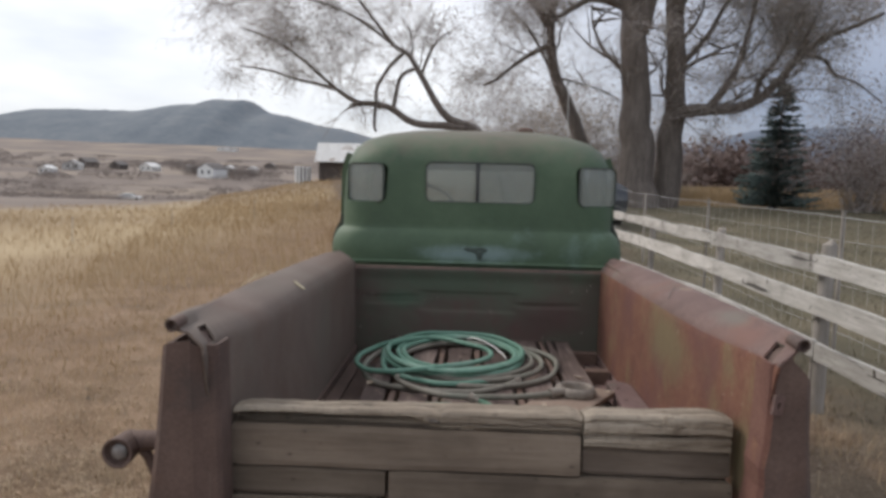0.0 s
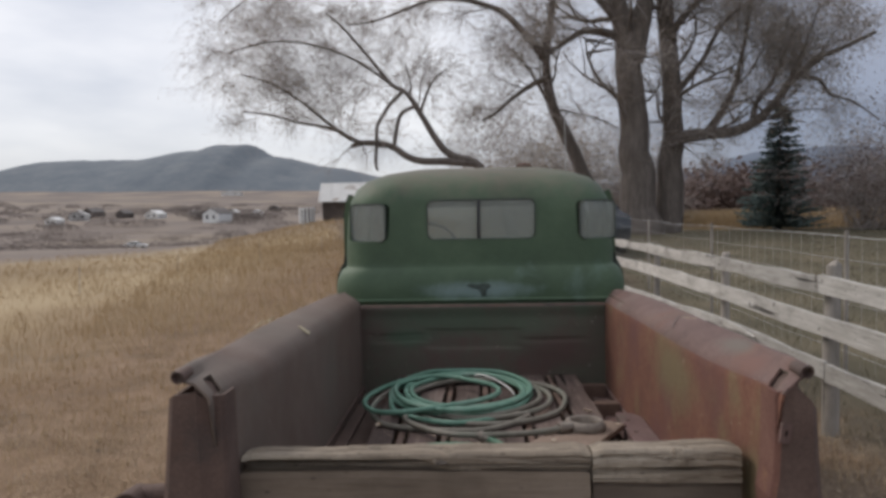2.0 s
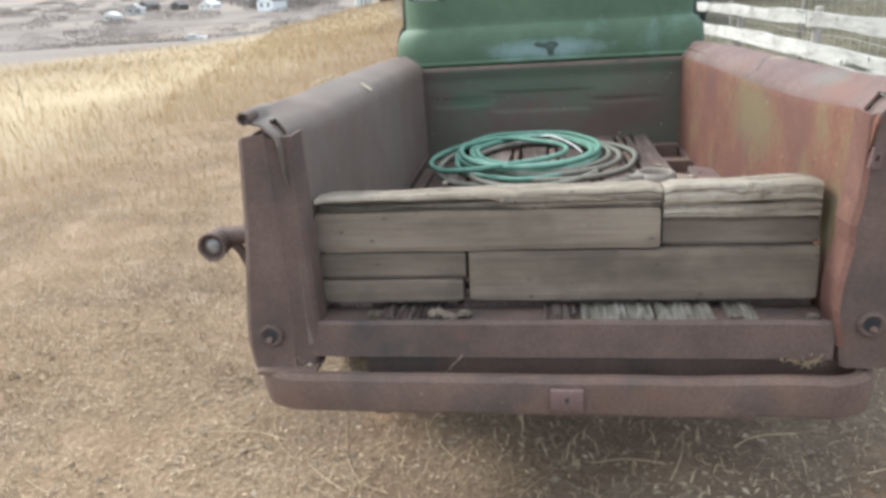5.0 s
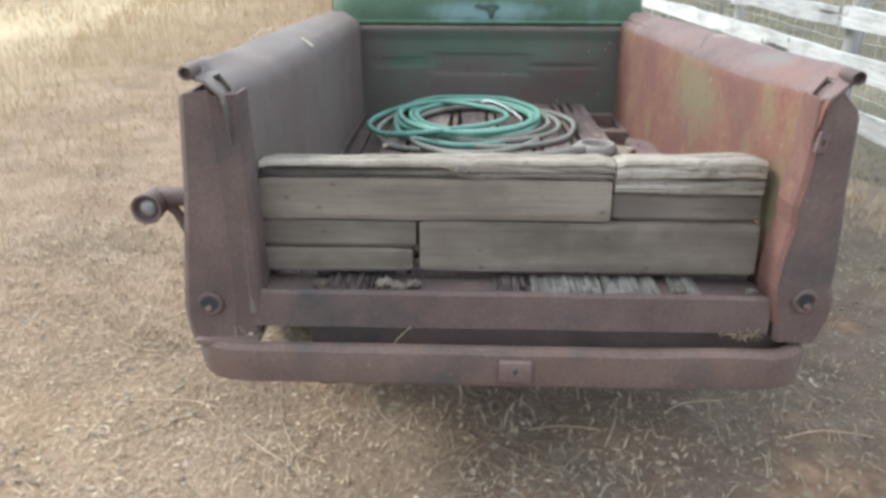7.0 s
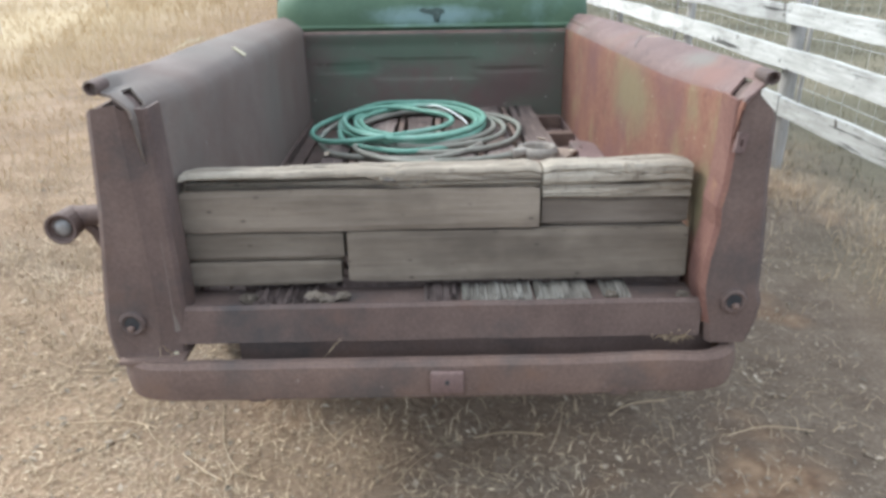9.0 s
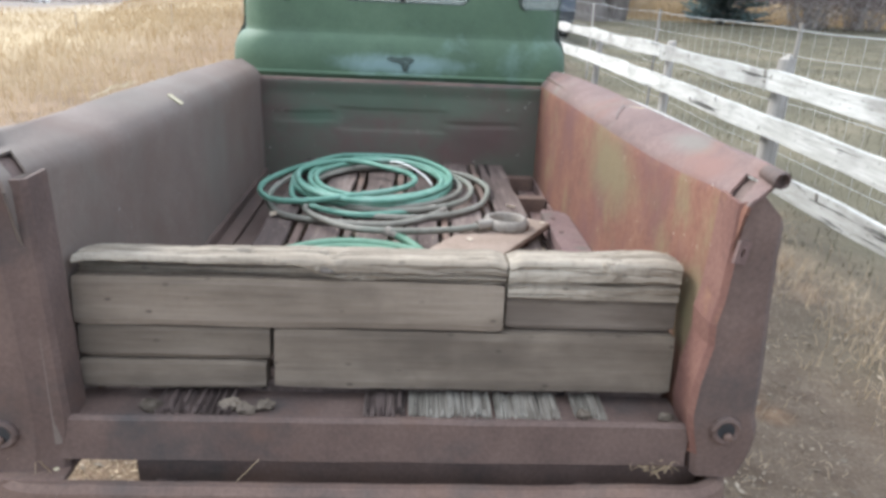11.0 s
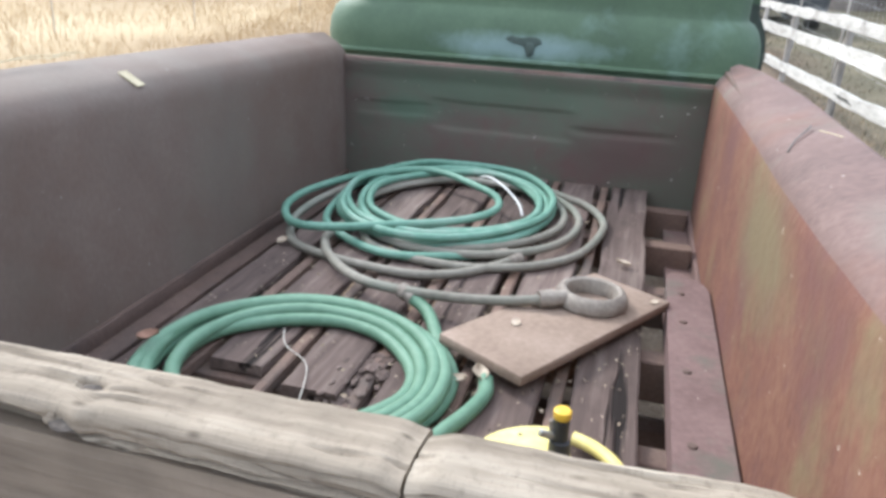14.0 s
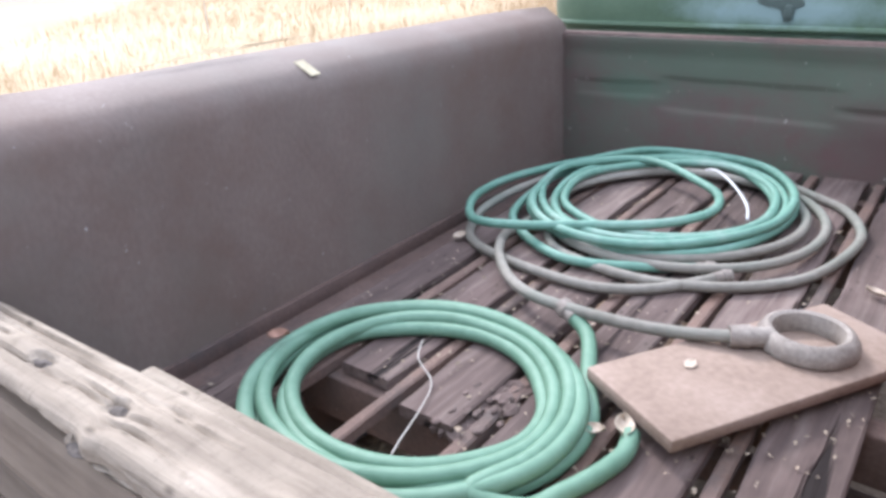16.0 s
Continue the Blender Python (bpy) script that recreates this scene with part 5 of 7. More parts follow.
# ---------- hoses and things in the bed ----------
def hose(name, pts, r, material, label, fitting=True):
    P = curve_points(pts, 6)
    t = thing(name, P[0], label, "hose", group="hoses in the truck bed")
    bm = bmesh.new()
    tube(bm, P, r, 10)
    part("hose_tube", bm, material, t)
    if not fitting:
        return t
    bm = bmesh.new()
    d = (P[0] - P[1]).normalized()
    tube(bm, [P[0] - d * 0.012, P[0] + d * 0.008, P[0] + d * 0.008, P[0] + d * 0.026], [r * 1.12, r * 1.12, r * 1.35, r * 1.3], 10)
    part("coupling", bm, M_CAST, t, "dull metal hose coupling")
    return t


def strand(pts, z0, z1):
    """Plan points (x, y) of a hose, climbing evenly from z0 to z1."""
    return [(x, y, z0 + (z1 - z0) * k / max(1, len(pts) - 1)) for k, (x, y) in enumerate(pts)]


def turns(a0, rings, wobble=0.0, part_turn=1.0):
    """Points of a hose winding clockwise from a0 degrees: each ring (cx, cy, rx, ry, z) eases into the next over one turn, the last for part of a turn."""
    out = []
    for k in range(int(15 * (len(rings) - 2 + part_turn)) + 1):
        q = min(k / 15, len(rings) - 1.001)
        i, f = int(q), q - int(q)
        f = f * f * (3 - 2 * f)
        cx, cy, rx, ry, z = [u + (v - u) * f for u, v in zip(rings[i], rings[i + 1])]
        a = radians(a0 - 24 * k)
        n1, n2 = noise.noise((k * 0.55, rx * 9, cy * 3)), noise.noise((k * 0.55, ry * 9, 7))
        out.append((cx + (rx + wobble * n1) * math.cos(a), cy + (ry + wobble * n2) * math.sin(a), z + 0.3 * wobble * n2))
    return out


# green hose: wide turns, then the loose inner loop on top and the loop against the wall
hose("garden_hose", strand([(0.122, 1.059), (0.019, 0.999), (-0.096, 0.955), (-0.184, 0.968), (-0.29, 1.035), (-0.36, 1.123)], 0.704, 0.712)
     + turns(195, [(-0.095, 1.385, 0.306, 0.412, 0.716), (-0.085, 1.365, 0.300, 0.345, 0.722), (-0.080, 1.370, 0.262, 0.300, 0.728), (-0.070, 1.350, 0.235, 0.262, 0.733), (-0.090, 1.375, 0.285, 0.335, 0.737), (-0.085, 1.392, 0.303, 0.392, 0.742), (-0.075, 1.392, 0.300, 0.372, 0.746)], 0.022, 0.0)
     + strand([(-0.372, 1.40), (-0.32, 1.49), (-0.235, 1.56), (-0.14, 1.545), (-0.03, 1.46), (0.045, 1.385), (0.073, 1.29), (0.048, 1.20), (-0.025, 1.118), (-0.138, 1.051), (-0.25, 0.985), (-0.345, 0.958)], 0.745, 0.748)
     + strand([(-0.42, 1.02), (-0.478, 1.13), (-0.488, 1.27), (-0.45, 1.42), (-0.39, 1.56), (-0.32, 1.66), (-0.22, 1.74), (-0.10, 1.77), (0.03, 1.71)], 0.735, 0.704), 0.0105, M_HOSE, "coiled green garden hose lying on the bed floor")
hose("garden_hose", strand([(0.163, 1.038), (0.109, 0.964), (0.052, 0.911), (-0.034, 0.875), (-0.155, 0.880), (-0.264, 0.903), (-0.35, 0.938), (-0.405, 1.0), (-0.45, 1.12), (-0.455, 1.28), (-0.415, 1.46), (-0.33, 1.62), (-0.20, 1.73), (-0.05, 1.75), (0.10, 1.69)], 0.702, 0.702)
     + strand([(0.216, 1.605), (0.299, 1.535), (0.351, 1.418), (0.354, 1.30), (0.316, 1.145), (0.255, 1.056), (0.163, 0.990), (0.05, 0.955), (-0.08, 0.965), (-0.2, 1.02)], 0.702, 0.702)
     + turns(205, [(-0.005, 1.34, 0.318, 0.325, 0.704), (-0.02, 1.30, 0.300, 0.300, 0.712), (-0.05, 1.35, 0.275, 0.320, 0.714), (-0.09, 1.38, 0.250, 0.290, 0.706)], 0.016, 1.0)
     + strand([(-0.318, 1.20), (-0.30, 1.08), (-0.300, 0.990), (-0.268, 0.915), (-0.224, 0.852), (-0.16, 0.785), (-0.088, 0.741), (0.002, 0.724), (0.11, 0.722), (0.20, 0.735), (0.268, 0.758)], 0.706, 0.745), 0.0108, M_HOSE_OLD, "faded grey-green hose coiled and joined to a ring sprinkler")
hose("garden_hose", [(0.005, 0.722, 0.724), (0.055, 0.690, 0.710)] + turns(38, [(-0.10, 0.425, 0.268, 0.245, 0.704), (-0.10, 0.420, 0.246, 0.214, 0.704), (-0.095, 0.428, 0.192, 0.170, 0.704), (-0.10, 0.420, 0.218, 0.196, 0.716), (-0.105, 0.405, 0.262, 0.236, 0.724), (-0.10, 0.402, 0.244, 0.238, 0.725), (-0.10, 0.410, 0.262, 0.236, 0.712)], 0.010, 0.25)
     + [(0.165, 0.298, 0.705), (0.190, 0.345, 0.704), (0.212, 0.400, 0.704), (0.224, 0.455, 0.704), (0.216, 0.500, 0.704)], 0.0132, M_HOSE2, "bright green garden hose in a neat coil on the floor")

bm = bmesh.new()
block(bm, -0.249, 0.249, -0.0975, 0.0975, -0.011, 0.011, 0.005, pose(0.318, 0.739, 0.7165, 0, 0, 60.3) @ pose(0, 0, 0, 0, 2.2, 0))
single("flat_board", bm, M_BOARD, "dusty brown rectangular board lying on the bed floor", "board")
RX, RY, RZ = 0.364, 0.824, 0.7225
ring_s = thing("ring_sprinkler", (RX, RY, RZ), "corroded cast metal ring sprinkler resting on a board", "sprinkler")
bm = bmesh.new()
rows = []
for k in range(37):
    a = 2 * math.pi * k / 36
    rows.append([(RX + q * (1 + 0.015 * noise.noise((math.cos(a) * 3, math.sin(a) * 3, z))) * math.cos(a), RY + q * math.sin(a), RZ + z - 0.030 * q * math.cos(a - radians(60))) for q, z in ((0.050, 0.002), (0.049, 0.022), (0.053, 0.033), (0.059, 0.036), (0.067, 0.032), (0.075, 0.018), (0.074, 0.006), (0.068, 0.000))])
loft(bm, rows, True, False)
bmesh.ops.remove_doubles(bm, verts=bm.verts, dist=1e-6)
part("ring_body", bm, M_CAST, ring_s)
bm = bmesh.new()
tube(bm, [(0.318, 0.787, 0.744), (0.290, 0.770, 0.746), (0.290, 0.770, 0.746), (0.264, 0.756, 0.746)], [0.017, 0.017, 0.020, 0.018], 10)
part("hose_coupling", bm, M_CAST, ring_s)

spr = thing("lawn_sprinkler", (0.35, 0.27, FLOOR_Z), "yellow plastic lawn sprinkler with black head", "sprinkler")
SC = Vector((0.350, 0.272, 0))


def arc(r, a0, a1, n, z):
    return [(SC.x + r * math.cos(radians(a0 + (a1 - a0) * k / n)), SC.y + r * math.sin(radians(a0 + (a1 - a0) * k / n)), z) for k in range(n + 1)]


bm = bmesh.new()
loft(bm, [[(SC.x, SC.y, z)] + arc(q, 88, 232, 24, z) for q, z in ((0.112, 0.698), (0.116, 0.701), (0.116, 0.711), (0.113, 0.715))])
bmesh.ops.recalc_face_normals(bm, faces=bm.faces)
plate = part("base_plate", bm, M_YELLOW, spr)
bm = bmesh.new()
block(bm, 0.0, 0.085, -0.006, 0.006, 0.713, 0.724, 0.003, pose(SC.x, SC.y, 0, 0, 0, 186))
part("base_rib", bm, M_YELLOW, plate)
# small black disc drawn for the shaded screw hole
bm = bmesh.new()
tube(bm, [(0.300, 0.352, 0.714), (0.300, 0.352, 0.7158)], 0.003, 8)
part("screw_hole", bm, M_BLACK, plate)
bm = bmesh.new()
tube(bm, arc(0.110, 76, -75, 22, 0.708), 0.0105, 10)
part("supply_arm", bm, M_YELLOW, spr)
bm = bmesh.new()
tube(bm, [(0.362, 0.296, 0.712), (0.362, 0.296, 0.730), (0.362, 0.297, 0.731), (0.362, 0.298, 0.742)], [0.022, 0.020, 0.016, 0.015], 14)
part("riser", bm, M_YELLOW, spr)
bm = bmesh.new()
tube(bm, [(0.362, 0.298, 0.738), (0.361, 0.300, 0.756), (0.361, 0.301, 0.758), (0.360, 0.303, 0.790)], [0.016, 0.015, 0.011, 0.012], 12)
part("sprinkler_head", bm, M_BLACK, spr)
bm = bmesh.new()
block(bm, -0.013, 0.013, -0.004, 0.004, -0.005, 0.005, 0.002, pose(0.343, 0.292, 0.768, 0, 24, 28))
part("deflector", bm, M_SILVER, spr)
bm = bmesh.new()
tube(bm, [(0.349, 0.304, 0.768), (0.347, 0.305, 0.784)], 0.0045, 8)
part("spring", bm, M_CAST, spr)
bm = bmesh.new()
tube(bm, [(0.360, 0.304, 0.789), (0.360, 0.304, 0.793), (0.360, 0.305, 0.802), (0.360, 0.305, 0.805)], [0.010, 0.0125, 0.0125, 0.009], 14)
part("cap", bm, M_YELLOW_CAP, spr, "orange-yellow cap")

bm = bmesh.new()
tube(bm, curve_points([(-0.183, 0.540, 0.704), (-0.158, 0.495, 0.700), (-0.100, 0.456, 0.698), (-0.074, 0.400, 0.696), (-0.052, 0.320, 0.694), (-0.040, 0.284, 0.693)], 5), 0.0012, 6)
single("wire", bm, M_OLDWIRE, "bent length of pale wire on the bed floor", "wire")
bm = bmesh.new()
loft(bm, [[(-0.609, 0.744, 1.090 + o), (-0.641, 0.729, 1.118 + o), (-0.641, 0.755, 1.118 + o), (-0.609, 0.770, 1.090 + o)] for o in (0.0, 0.002)])
single("leaf_scrap", bm, M_CARD, "pale scrap of dry leaf on the bed rail", "leaf", smooth=False)


bm = bmesh.new()
tube(bm, curve_points([(-0.03, 1.535, 0.752), (0.003, 1.51, 0.762), (0.06, 1.45, 0.755), (0.115, 1.38, 0.735), (0.138, 1.31, 0.724)], 5), 0.0032, 6)
single("pale_cable", bm, M_WIRE, "loose white cable end tucked into the hose coil", "cable")
bm = bmesh.new()
tube(bm, curve_points([(0.690, 0.81, 1.128), (0.682, 0.785, 1.126), (0.655, 0.73, 1.116), (0.640, 0.69, 1.104)], 4), [0.0022] * 6 + [0.0016] * 7, 5)
single("twig", bm, M_BARK, "short dark twig lying on the rusted rail", "twig")
for p in ([(-0.722, 0.42, 1.153), (-0.726, 0.56, 1.156), (-0.716, 0.66, 1.151)], [(-0.718, 0.50, 1.152), (-0.735, 0.60, 1.158), (-0.722, 0.71, 1.150)], [(-0.722, 0.64, 1.150), (-0.73, 0.69, 1.156), (-0.724, 0.74, 1.151)], [(0.706, 0.66, 1.142), (0.696, 0.70, 1.139), (0.690, 0.74, 1.134)]):
    bm = bmesh.new()
    tube(bm, curve_points(p, 4), 0.0010, 5)
    single("straw_stem", bm, M_CARD, "dry straw stem caught on the bed rail", "straw", group="straw stems")




def curled_leaf(x, y, z, size, turn, material, label, cup=0.22):
    """A single dry leaf, pointed and cupped."""
    bm = bmesh.new()
    m = pose(x, y, z, 8, -6, turn)
    rows = []
    for k in range(9):
        t = k / 8
        w = size * 0.34 * math.sin(math.pi * min(1.0, t * 0.94 + 0.06)) ** 0.8
        rows.append([m @ Vector((size * (t - 0.5), w * q, size * (cup * q * q + 0.18 * (t - 0.5) ** 2) + 0.0006 * noise.noise((t * 9, q * 4, x * 50)))) for q in (-1, -0.5, 0, 0.5, 1)])
    loft(bm, rows, False, False)
    thicken(bm, 0.0008)
    single("dry_leaf", bm, material, label, "leaf", group="dry leaves in the truck bed")


curled_leaf(-0.340, 0.360, 0.752, 0.036, 40, M_REDLEAF, "reddish-brown dry leaf resting on a hose coil")
curled_leaf(0.205, 0.497, 0.712, 0.042, 115, M_LEAFTAN, "curled tan dry leaf beside the hose end")
curled_leaf(0.175, 0.470, 0.712, 0.030, 20, M_LEAFTAN, "curled tan dry leaf beside the hose end")
curled_leaf(-0.40, 0.95, 0.70, 0.034, 70, M_LEAFTAN, "pale dry leaf lying on the floorboards")
curled_leaf(0.42, 1.12, 0.70, 0.036, 160, M_LEAFTAN, "pale dry leaf lying on the floorboards")
curled_leaf(0.492, 0.880, 0.7225, 0.022, 40, M_LEAFTAN, "pale dry leaf lying on the board", 0.05)
curled_leaf(0.262, 0.765, 0.733, 0.034, 10, M_LEAFTAN, "pale dry leaf lying on the board", 0.05)
curled_leaf(0.236, 0.665, 0.734, 0.026, 75, M_LEAFTAN, "pale dry leaf lying on the board", 0.05)


# ---------- scattered leaves, straw and grass ----------
def leaf_quad(verts, faces, p, size, rng, flat=0.3):
    a = rng.uniform(0, 6.283)
    d = Vector((math.cos(a), math.sin(a), rng.uniform(-flat, flat))).normalized()
    s = Vector((-math.sin(a), math.cos(a), rng.uniform(-flat, flat))).normalized()
    i = len(verts)
    L, W = size, size * rng.uniform(0.35, 0.6)
    c = rng.uniform(0.1, 0.3) * size
    verts += [p - d * L, p + s * W + Vector((0, 0, c)), p + d * L, p - s * W + Vector((0, 0, c * 0.3))]
    faces += [(i, i + 1, i + 2), (i, i + 2, i + 3)]


def stuff(name, verts, faces, material, label, category):
    me = bpy.data.meshes.new(name)
    me.from_pydata([tuple(v) for v in verts], [], faces)
    me.materials.append(material)
    return tagged(new(name, me), label, category, kind="stuff")


def under_truck(x, y):
    return abs(x) < 0.62 and 0.35 < y < 4.2


rng = random.Random(11)
V, F = [], []
for i in range(42000):
    x, y = rng.uniform(-3.5, 2.4), rng.uniform(-1.2, 6) if rng.random() < 0.75 else rng.uniform(-1, 14)
    if x < -1.2 and rng.random() < 0.5 or under_truck(x, y):
        continue
    leaf_quad(V, F, Vector((x, y, ground_z(x, y) + 0.008)), rng.uniform(0.003, 0.008) if rng.random() < 0.88 else rng.uniform(0.009, 0.019), rng, 0.5)
stuff("leaf_litter", V, F, M_LITTER, "scattered dry fallen leaves on the dirt", "leaves")

V, F = [], []
for i in range(5000):
    x, y = rng.gauss(-1.0, 0.9), rng.uniform(-1.0, 1.6)
    if under_truck(x, y) or x > 0.6 or noise.noise((x * 1.4, y * 1.4, 6)) + rng.uniform(-0.4, 0.4) < 0.0:
        continue
    a, L, w = rng.uniform(0, 6.283), rng.uniform(0.006, 0.017), rng.uniform(0.0018, 0.0042)
    p = Vector((x, y, ground_z(x, y) + 0.010))
    d, e, up = Vector((math.cos(a), math.sin(a), 0)) * L, Vector((-math.sin(a), math.cos(a), 0)) * w, Vector((0, 0, rng.uniform(0.001, 0.005)))
    k = len(V)
    V += [p - d, p - e + up * 0.3, p + d + up, p + e + up]
    F += [(k, k + 1, k + 3), (k + 1, k + 2, k + 3)]
stuff("pale_leaf_flecks", V, F, M_STRAW, "small curled pale leaves scattered in the straw", "leaves")

V, F = [], []
for i in range(1000):
    x, y = rng.uniform(-0.42, 0.47), rng.uniform(0.05, 1.8)
    if rng.random() < 0.55:
        y = rng.uniform(0.05, 0.9)
    if -0.29 < x < 0.0 and 0.18 < y < 0.45:
        continue
    leaf_quad(V, F, Vector((x, y, FLOOR_Z + 0.004)), rng.uniform(0.002, 0.006) if rng.random() < 0.975 else rng.uniform(0.010, 0.016), rng)
for i in range(22):
    leaf_quad(V, F, Vector((rng.uniform(-0.604, -0.600), rng.uniform(0.1, 1.7), rng.uniform(0.75, 1.0))), 0.004, rng, 1.0)
    leaf_quad(V, F, Vector((rng.uniform(-0.5, 0.5), BED_FRONT - 0.02, rng.uniform(0.78, 1.0))), 0.004, rng, 1.0)
stuff("bed_debris", V, F, M_LITTER, "small leaf scraps and debris in the truck bed", "debris")


def blade(verts, faces, p, h, w, rng, bend=0.5):
    a = rng.uniform(0, 6.283)
    d, s = Vector((math.cos(a), math.sin(a), 0)), Vector((-math.sin(a), math.cos(a), 0)) * w
    m, t = p + d * h * bend * 0.35 + Vector((0, 0, h * 0.6)), p + d * h * bend + Vector((0, 0, h * (1 - bend * 0.35)))
    i = len(verts)
    verts += [p - s, p + s, m + s * 0.7, m - s * 0.7, t]
    faces += [(i, i + 1, i + 2), (i, i + 2, i + 3), (i + 3, i + 2, i + 4)]


V, F = [], []
for i in range(50000):
    x, y = rng.gauss(-0.7, 1.35), rng.uniform(-1.2, 1.6) if rng.random() < 0.6 else rng.uniform(-1.2, 5)
    if under_truck(x, y) or (x > -0.5 and rng.random() < 0.6) or noise.noise((x * 1.6, y * 1.6, 2)) + rng.uniform(-0.35, 0.35) < -0.15:
        continue
    p, a, L = Vector((x, y, ground_z(x, y) + 0.006)), rng.uniform(0, 6.283), rng.uniform(0.006, 0.022) if x > 0.3 or rng.random() < 0.96 else rng.uniform(0.03, 0.09)
    w, turn, h = rng.uniform(0.0004, 0.0011), rng.uniform(-0.45, 0.45), rng.uniform(0.0, 0.010)
    k = len(V)
    q = p
    for j in range(4):
        b = a + turn * j / 3
        s = Vector((-math.sin(b), math.cos(b), 0)) * w
        V += [q - s, q + s]
        q = q + Vector((math.cos(b), math.sin(b), 0)) * L * 0.66 + Vector((0, 0, h * (0.5 - 0.5 * j)))
    F += [(k + 2 * j, k + 2 * j + 1, k + 2 * j + 3, k + 2 * j + 2) for j in range(3)]
for i in range(44000):
    x, y = rng.gauss(-1.6, 1.4), rng.uniform(-1.3, 9) if rng.random() < 0.6 else rng.uniform(-1.0, 2.5)
    if under_truck(x, y) or (x > -0.9 and rng.random() < 0.55):
        continue
    if noise.noise((x * 1.3, y * 1.3, 5)) + rng.uniform(-0.4, 0.4) < -0.1:
        continue
    blade(V, F, Vector((x, y, ground_z(x, y) - 0.003)), rng.uniform(0.02, 0.07), 0.0018, rng, 0.9)
for i in range(9000):
    y = rng.uniform(-1.2, 9)
    x = 2.12 + rng.gauss(0, 0.20)
    if noise.noise((x * 2.0, y * 1.5, 8)) + rng.uniform(-0.4, 0.4) < -0.1:
        continue
    blade(V, F, Vector((x, y, ground_z(x, y) - 0.003)), rng.uniform(0.03, 0.13), 0.0016, rng, 0.8)
stuff("short_straw", V, F, M_STRAW, "short matted straw and dry grass stubble", "straw")

V, F = [], []
for i in range(90000):
    u = rng.random()
    y = -4.0 + 49.5 * u * u
    x = -2.35 + rng.gauss(0, 0.22) - rng.random() ** 1.3 * (4 + y * 1.05)
    if noise.noise((x * 0.35, y * 0.35, 9)) + rng.uniform(-0.5, 0.5) < -0.2 + 0.8 * smoothstep(1.5, -3.0, y):
        continue
    if y - 2.4 * x > 58 + rng.uniform(-8, 8):
        continue
    h = (0.07 + 0.09 * smoothstep(2.6, 6, -x)) * rng.uniform(0.5, 1.4)
    blade(V, F, Vector((x, y, ground_z(x, y) - 0.01)), h, 0.0022 + 0.00022 * y, rng, 0.45)
for i in range(16000):
    y = rng.uniform(6, 44)
    x = -0.9 - rng.random() * (2 + y * 0.3)
    blade(V, F, Vector((x, y, ground_z(x, y) - 0.01)), rng.uniform(0.12, 0.32), 0.0022 + 0.00025 * y, rng, 0.45)
stuff("field_grass", V, F, M_GRASS, "tall dry golden grass across the field", "grass")

V, F = [], []
for i in range(22000):
    y = rng.uniform(31, 48)
    x = 8.5 + rng.random() * 16
    blade(V, F, Vector((x, y, ground_z(x, y) - 0.01)), rng.uniform(0.4, 1.15) * smoothstep(30, 36, y), 0.012, rng, 0.35)
stuff("meadow_grass", V, F, M_GRASS, "tall golden meadow grass behind the pasture", "grass")

V, F = [], []
for i in range(30000):
    y = rng.uniform(1, 40)
    x = rng.uniform(2.3, 5 + y * 0.75)
    blade(V, F, Vector((x, y, ground_z(x, y) - 0.01)), rng.uniform(0.03, 0.12), 0.003 + 0.0002 * y, rng, 0.6)
stuff("pasture_grass", V, F, M_PASTURE, "short green and brown pasture grass", "grass")

for p in ([(-0.695, 0.31), (-0.66, 0.17), (-0.630, 0.08), (-0.569, -0.015), (-0.478, -0.06)], [(-1.406, 1.18), (-1.329, 0.889), (-1.277, 0.627), (-1.253, 0.442)], [(-0.386, 0.247), (-0.36, 0.18), (-0.30, 0.095)], [(0.389, 0.253), (0.365, 0.14), (0.315, 0.025)], [(-1.35, 0.55), (-1.22, 0.50), (-1.10, 0.53)], [(-0.95, 0.30), (-0.88, 0.16), (-0.80, 0.08)], [(-0.75, 0.06), (-0.66, -0.02), (-0.60, -0.06)], [(0.10, 0.10), (0.2, 0.12), (0.31, 0.10)], [(0.52, 0.18), (0.60, 0.24), (0.72, 0.26)], [(-1.15, 0.20), (-0.98, 0.22), (-0.86, 0.18)], [(0.85, 0.08), (0.98, 0.12), (1.12, 0.10)]):
    bm = bmesh.new()
    tube(bm, curve_points([(a, b, ground_z(a, b) + 0.012) for a, b in p], 4), 0.0016, 5)
    single("straw_stem", bm, M_STRAW, "long dry straw stem lying on the ground", "straw", group="straw stems")


# ---------- plank fence ----------
FX = 2.13
fence = thing("plank_fence", (FX, 4.4, ground_z(FX, 4.4)), "bleached three-rail plank fence on grey posts", "fence")
post_y = [-7.0, -5.0, -3.0, -1.1, 0.9, 2.84, 4.74, 7.15, 10.0, 12.6, 15.0]
for i, y in enumerate(post_y):
    bm = bmesh.new()
    g = ground_z(FX + 0.08, y)
    top = 1.10 + 0.02 * (i % 3) if y < 6 else 1.0
    tube(bm, [(FX + 0.085, y, g - 0.2), (FX + 0.085, y, 0.6), (FX + 0.09 + 0.01 * (i % 2), y, top - 0.01), (FX + 0.09, y, top)], [0.052, 0.048, 0.044, 0.032] if y < 3 else [0.042, 0.038, 0.034, 0.024], 10)
    part("fence_post", bm, M_POST, fence)


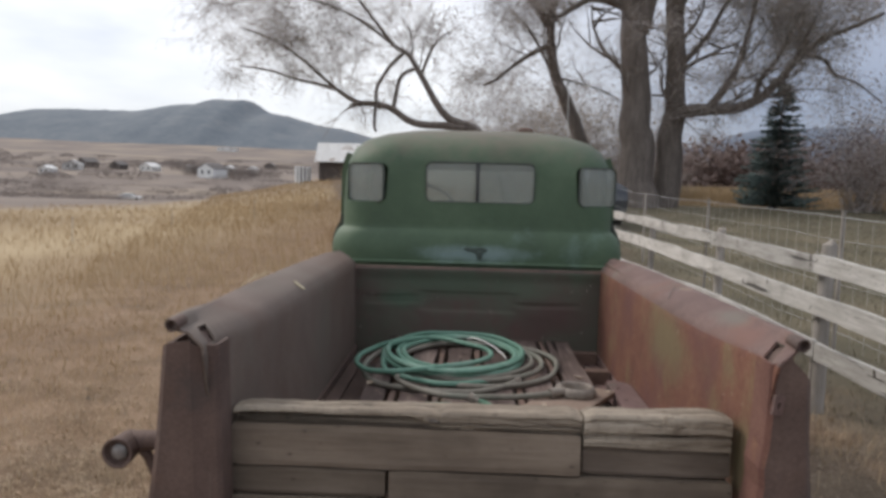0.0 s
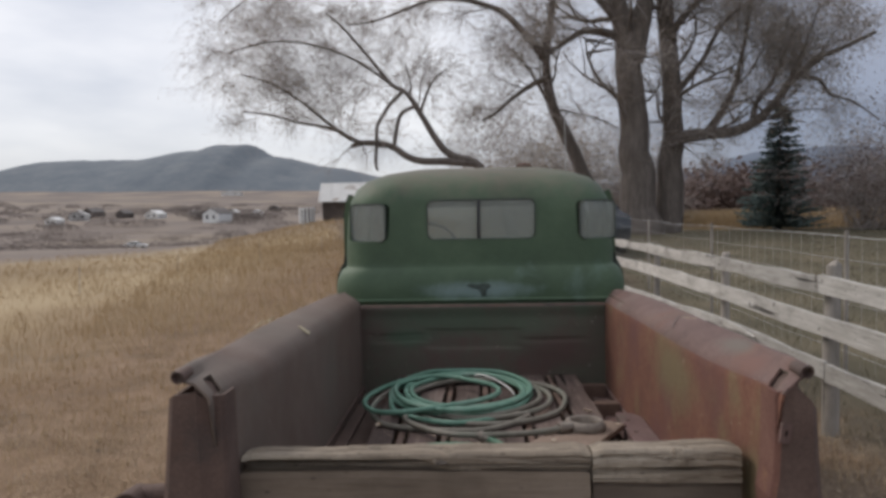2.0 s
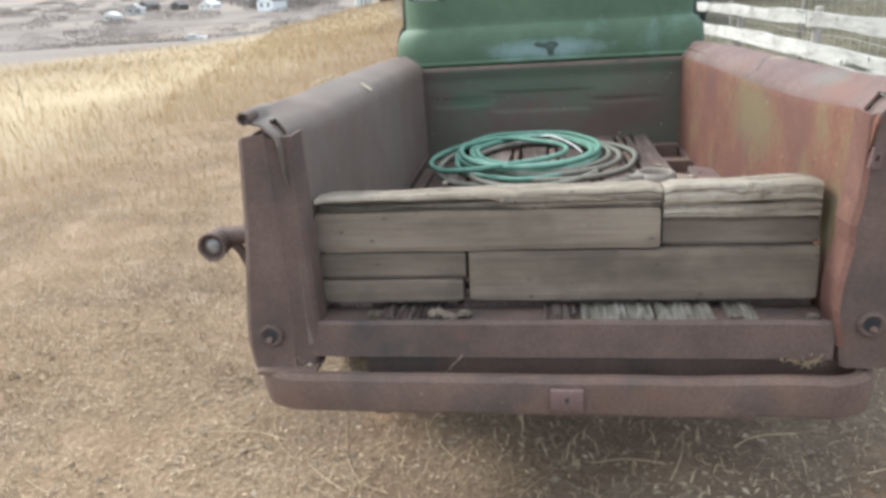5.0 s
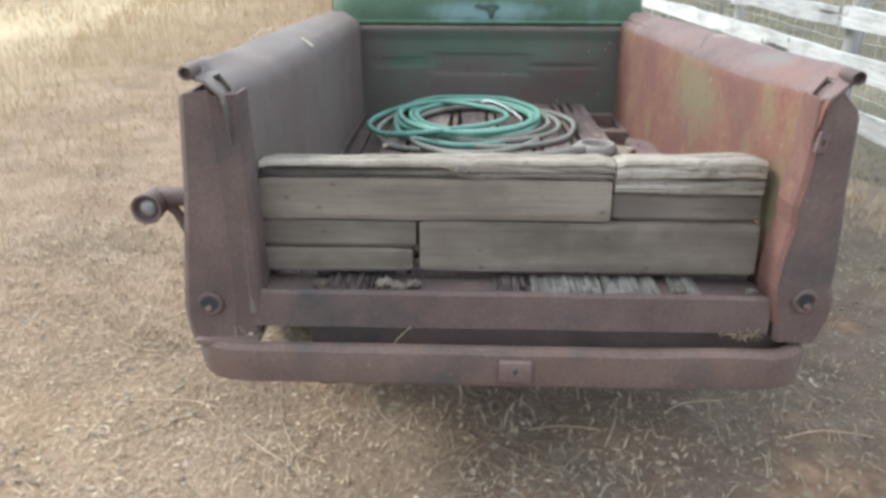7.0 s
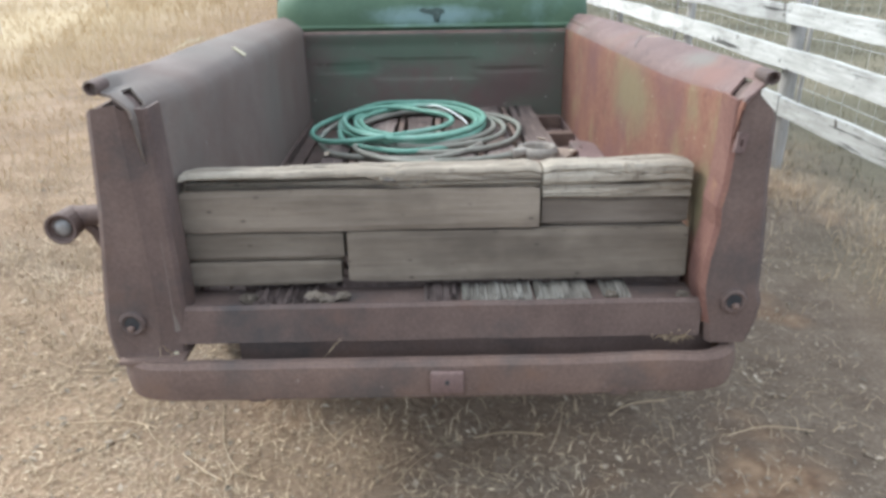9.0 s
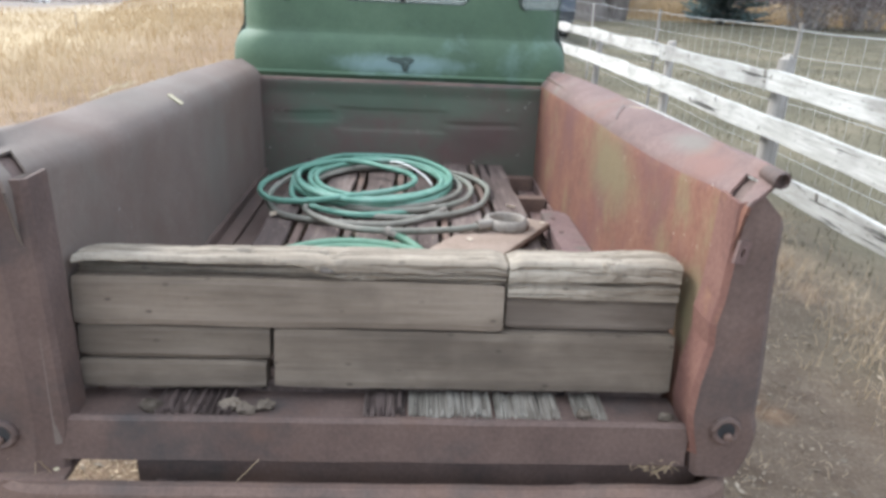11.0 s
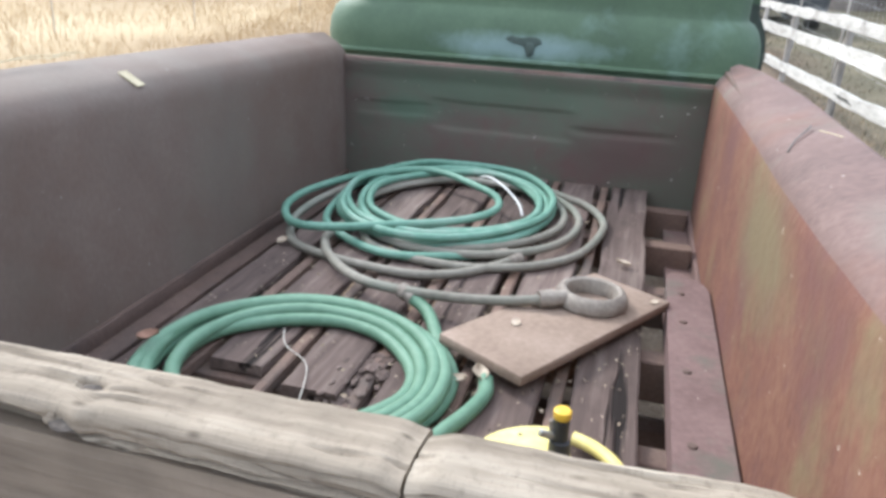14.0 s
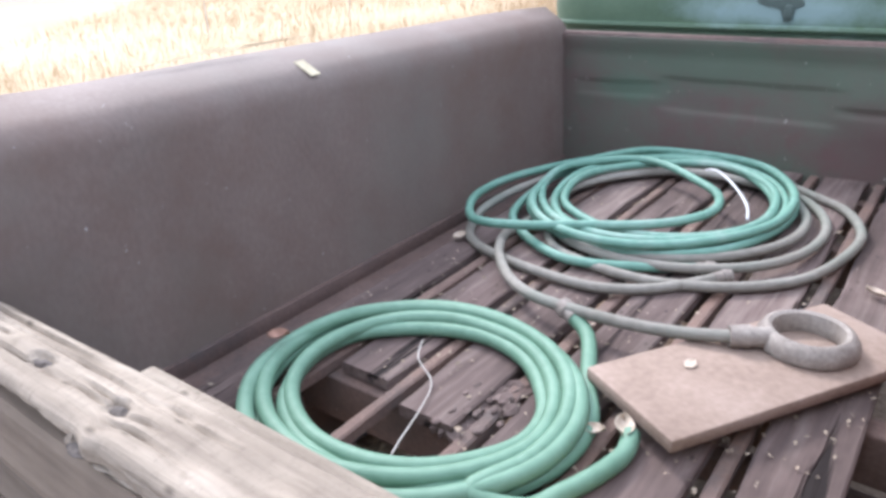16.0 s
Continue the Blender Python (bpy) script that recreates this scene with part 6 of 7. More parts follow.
def fence_board(y0, y1, zs, seed, w=0.15):
    bm = bmesh.new()
    rows = []
    n = 26
    for k in range(n + 1):
        t = k / n
        y = y0 + (y1 - y0) * t
        mid = float(np.interp(y, RAIL_Y, zs)) + 0.012 * noise.noise((y * 0.9, seed, 1))
        hw = w / 2 + 0.012 * noise.noise((y * 1.6, seed, 4))
        x = FX + 0.006 * noise.noise((y * 1.2, seed, 7))
        rows.append([(x - 0.014, y, mid - hw), (x + 0.014, y, mid - hw), (x + 0.014, y, mid + hw), (x - 0.014, y, mid + hw)])
    loft(bm, rows)
    bmesh.ops.recalc_face_normals(bm, faces=bm.faces)
    part("fence_board", bm, M_FENCE, fence, smooth=False)


def board_knots(zs, seed, count):
    """Dark knots and torn nail spots, slightly proud of the boards."""
    r = random.Random(seed)
    for _ in range(count):
        y = r.choice(post_y[4:9]) + r.gauss(0, 0.09) if r.random() < 0.7 else r.uniform(0.6, 9.0)
        z = float(np.interp(y, RAIL_Y, zs)) + r.uniform(-0.035, 0.04)
        bm = bmesh.new()
        bmesh.ops.create_icosphere(bm, subdivisions=1, radius=1.0, matrix=pose(FX - 0.0135, y, z, r.uniform(-35, 35), 0, 0) @ Matrix.Diagonal((0.0045, r.uniform(0.006, 0.015), r.uniform(0.012, 0.030), 1)))
        for v in bm.verts:
            v.co.y += 0.006 * noise.noise(v.co * 60)
        part("knot", bm, M_KNOT_PIT, fence, smooth=False)


RAIL_Y = (-7.0, -1.1, 2.4, 4.7, 6.8, 10.5, 15.0)
for lvl, (zs, w, joints) in enumerate((((0.95, 0.985, 1.009, 1.014, 1.011, 0.984, 0.95), 0.108, (-7.0, -3.0, -1.1, 2.80, 4.72, 9.0, 15.0)), ((0.68, 0.715, 0.760, 0.766, 0.758, 0.700, 0.62), 0.128, (-7.0, -5.0, -1.1, 0.9, 4.62, 9.0, 15.0)), ((0.46, 0.50, 0.480, 0.474, 0.400, 0.275, 0.16), 0.114, (-7.0, -3.0, -1.1, 2.72, 4.5, 7.1, 11.0, 15.0)))):
    for a, b in zip(joints, joints[1:]):
        fence_board(a + 0.005, b - 0.005, zs, lvl * 7.3 + a, w)
    board_knots(zs, 60 + lvl, (16, 7, 4)[lvl])

# a split lower board: its upper half ends in a long splinter that hangs clear of the next one
bm = bmesh.new()
rows = []
for k in range(13):
    t = k / 12
    y, h = 4.50 - 0.80 * t, 0.030 * (1 - t) ** 0.8 + 0.002
    z = 0.512 + 0.012 * t + 0.004 * noise.noise((y * 5, 1, 1))
    rows.append([(FX - 0.020 - 0.05 * t * t, y, z - h), (FX - 0.002 - 0.05 * t * t, y, z - h), (FX - 0.002 - 0.05 * t * t, y, z + h), (FX - 0.020 - 0.05 * t * t, y, z + h)])
loft(bm, rows)
bmesh.ops.recalc_face_normals(bm, faces=bm.faces)
part("splinter", bm, M_FENCE, fence, "long pale splinter of a split board", smooth=False)

wire_fence = thing("wire_fence", (3.0, 8, ground_z(3, 8)), "sagging woven wire fence on thin posts", "fence")
for y in (1.0, 4.2, 7.5, 10.8, 14.2, 18, 22):
    bm = bmesh.new()
    tube(bm, [(3.0, y, ground_z(3, y) - 0.2), (3.0, y, 1.30)], 0.017, 6)
    part("fence_post", bm, M_POST, wire_fence)
for z in (0.30, 0.50, 0.70, 0.89, 1.068, 1.252):
    bm = bmesh.new()
    tube(bm, [(3.0, -1 + 0.8 * k, z + ground_z(3, -1 + 0.8 * k) - 0.05 + 0.012 * math.sin(k * 1.9 + z * 5)) for k in range(30)], 0.0020 if z < 1.2 else 0.0038, 4)
    part("line_wire", bm, M_WIRE, wire_fence)
bm = bmesh.new()
for k in range(112):
    y = -1 + k * 0.207
    tube(bm, [(3.0, y, 0.2), (3.0, y, 1.252)], 0.0012, 3, False)
tagged(part("stay_wire", bm, M_WIRE, wire_fence), kind="stuff")


# ---------- trees ----------
class Tree:
    """Grows tapered limbs with wandering side shoots and collects leaf places."""

    def __init__(self, seed):
        self.rng, self.wood, self.fine, self.tips = random.Random(seed), bmesh.new(), bmesh.new(), []

    def limb(self, pts, r0, r1, sides=9, kids=6, child_len=2.5, depth=1, from_t=0.25):
        P = curve_points(pts, 5)
        n = len(P)
        R = [r0 + (r1 - r0) * (i / (n - 1)) ** 0.8 for i in range(n)]
        rr = self.rng
        P = [p + Vector([noise.noise((p.x * 0.9 + k * 5, p.y, p.z * 0.9)) * 0.25 * R[i] for k in range(3)]) for i, p in enumerate(P)]
        tube(self.wood, P, R, sides)
        for k in range(kids):
            t = from_t + (1 - from_t) * (k + rr.random()) / kids
            i = min(n - 2, int(t * (n - 1)))
            d = (P[i + 1] - P[i]).normalized()
            side = Vector((rr.uniform(-1, 1), rr.uniform(-1, 1), rr.uniform(-0.3, 0.8)))
            self.shoot(P[i], (d * 0.6 + side).normalized(), child_len * rr.uniform(0.7, 1.6) * (1.2 - 0.4 * t), R[i] * 0.30, depth)

    def shoot(self, p, d, length, r, depth):
        rr = self.rng
        r = max(0.005, min(r, 0.028 * length))
        n = max(4, int(length / 0.35))
        pts, q = [p], p
        for i in range(n):
            d = (d + Vector((rr.uniform(-0.28, 0.28), rr.uniform(-0.28, 0.28), rr.uniform(-0.2, 0.26) - (0.10 if depth <= 0 else 0)))).normalized()
            q = q + d * length / n
            pts.append(q)
        tube(self.wood if r > 0.03 else self.fine, pts, [r + (0.0035 - r) * i / n for i in range(n + 1)], 6 if r > 0.03 else 3, False)
        if depth > 0:
            for k in range(4):
                i = rr.randrange(max(1, n // 3), n)
                dd = (pts[i] - pts[i - 1]).normalized()
                self.shoot(pts[i], (dd * 0.6 + Vector((rr.uniform(-1, 1), rr.uniform(-1, 1), rr.uniform(-0.5, 0.7)))).normalized(), length * rr.uniform(0.4, 0.75), r * 0.5, depth - 1)
        else:
            self.tips += pts[1:]
            for p0 in pts[1:]:
                for k in range(2):
                    w = (d * 0.7 + Vector((rr.uniform(-1, 1), rr.uniform(-1, 1), rr.uniform(-0.9, 0.7)))).normalized() * rr.uniform(0.35, 1.0)
                    mid, e = p0 + w * 0.5 + Vector((0, 0, 0.07)), p0 + w - Vector((0, 0, rr.uniform(0.0, 0.25)))
                    tube(self.fine, [p0, mid, e], [0.0038, 0.0032, 0.0018], 3, False)
                    self.tips += [mid, e]

    def done(self, label, leaves, size, leaf_mat, at, material=None, category="tree", name="tree"):
        t = thing(name, at, label, category)
        part("trunk", self.wood, material or M_BARK, t)
        tagged(part("fine_branching", self.fine, M_TWIG, t, smooth=False), "bare fine grey twigs", kind="stuff")
        V, F = [], []
        if self.tips:
            for i in range(leaves):
                p = self.rng.choice(self.tips)
                leaf_quad(V, F, p + Vector([self.rng.gauss(0, 0.32) for _ in range(3)]), size * self.rng.uniform(0.6, 1.3), self.rng, 1.0)
            me = bpy.data.meshes.new("crown")
            me.from_pydata([tuple(v) for v in V], [], F)
            me.materials.append(leaf_mat)
            tagged(adopt(new("crown", me), t), "sparse dry autumn leaves", kind="stuff")
        return t


# thick twin trunks behind the fence
T = Tree(21)
T.limb([(6.9, 28, 0.2), (6.78, 28, 1.3), (6.67, 28, 3.2), (6.6, 28, 4.6), (6.38, 28, 7.4), (6.2, 28, 8.9), (5.8, 28, 10.1), (5.2, 28.3, 13), (4.6, 28.5, 16)], 0.88, 0.26, 14, 14, 3.2, 2, 0.40)
T.limb([(6.5, 28, 7.6), (6.93, 28, 9.4), (7.09, 28, 10.1), (7.2, 27.8, 13), (7.0, 27.6, 16)], 0.52, 0.20, 10, 9, 2.8, 2, 0.3)
T.limb([(6.2, 28, 8.3), (5.4, 28, 8.7), (4.57, 28, 8.8), (4.0, 28, 8.5), (3.3, 28, 8.1), (2.4, 27.8, 8.2)], 0.22, 0.05, 8, 8, 2.0, 2, 0.3)
T.limb([(6.5, 27.8, 4.4), (5.9, 27.4, 5.6), (5.4, 27.2, 6.6)], 0.07, 0.02, 6, 8, 1.2, 1, 0.2)
T.limb([(6.4, 28.1, 8.6), (5.0, 27.5, 10.0), (3.6, 27, 11.2), (1.6, 26.5, 12.0)], 0.20, 0.05, 8, 9, 2.4, 2, 0.2)
T.done("huge old cottonwood with thick furrowed trunk, nearly bare", 26000, 0.034, M_LEAF, (6.9, 28, ground_z(6.9, 28)))
T = Tree(22)
T.limb([(8.0, 28.6, 0.2), (8.1, 28.6, 0.9), (8.21, 28.6, 3.0), (8.27, 28.6, 4.0), (8.33, 28.6, 4.9), (8.2, 28.6, 7.5), (8.0, 28.6, 10.2), (8.2, 28.4, 13)], 0.66, 0.28, 12, 10, 2.8, 2, 0.45)
T.limb([(8.15, 28.6, 3.5), (8.35, 28.35, 4.15), (8.8, 28.2, 4.42), (9.53, 28.2, 4.51), (10.62, 28.2, 4.56), (11.58, 28.2, 4.96), (12.38, 28.2, 5.77), (13.04, 28.2, 6.58), (13.97, 28.2, 7.4), (14.89, 28.2, 7.8), (16.2, 28, 8.4)], 0.36, 0.07, 9, 15, 2.1, 2, 0.2)
T.limb([(13.2, 28, 6.74), (14.02, 28, 6.53), (14.43, 28, 5.98), (15.1, 28, 5.76), (15.5, 28, 5.55), (16.4, 28, 4.9)], 0.10, 0.025, 7, 7, 1.2, 1, 0.2)
T.limb([(9.49, 28.1, 4.5), (10.16, 28.1, 5.38), (10.56, 28.1, 6.2), (10.84, 28, 7.3), (11.09, 27.9, 8.7), (11.2, 27.8, 10)], 0.20, 0.05, 7, 12, 1.9, 2, 0.15)
T.limb([(11.41, 28.1, 4.97), (11.53, 28, 5.77), (12.06, 27.9, 6.45), (12.45, 27.8, 7.4), (12.92, 27.7, 8.6)], 0.14, 0.04, 7, 10, 1.7, 2, 0.2)
T.limb([(8.15, 28.3, 8.4), (8.42, 28.3, 9.05), (9.5, 28.2, 10.1), (10.8, 28, 11)], 0.24, 0.06, 7, 9, 2.2, 2, 0.2)
T.limb([(8.3, 28.4, 6.2), (9.3, 28, 7.4), (10.2, 27.8, 9.0), (12.0, 27.6, 10.2)], 0.16, 0.04, 7, 11, 2.0, 2, 0.2)
T.limb([(12.4, 28, 5.8), (13.2, 27.8, 7.6), (13.8, 27.6, 9.4)], 0.10, 0.03, 6, 9, 1.8, 2, 0.2)
T.done("forked cottonwood with a long low limb and scattered leaves", 62000, 0.044, M_LEAF, (8.0, 28.6, ground_z(8.0, 28.6)))
# slender leaning tree and the low spreading one beside it
T = Tree(23)
T.limb([(5.5, 31, 0.3), (5.3, 31, 2.0), (4.89, 31, 3.2), (4.13, 31, 5.0), (3.67, 31, 6.0), (3.36, 31, 7.3), (3.36, 31, 8.8), (3.54, 31, 10), (3.8, 31, 13)], 0.42, 0.12, 10, 10, 2.6, 2, 0.45)
T.limb([(3.31, 30.6, 8.2), (2.79, 30.5, 8.85), (2.21, 30.5, 9.5), (1.41, 30.5, 10.3), (0.51, 30.5, 10.7), (-0.7, 30.4, 10.95), (-1.89, 30.3, 10.9), (-2.83, 30.2, 10.55), (-4.3, 30, 10.0), (-5.6, 29.8, 9.8)], 0.21, 0.03, 8, 15, 1.8, 2, 0.35)
T.limb([(0.2, 30.4, 10.75), (-2.2, 29.6, 12.0), (-4.8, 29, 12.3), (-7.2, 28.6, 11.8), (-9.4, 28.2, 10.6), (-10.6, 28, 9.6)], 0.09, 0.02, 7, 22, 2.2, 2, 0.3)
T.limb([(3.4, 30.9, 7.5), (2.7, 30.7, 7.17), (1.81, 30.7, 6.6), (1.02, 30.7, 5.95), (0.4, 30.6, 5.6)], 0.16, 0.04, 7, 9, 1.7, 2, 0.25)
T.limb([(3.4, 31, 6.4), (2.4, 30.7, 8.0), (1.5, 30.5, 8.9)], 0.10, 0.03, 6, 8, 1.6, 2, 0.2)
T.done("slender leaning cottonwood with sparse pale leaves", 26000, 0.032, M_LEAF, (5.5, 31, ground_z(5.5, 31)))
T = Tree(24)
T.limb([(1.5, 26, 0.2), (1.0, 26, 1.8), (0.4, 26, 2.9), (-0.05, 26, 3.42), (-0.99, 26, 3.78), (-1.56, 26, 4.42), (-2.08, 26, 5.34), (-2.58, 26, 6.11), (-3.21, 26, 6.52), (-3.85, 25.9, 7.33), (-4.89, 25.8, 8.55), (-5.6, 25.7, 9.2)], 0.24, 0.03, 9, 12, 2.0, 2, 0.55)
T.limb([(0.0, 26, 3.40), (-1.0, 26, 3.47), (-1.92, 26, 3.48), (-2.61, 26, 3.69), (-3.2, 26, 4.09), (-3.77, 26, 4.23), (-4.35, 26, 4.24), (-4.78, 26, 4.11)], 0.17, 0.10, 9, 5, 1.0, 1, 0.55)
T.limb([(-4.3, 25.9, 4.22), (-4.77, 25.7, 4.39), (-5.29, 25.7, 4.72), (-5.93, 25.7, 4.91), (-6.75, 25.6, 5.05), (-7.76, 25.5, 5.35), (-8.9, 25.4, 5.5)], 0.10, 0.025, 7, 13, 1.5, 2, 0.15)
T.limb([(-4.4, 25.8, 4.22), (-5.1, 25.6, 4.62), (-5.97, 25.6, 5.31), (-6.73, 25.5, 5.91), (-7.71, 25.4, 6.53), (-8.9, 25.3, 6.9)], 0.09, 0.025, 7, 14, 1.7, 2, 0.15)
T.limb([(-2.75, 25.95, 6.2), (-3.2, 25.9, 5.75), (-3.5, 25.9, 5.3), (-3.75, 25.9, 4.86), (-3.78, 25.9, 4.25)], 0.075, 0.07, 6, 4, 0.8, 1)
T.limb([(-2.25, 26, 5.6), (-2.6, 26, 5.5), (-2.88, 26, 5.25), (-3.02, 26, 4.72), (-3.13, 26, 4.05)], 0.07, 0.08, 6, 2, 0.6, 1)
T.limb([(-2.08, 26, 5.35), (-1.76, 26, 6.2), (-1.43, 26, 6.72), (-1.01, 26, 7.0)], 0.075, 0.02, 6, 8, 1.1, 1)
T.limb([(-2.5, 26, 6.0), (-2.42, 26, 6.5), (-2.6, 26, 7.2)], 0.05, 0.02, 6, 6, 1.1, 1)
T.limb([(-3.78, 25.9, 4.2), (-3.84, 25.9, 3.52), (-3.77, 25.9, 3.17)], 0.08, 0.05, 6, 1, 0.4, 0)
T.limb([(-3.2, 25.9, 6.5), (-4.6, 25.4, 7.4), (-6.2, 25, 7.9), (-7.6, 24.6, 7.9), (-9.0, 24.4, 7.5)], 0.06, 0.02, 7, 14, 1.8, 2, 0.1)
T.done("low spreading bare tree with arched limbs and fine twigs", 26000, 0.028, M_LEAF, (1.5, 26, ground_z(1.5, 26)))

# spruce
spruce = thing("spruce_tree", (13.2, 30, ground_z(13.2, 30)), "dark blue-green young spruce with drooping boughs", "tree")
bm = bmesh.new()
tube(bm, [(13.2, 30, 0.2), (13.25, 30, 3), (13.38, 30, 6.05)], [0.13, 0.08, 0.01], 8)
part("trunk", bm, M_BARK, spruce)
V, F = [], []
rs = random.Random(5)
for b in range(500):
    u = rs.random() ** 1.25
    z = 0.72 + 5.20 * (int(u * 17) + 0.80 * rs.random()) / 17
    a = rs.uniform(0, 6.283)
    L = (1.86 * (1 - (z - 0.5) / 5.65) ** 0.82 + 0.06) * rs.uniform(0.55, 1.10)
    d, s = Vector((math.cos(a), math.sin(a), 0)), Vector((-math.sin(a), math.cos(a), 0))
    m = max(3, int(L / 0.085))
    droop = rs.uniform(0.16, 0.34)
    for j in range(m):
        t = (j + 0.6) / m
        p = Vector((13.18 + 0.03 * z, 30, z)) + d * L * t + Vector((0, 0, -droop * L * t + 0.24 * L * t * t))
        w = (0.08 + 0.17 * L ** 0.5) * (1 - 0.85 * t) * (0.5 + t)
        for sgn in (-1, 1):
            i = len(V)
            q = p + s * sgn * w * rs.uniform(0.6, 1.3) + d * rs.uniform(0.06, 0.15) + Vector((0, 0, rs.uniform(-0.11, 0.01)))
            V += [p - d * 0.03, p + d * 0.055, q + d * 0.02, q - d * 0.035 + Vector((0, 0, -0.03))]
            F += [(i, i + 1, i + 2), (i, i + 2, i + 3)]
me = bpy.data.meshes.new("foliage")
me.from_pydata([tuple(v) for v in V], [], F)
me.materials.append(M_SPRUCE)
tagged(adopt(new("foliage", me), spruce), kind="stuff")


def shrub(x, y, h, w, seed, material, label, n=34, leaves=2500, size=0.05):
    T = Tree(seed)
    g = ground_z(x, y)
    for k in range(n):
        a = T.rng.uniform(0, 6.283)
        d = Vector((math.cos(a) * w / h, math.sin(a) * w / h, 1.0)).normalized()
        T.shoot(Vector((x + T.rng.uniform(-0.25, 0.25) * w, y + T.rng.uniform(-0.25, 0.25) * w, g - 0.05)), d, h * T.rng.uniform(0.7, 1.1), 0.03, 1)
    return T.done(label, leaves, size, material, (x, y, g), material, "bush", "bush")


shrub(16.6, 29, 3.9, 2.6, 31, M_BUSH, "reddish-brown leafless bush beyond the pasture", 50, 9000, 0.06)
shrub(19.5, 30, 4.2, 2.6, 32, M_BUSH, "tall reddish-brown thicket beyond the pasture", 46, 8000, 0.06)
shrub(10.2, 36, 2.2, 1.6, 33, M_BUSH, "thin pinkish-brown saplings behind the spruce", 16, 900, 0.05)
shrub(9.3, 38, 3.6, 2.2, 34, M_BUSH, "pale brown thicket behind the cottonwoods", 30, 3500, 0.06)
shrub(1.4, 44, 8.8, 3.2, 51, M_LEAF, "tall tan thicket of bare saplings behind the trees", 34, 6000, 0.06)
shrub(5.4, 45, 8.6, 3.0, 52, M_LEAF, "tall tan thicket of bare saplings behind the trees", 34, 6000, 0.06)
shrub(10.6, 46, 6.6, 3.2, 53, M_BUSH, "pinkish-brown thicket of saplings beyond the meadow", 34, 6000, 0.06)
shrub(3.2, 40, 4.6, 3.2, 35, M_LEAF, "tan leafy thicket behind the trees", 36, 5000, 0.08)
shrub(5.6, 37, 5.4, 2.4, 36, M_LEAF, "tan leafy thicket beside the cottonwoods", 30, 4200, 0.08)


# ---------- barn, houses, vehicles, scrub in the valley ----------
def house(name, x, y, w, d, h, roof_h, wall_m, roof_m, label, turn=0.0, windows=2, category="house"):
    g = ground_z(x, y)
    t = thing(name, (x, y, g), label, category)
    m = pose(x, y, g, 0, 0, turn)
    bm = bmesh.new()
    loft(bm, [[m @ Vector(p) for p in ((-w / 2, yy, -1.5), (w / 2, yy, -1.5), (w / 2, yy, h), (0, yy, h + roof_h), (-w / 2, yy, h))] for yy in (-d / 2, d / 2)])
    bmesh.ops.recalc_face_normals(bm, faces=bm.faces)
    part("wall", bm, wall_m, t, smooth=False)
    bm = bmesh.new()
    e = 0.3
    s = roof_h / (w / 2)
    loft(bm, [[m @ Vector(p) for p in ((-w / 2 - e, yy, h - e * s + 0.05), (0, yy, h + roof_h + 0.05), (w / 2 + e, yy, h - e * s + 0.05), (w / 2 + e, yy, h - e * s + 0.2), (0, yy, h + roof_h + 0.2), (-w / 2 - e, yy, h - e * s + 0.2))] for yy in (-d / 2 - e, d / 2 + e)])
    bmesh.ops.recalc_face_normals(bm, faces=bm.faces)
    part("roof", bm, roof_m, t, smooth=False)
    for k in range(windows):
        bm = bmesh.new()
        cx = (k - (windows - 1) / 2) * w * 0.42
        block(bm, cx - 0.5, cx + 0.5, -d / 2 - 0.06, -d / 2 + 0.02, h * 0.4, h * 0.85, 0, m)
        part("window", bm, M_PANE, t, smooth=False)
    return t


# big shed with a pale sheet roof
barn = thing("barn", (-7.4, 46, ground_z(-7.4, 46)), "dark board shed with rust-stained white sheet roof", "barn")
bm = bmesh.new()
block(bm, -10.1, -4.2, 44.9, 50, 0.0, 2.35, 0.02)
part("wall", bm, M_GREYWALL, barn, smooth=False)
bm = bmesh.new()
loft(bm, [[(x, 44.5, 2.28), (x, 45.6, 3.50), (x, 50.4, 2.3), (x, 50.4, 2.36), (x, 45.6, 3.57), (x, 44.5, 2.34)] for x in (-10.3, -4.0)])
bmesh.ops.recalc_face_normals(bm, faces=bm.faces)
roof = part("roof", bm, M_SHEET, barn, smooth=False)
for k in range(10):
    bm = bmesh.new()
    x = -10.2 + k * 0.68
    tube(bm, [(x, 44.48, 2.35), (x, 45.6, 3.58)], 0.012, 4)
    part("roof_rib", bm, M_SHEET, roof)
# upright striped tank beside the shed
bm = bmesh.new()
gz = ground_z(-10.6, 44.2)
rows = []
for k in range(41):
    a = 2 * math.pi * k / 40
    rr_ = 0.44 + (0.03 if k % 2 else 0.0)
    rows.append([(-10.98 + rr_ * math.cos(a), 44.2 + rr_ * math.sin(a), z) for z in (gz - 0.1, gz + 1.05)] + [(-10.98, 44.2, gz + 1.1)])
loft(bm, rows, False, False)
tank = thing("ribbed_tank", (-10.98, 44.2, gz), "round tank with white upright staves beside the shed", "tank")
part("drum", bm, M_GREYWALL, tank, smooth=False)
for k in range(12):
    bm = bmesh.new()
    a = 2 * math.pi * (k + 0.5) / 12
    block(bm, -0.075, 0.075, -0.03, 0.03, gz - 0.05, gz + 1.12, 0.008, pose(-10.98 + 0.485 * math.cos(a), 44.2 + 0.485 * math.sin(a), 0, 0, 0, math.degrees(a) + 90))
    part("stave", bm, M_WHITE, tank, smooth=False)

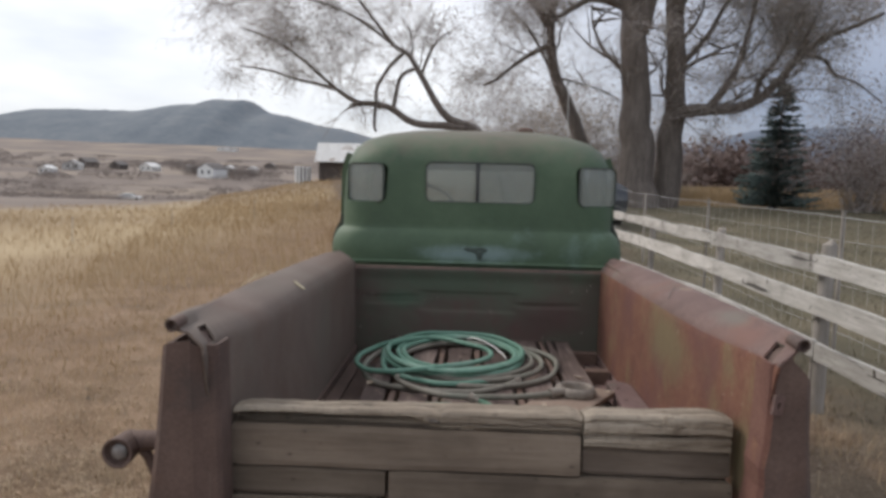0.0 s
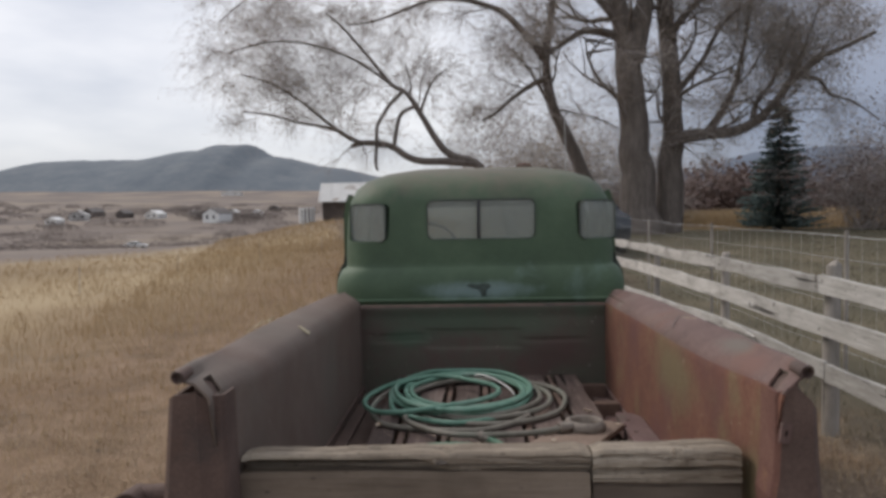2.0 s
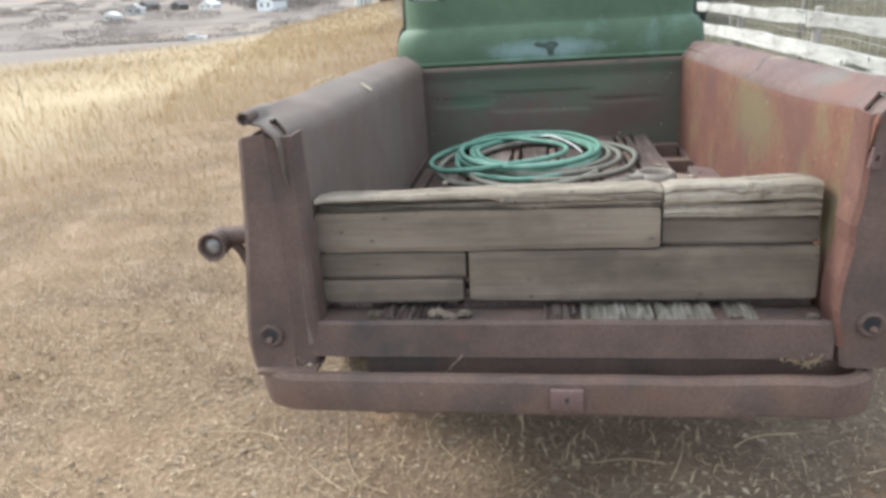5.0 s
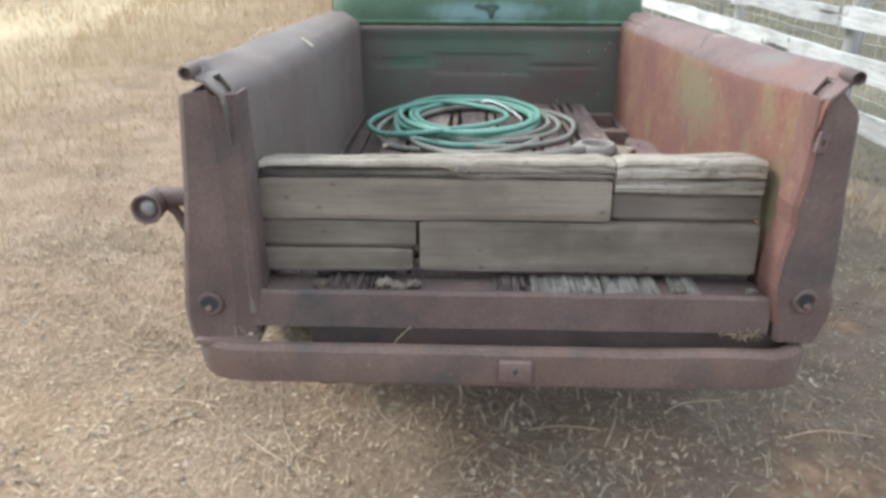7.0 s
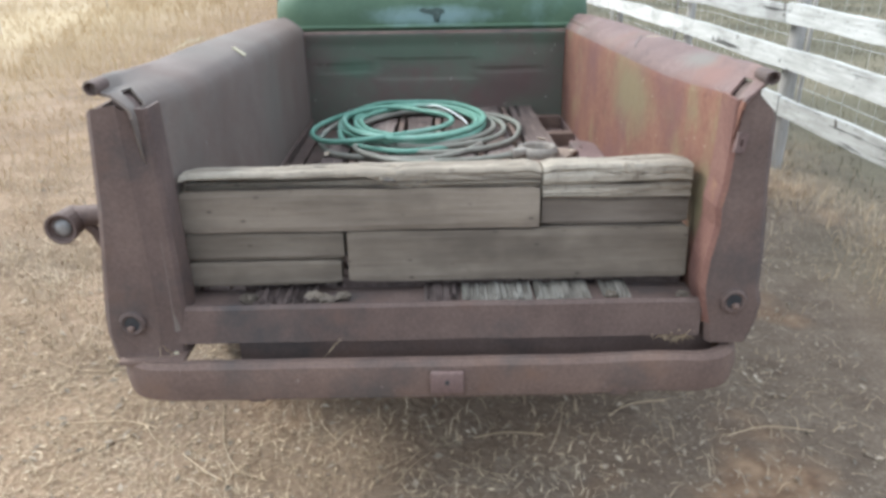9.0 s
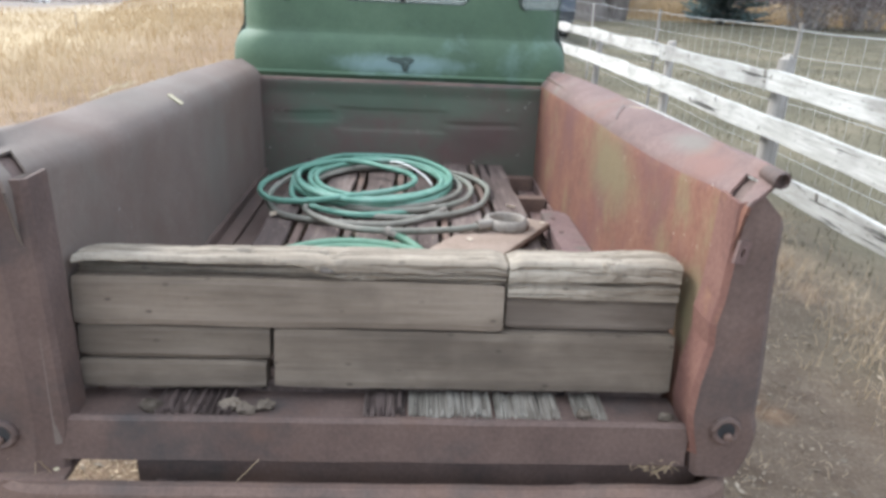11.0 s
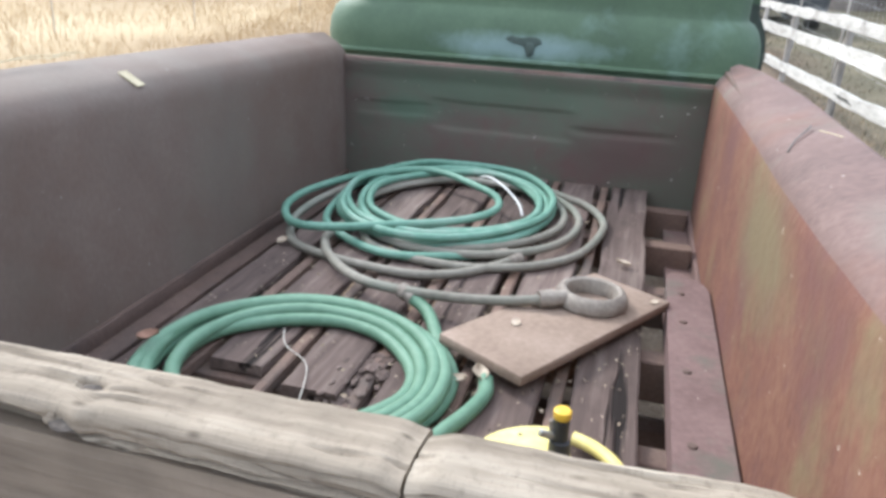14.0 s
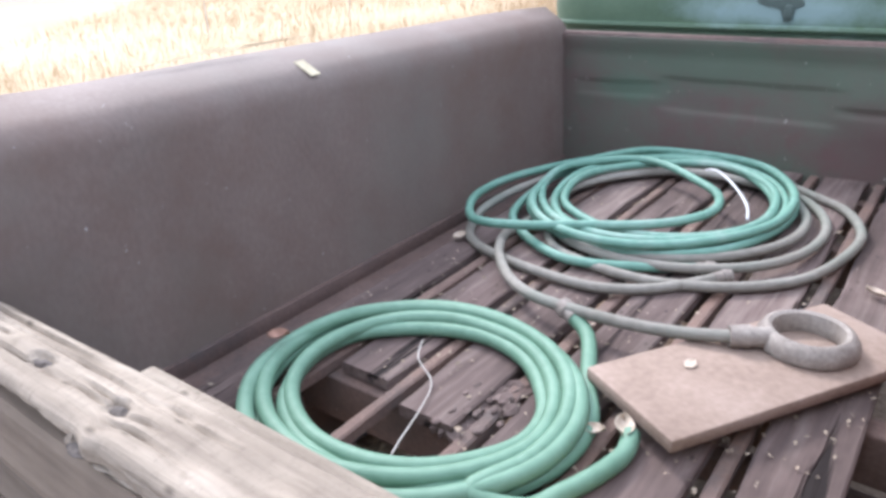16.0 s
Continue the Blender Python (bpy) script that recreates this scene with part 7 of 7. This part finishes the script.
rh = random.Random(77)
HOUSES = [(-171, 298, 7.5, 2.6, 1), (-159, 260, 5, 2.4, 1), (-141, 306, 7, 2.2, 1), (-138, 343, 5, 2.6, 1), (-99, 267, 8.5, 4.2, 0), (-105, 304, 4.8, 2.8, 1), (-97, 311, 4.4, 2.6, 1), (-348, 1005, 26, 5, 1), (-159, 314, 6, 2.6, 2), (-115, 293, 4.5, 2.4, 2), (-136, 475, 7, 3, 2), (-122, 330, 7, 3, 2), (-182, 330, 8, 3, 2)]
for x, y, w, h, k in HOUSES:
    house("house", x, y, w, w * 0.8, h * 0.8, w * (0.24 if w < 20 else 0.07), (M_WHITE, M_SHEET, M_GREYWALL)[k], (M_DARKROOF, M_SHEET, M_DARKROOF)[k], ("small white house in the valley", "pale metal-roofed outbuilding in the valley", "dark weathered house in the valley")[k], rh.uniform(-35, 35))


def parked_car(x, y, turn, material, label, size=1.0):
    g = ground_z(x, y)
    t = thing("parked_car", (x, y, g), label, "car")
    m = pose(x, y, g, 0, 0, turn) @ Matrix.Scale(size, 4)
    bm = bmesh.new()
    rows = []
    for q in range(13):
        v = 1 - q / 6
        top = max(0.0, 1 - abs(v) ** 5)
        cabin = smoothstep(1.0, 0.55, abs(v))
        side = [(-2.15, 0.35), (2.15, 0.35), (2.25, 0.70), (1.9, 0.84 + 0.08 * top), (1.05, 0.90 + 0.08 * top), (0.45, 0.92 + 0.50 * cabin), (-0.2, 0.93 + 0.54 * cabin), (-0.95, 0.93 + 0.50 * cabin), (-1.7, 0.92 + 0.06 * top), (-2.2, 0.86 + 0.04 * top), (-2.27, 0.60)]
        rows.append([m @ Vector((px * (1 - 0.04 * v * v), v * 0.86, pz)) for px, pz in side])
    loft(bm, rows)
    bmesh.ops.recalc_face_normals(bm, faces=bm.faces)
    body = part("body", bm, material, t, smooth=False)
    for name, xa, xb in (("rear_window", -1.66, -1.02), ("windscreen", 1.04, 0.50)):
        bm = bmesh.new()
        up = 0.02 if xa < 0 else 0.012
        loft(bm, [[m @ Vector((xa, -0.60, 0.985 + o)), m @ Vector((xa, 0.60, 0.985 + o)), m @ Vector((xb, 0.42, 1.40 + o)), m @ Vector((xb, -0.42, 1.40 + o))] for o in (up, up + 0.02)])
        bmesh.ops.recalc_face_normals(bm, faces=bm.faces)
        part(name, bm, M_PANE, t, smooth=False)
    for s in (-1, 1):
        bm = bmesh.new()
        loft(bm, [[m @ Vector((px, s * (y + o), pz)) for px, y, pz in ((-1.2, 0.80, 1.03), (0.75, 0.80, 1.03), (0.40, 0.56, 1.36), (-0.85, 0.56, 1.36))] for o in (0.0, 0.02)])
        bmesh.ops.recalc_face_normals(bm, faces=bm.faces)
        part("side_window", bm, M_PANE, t, smooth=False)
        for px in (-1.35, 1.4):
            bm = bmesh.new()
            tube(bm, [m @ Vector((px, s * 0.68, 0.33)), m @ Vector((px, s * 0.88, 0.33))], 0.33 * size, 14)
            part("wheel", bm, M_RUBBER, t)


parked_car(-63.5, 128, 12, M_WHITE, "white car parked among scrub in the field")
parked_car(-52, 188, 70, M_WHITE, "small white car parked by the shed")

parked_car(3.0, 19.2, 90, M_DARKCAR, "dark blue-grey car parked behind the wire fence", 1.15)


def scrub(name, places, material, label, seed, leaf, per):
    """Low brush of many small leaf clumps."""
    r = random.Random(seed)
    V, F = [], []
    for x, y, w, h in places:
        g = ground_z(x, y)
        for k in range(per):
            a, q = r.uniform(0, 6.283), r.random() ** 0.5
            t = r.random() ** 0.7
            p = Vector((x + w * q * math.cos(a), y + w * 0.6 * q * math.sin(a), g + h * t * (1 - 0.6 * q * q) + 0.1))
            leaf_quad(V, F, p, leaf * r.uniform(0.6, 1.5) * (h ** 0.5), r, 1.0)
    stuff(name, V, F, material, label, "scrub")


rq = random.Random(3)
near = [(-67, 126, 5, 1.6), (-59, 131, 5, 1.6), (-65, 178, 2.6, 2.6), (-61, 178, 3.2, 2.8), (-56, 186, 3, 2.0), (-48, 196, 4, 2.6), (-112, 182, 9, 5.5), (-98, 150, 8, 5.0), (-74, 170, 6, 2.2), (-90, 165, 7, 3.0)] + [(rq.uniform(-0.78, -0.16) * q, q, rq.uniform(2.5, 7), rq.uniform(0.5, 1.6)) for q in [rq.uniform(75, 230) for _ in range(70)]]
scrub("valley_scrub", near, M_SHRUB, "grey sagebrush scattered beyond the golden field", 12, 0.12, 360)
far = [(-132, 247, 8, 4), (-117, 245, 8, 3.5), (-175, 292, 9, 5), (-167, 394, 10, 5), (-110, 280, 6, 4.5), (-90, 275, 6, 4.5), (-128, 312, 7, 5)] + [(rq.uniform(-480, -60), rq.uniform(230, 700), rq.uniform(5, 16), rq.uniform(1.2, 3.6)) for _ in range(150)]
scrub("far_trees", far, M_SHRUB, "dark bare trees and brush around the far houses", 13, 0.20, 420)

thick = [(rq.uniform(2, 70), rq.uniform(58, 100), rq.uniform(3, 7), rq.uniform(2.5, 5.5)) for _ in range(60)]
scrub("thicket", thick, M_BUSH, "reddish-brown leafless thicket beyond the meadow", 14, 0.13, 800)

# short stakes and a dry weed clump in the field
for x, y, h in ((-8.3, 5.9, 0.5), (-7.7, 8.1, 0.45), (-7.1, 10.6, 0.5), (-6.5, 13.4, 0.5), (-5.8, 17.0, 0.55), (-5.0, 21.0, 0.5)):
    bm = bmesh.new()
    g = ground_z(x, y)
    tube(bm, [(x, y, g - 0.1), (x + 0.02, y, g + h)], 0.008, 6)
    single("field_stake", bm, M_POST, "thin grey stake standing in the dry grass", "stake", group="stakes in the field")
shrub(-4.4, 28, 1.2, 2.2, 41, M_GRASS, "reddish dry weed patch in the field", 40, 2500, 0.04)

bm = bmesh.new()
tube(bm, curve_points([(-7.15, 5.45, 0.14), (-7.05, 5.95, 0.17), (-7.0, 6.4, 0.16), (-6.9, 6.85, 0.13)], 4), [0.028 - 0.0012 * i for i in range(13)], 7)
tube(bm, [(-7.03, 6.1, 0.17), (-7.15, 6.25, 0.32), (-7.2, 6.3, 0.42)], [0.015, 0.01, 0.006], 5)
tube(bm, [(-6.97, 6.55, 0.16), (-6.99, 6.7, 0.30)], [0.012, 0.006], 5)
single("fallen_branch", bm, M_STRAW, "pale fallen branch lying in the dry grass", "branch")
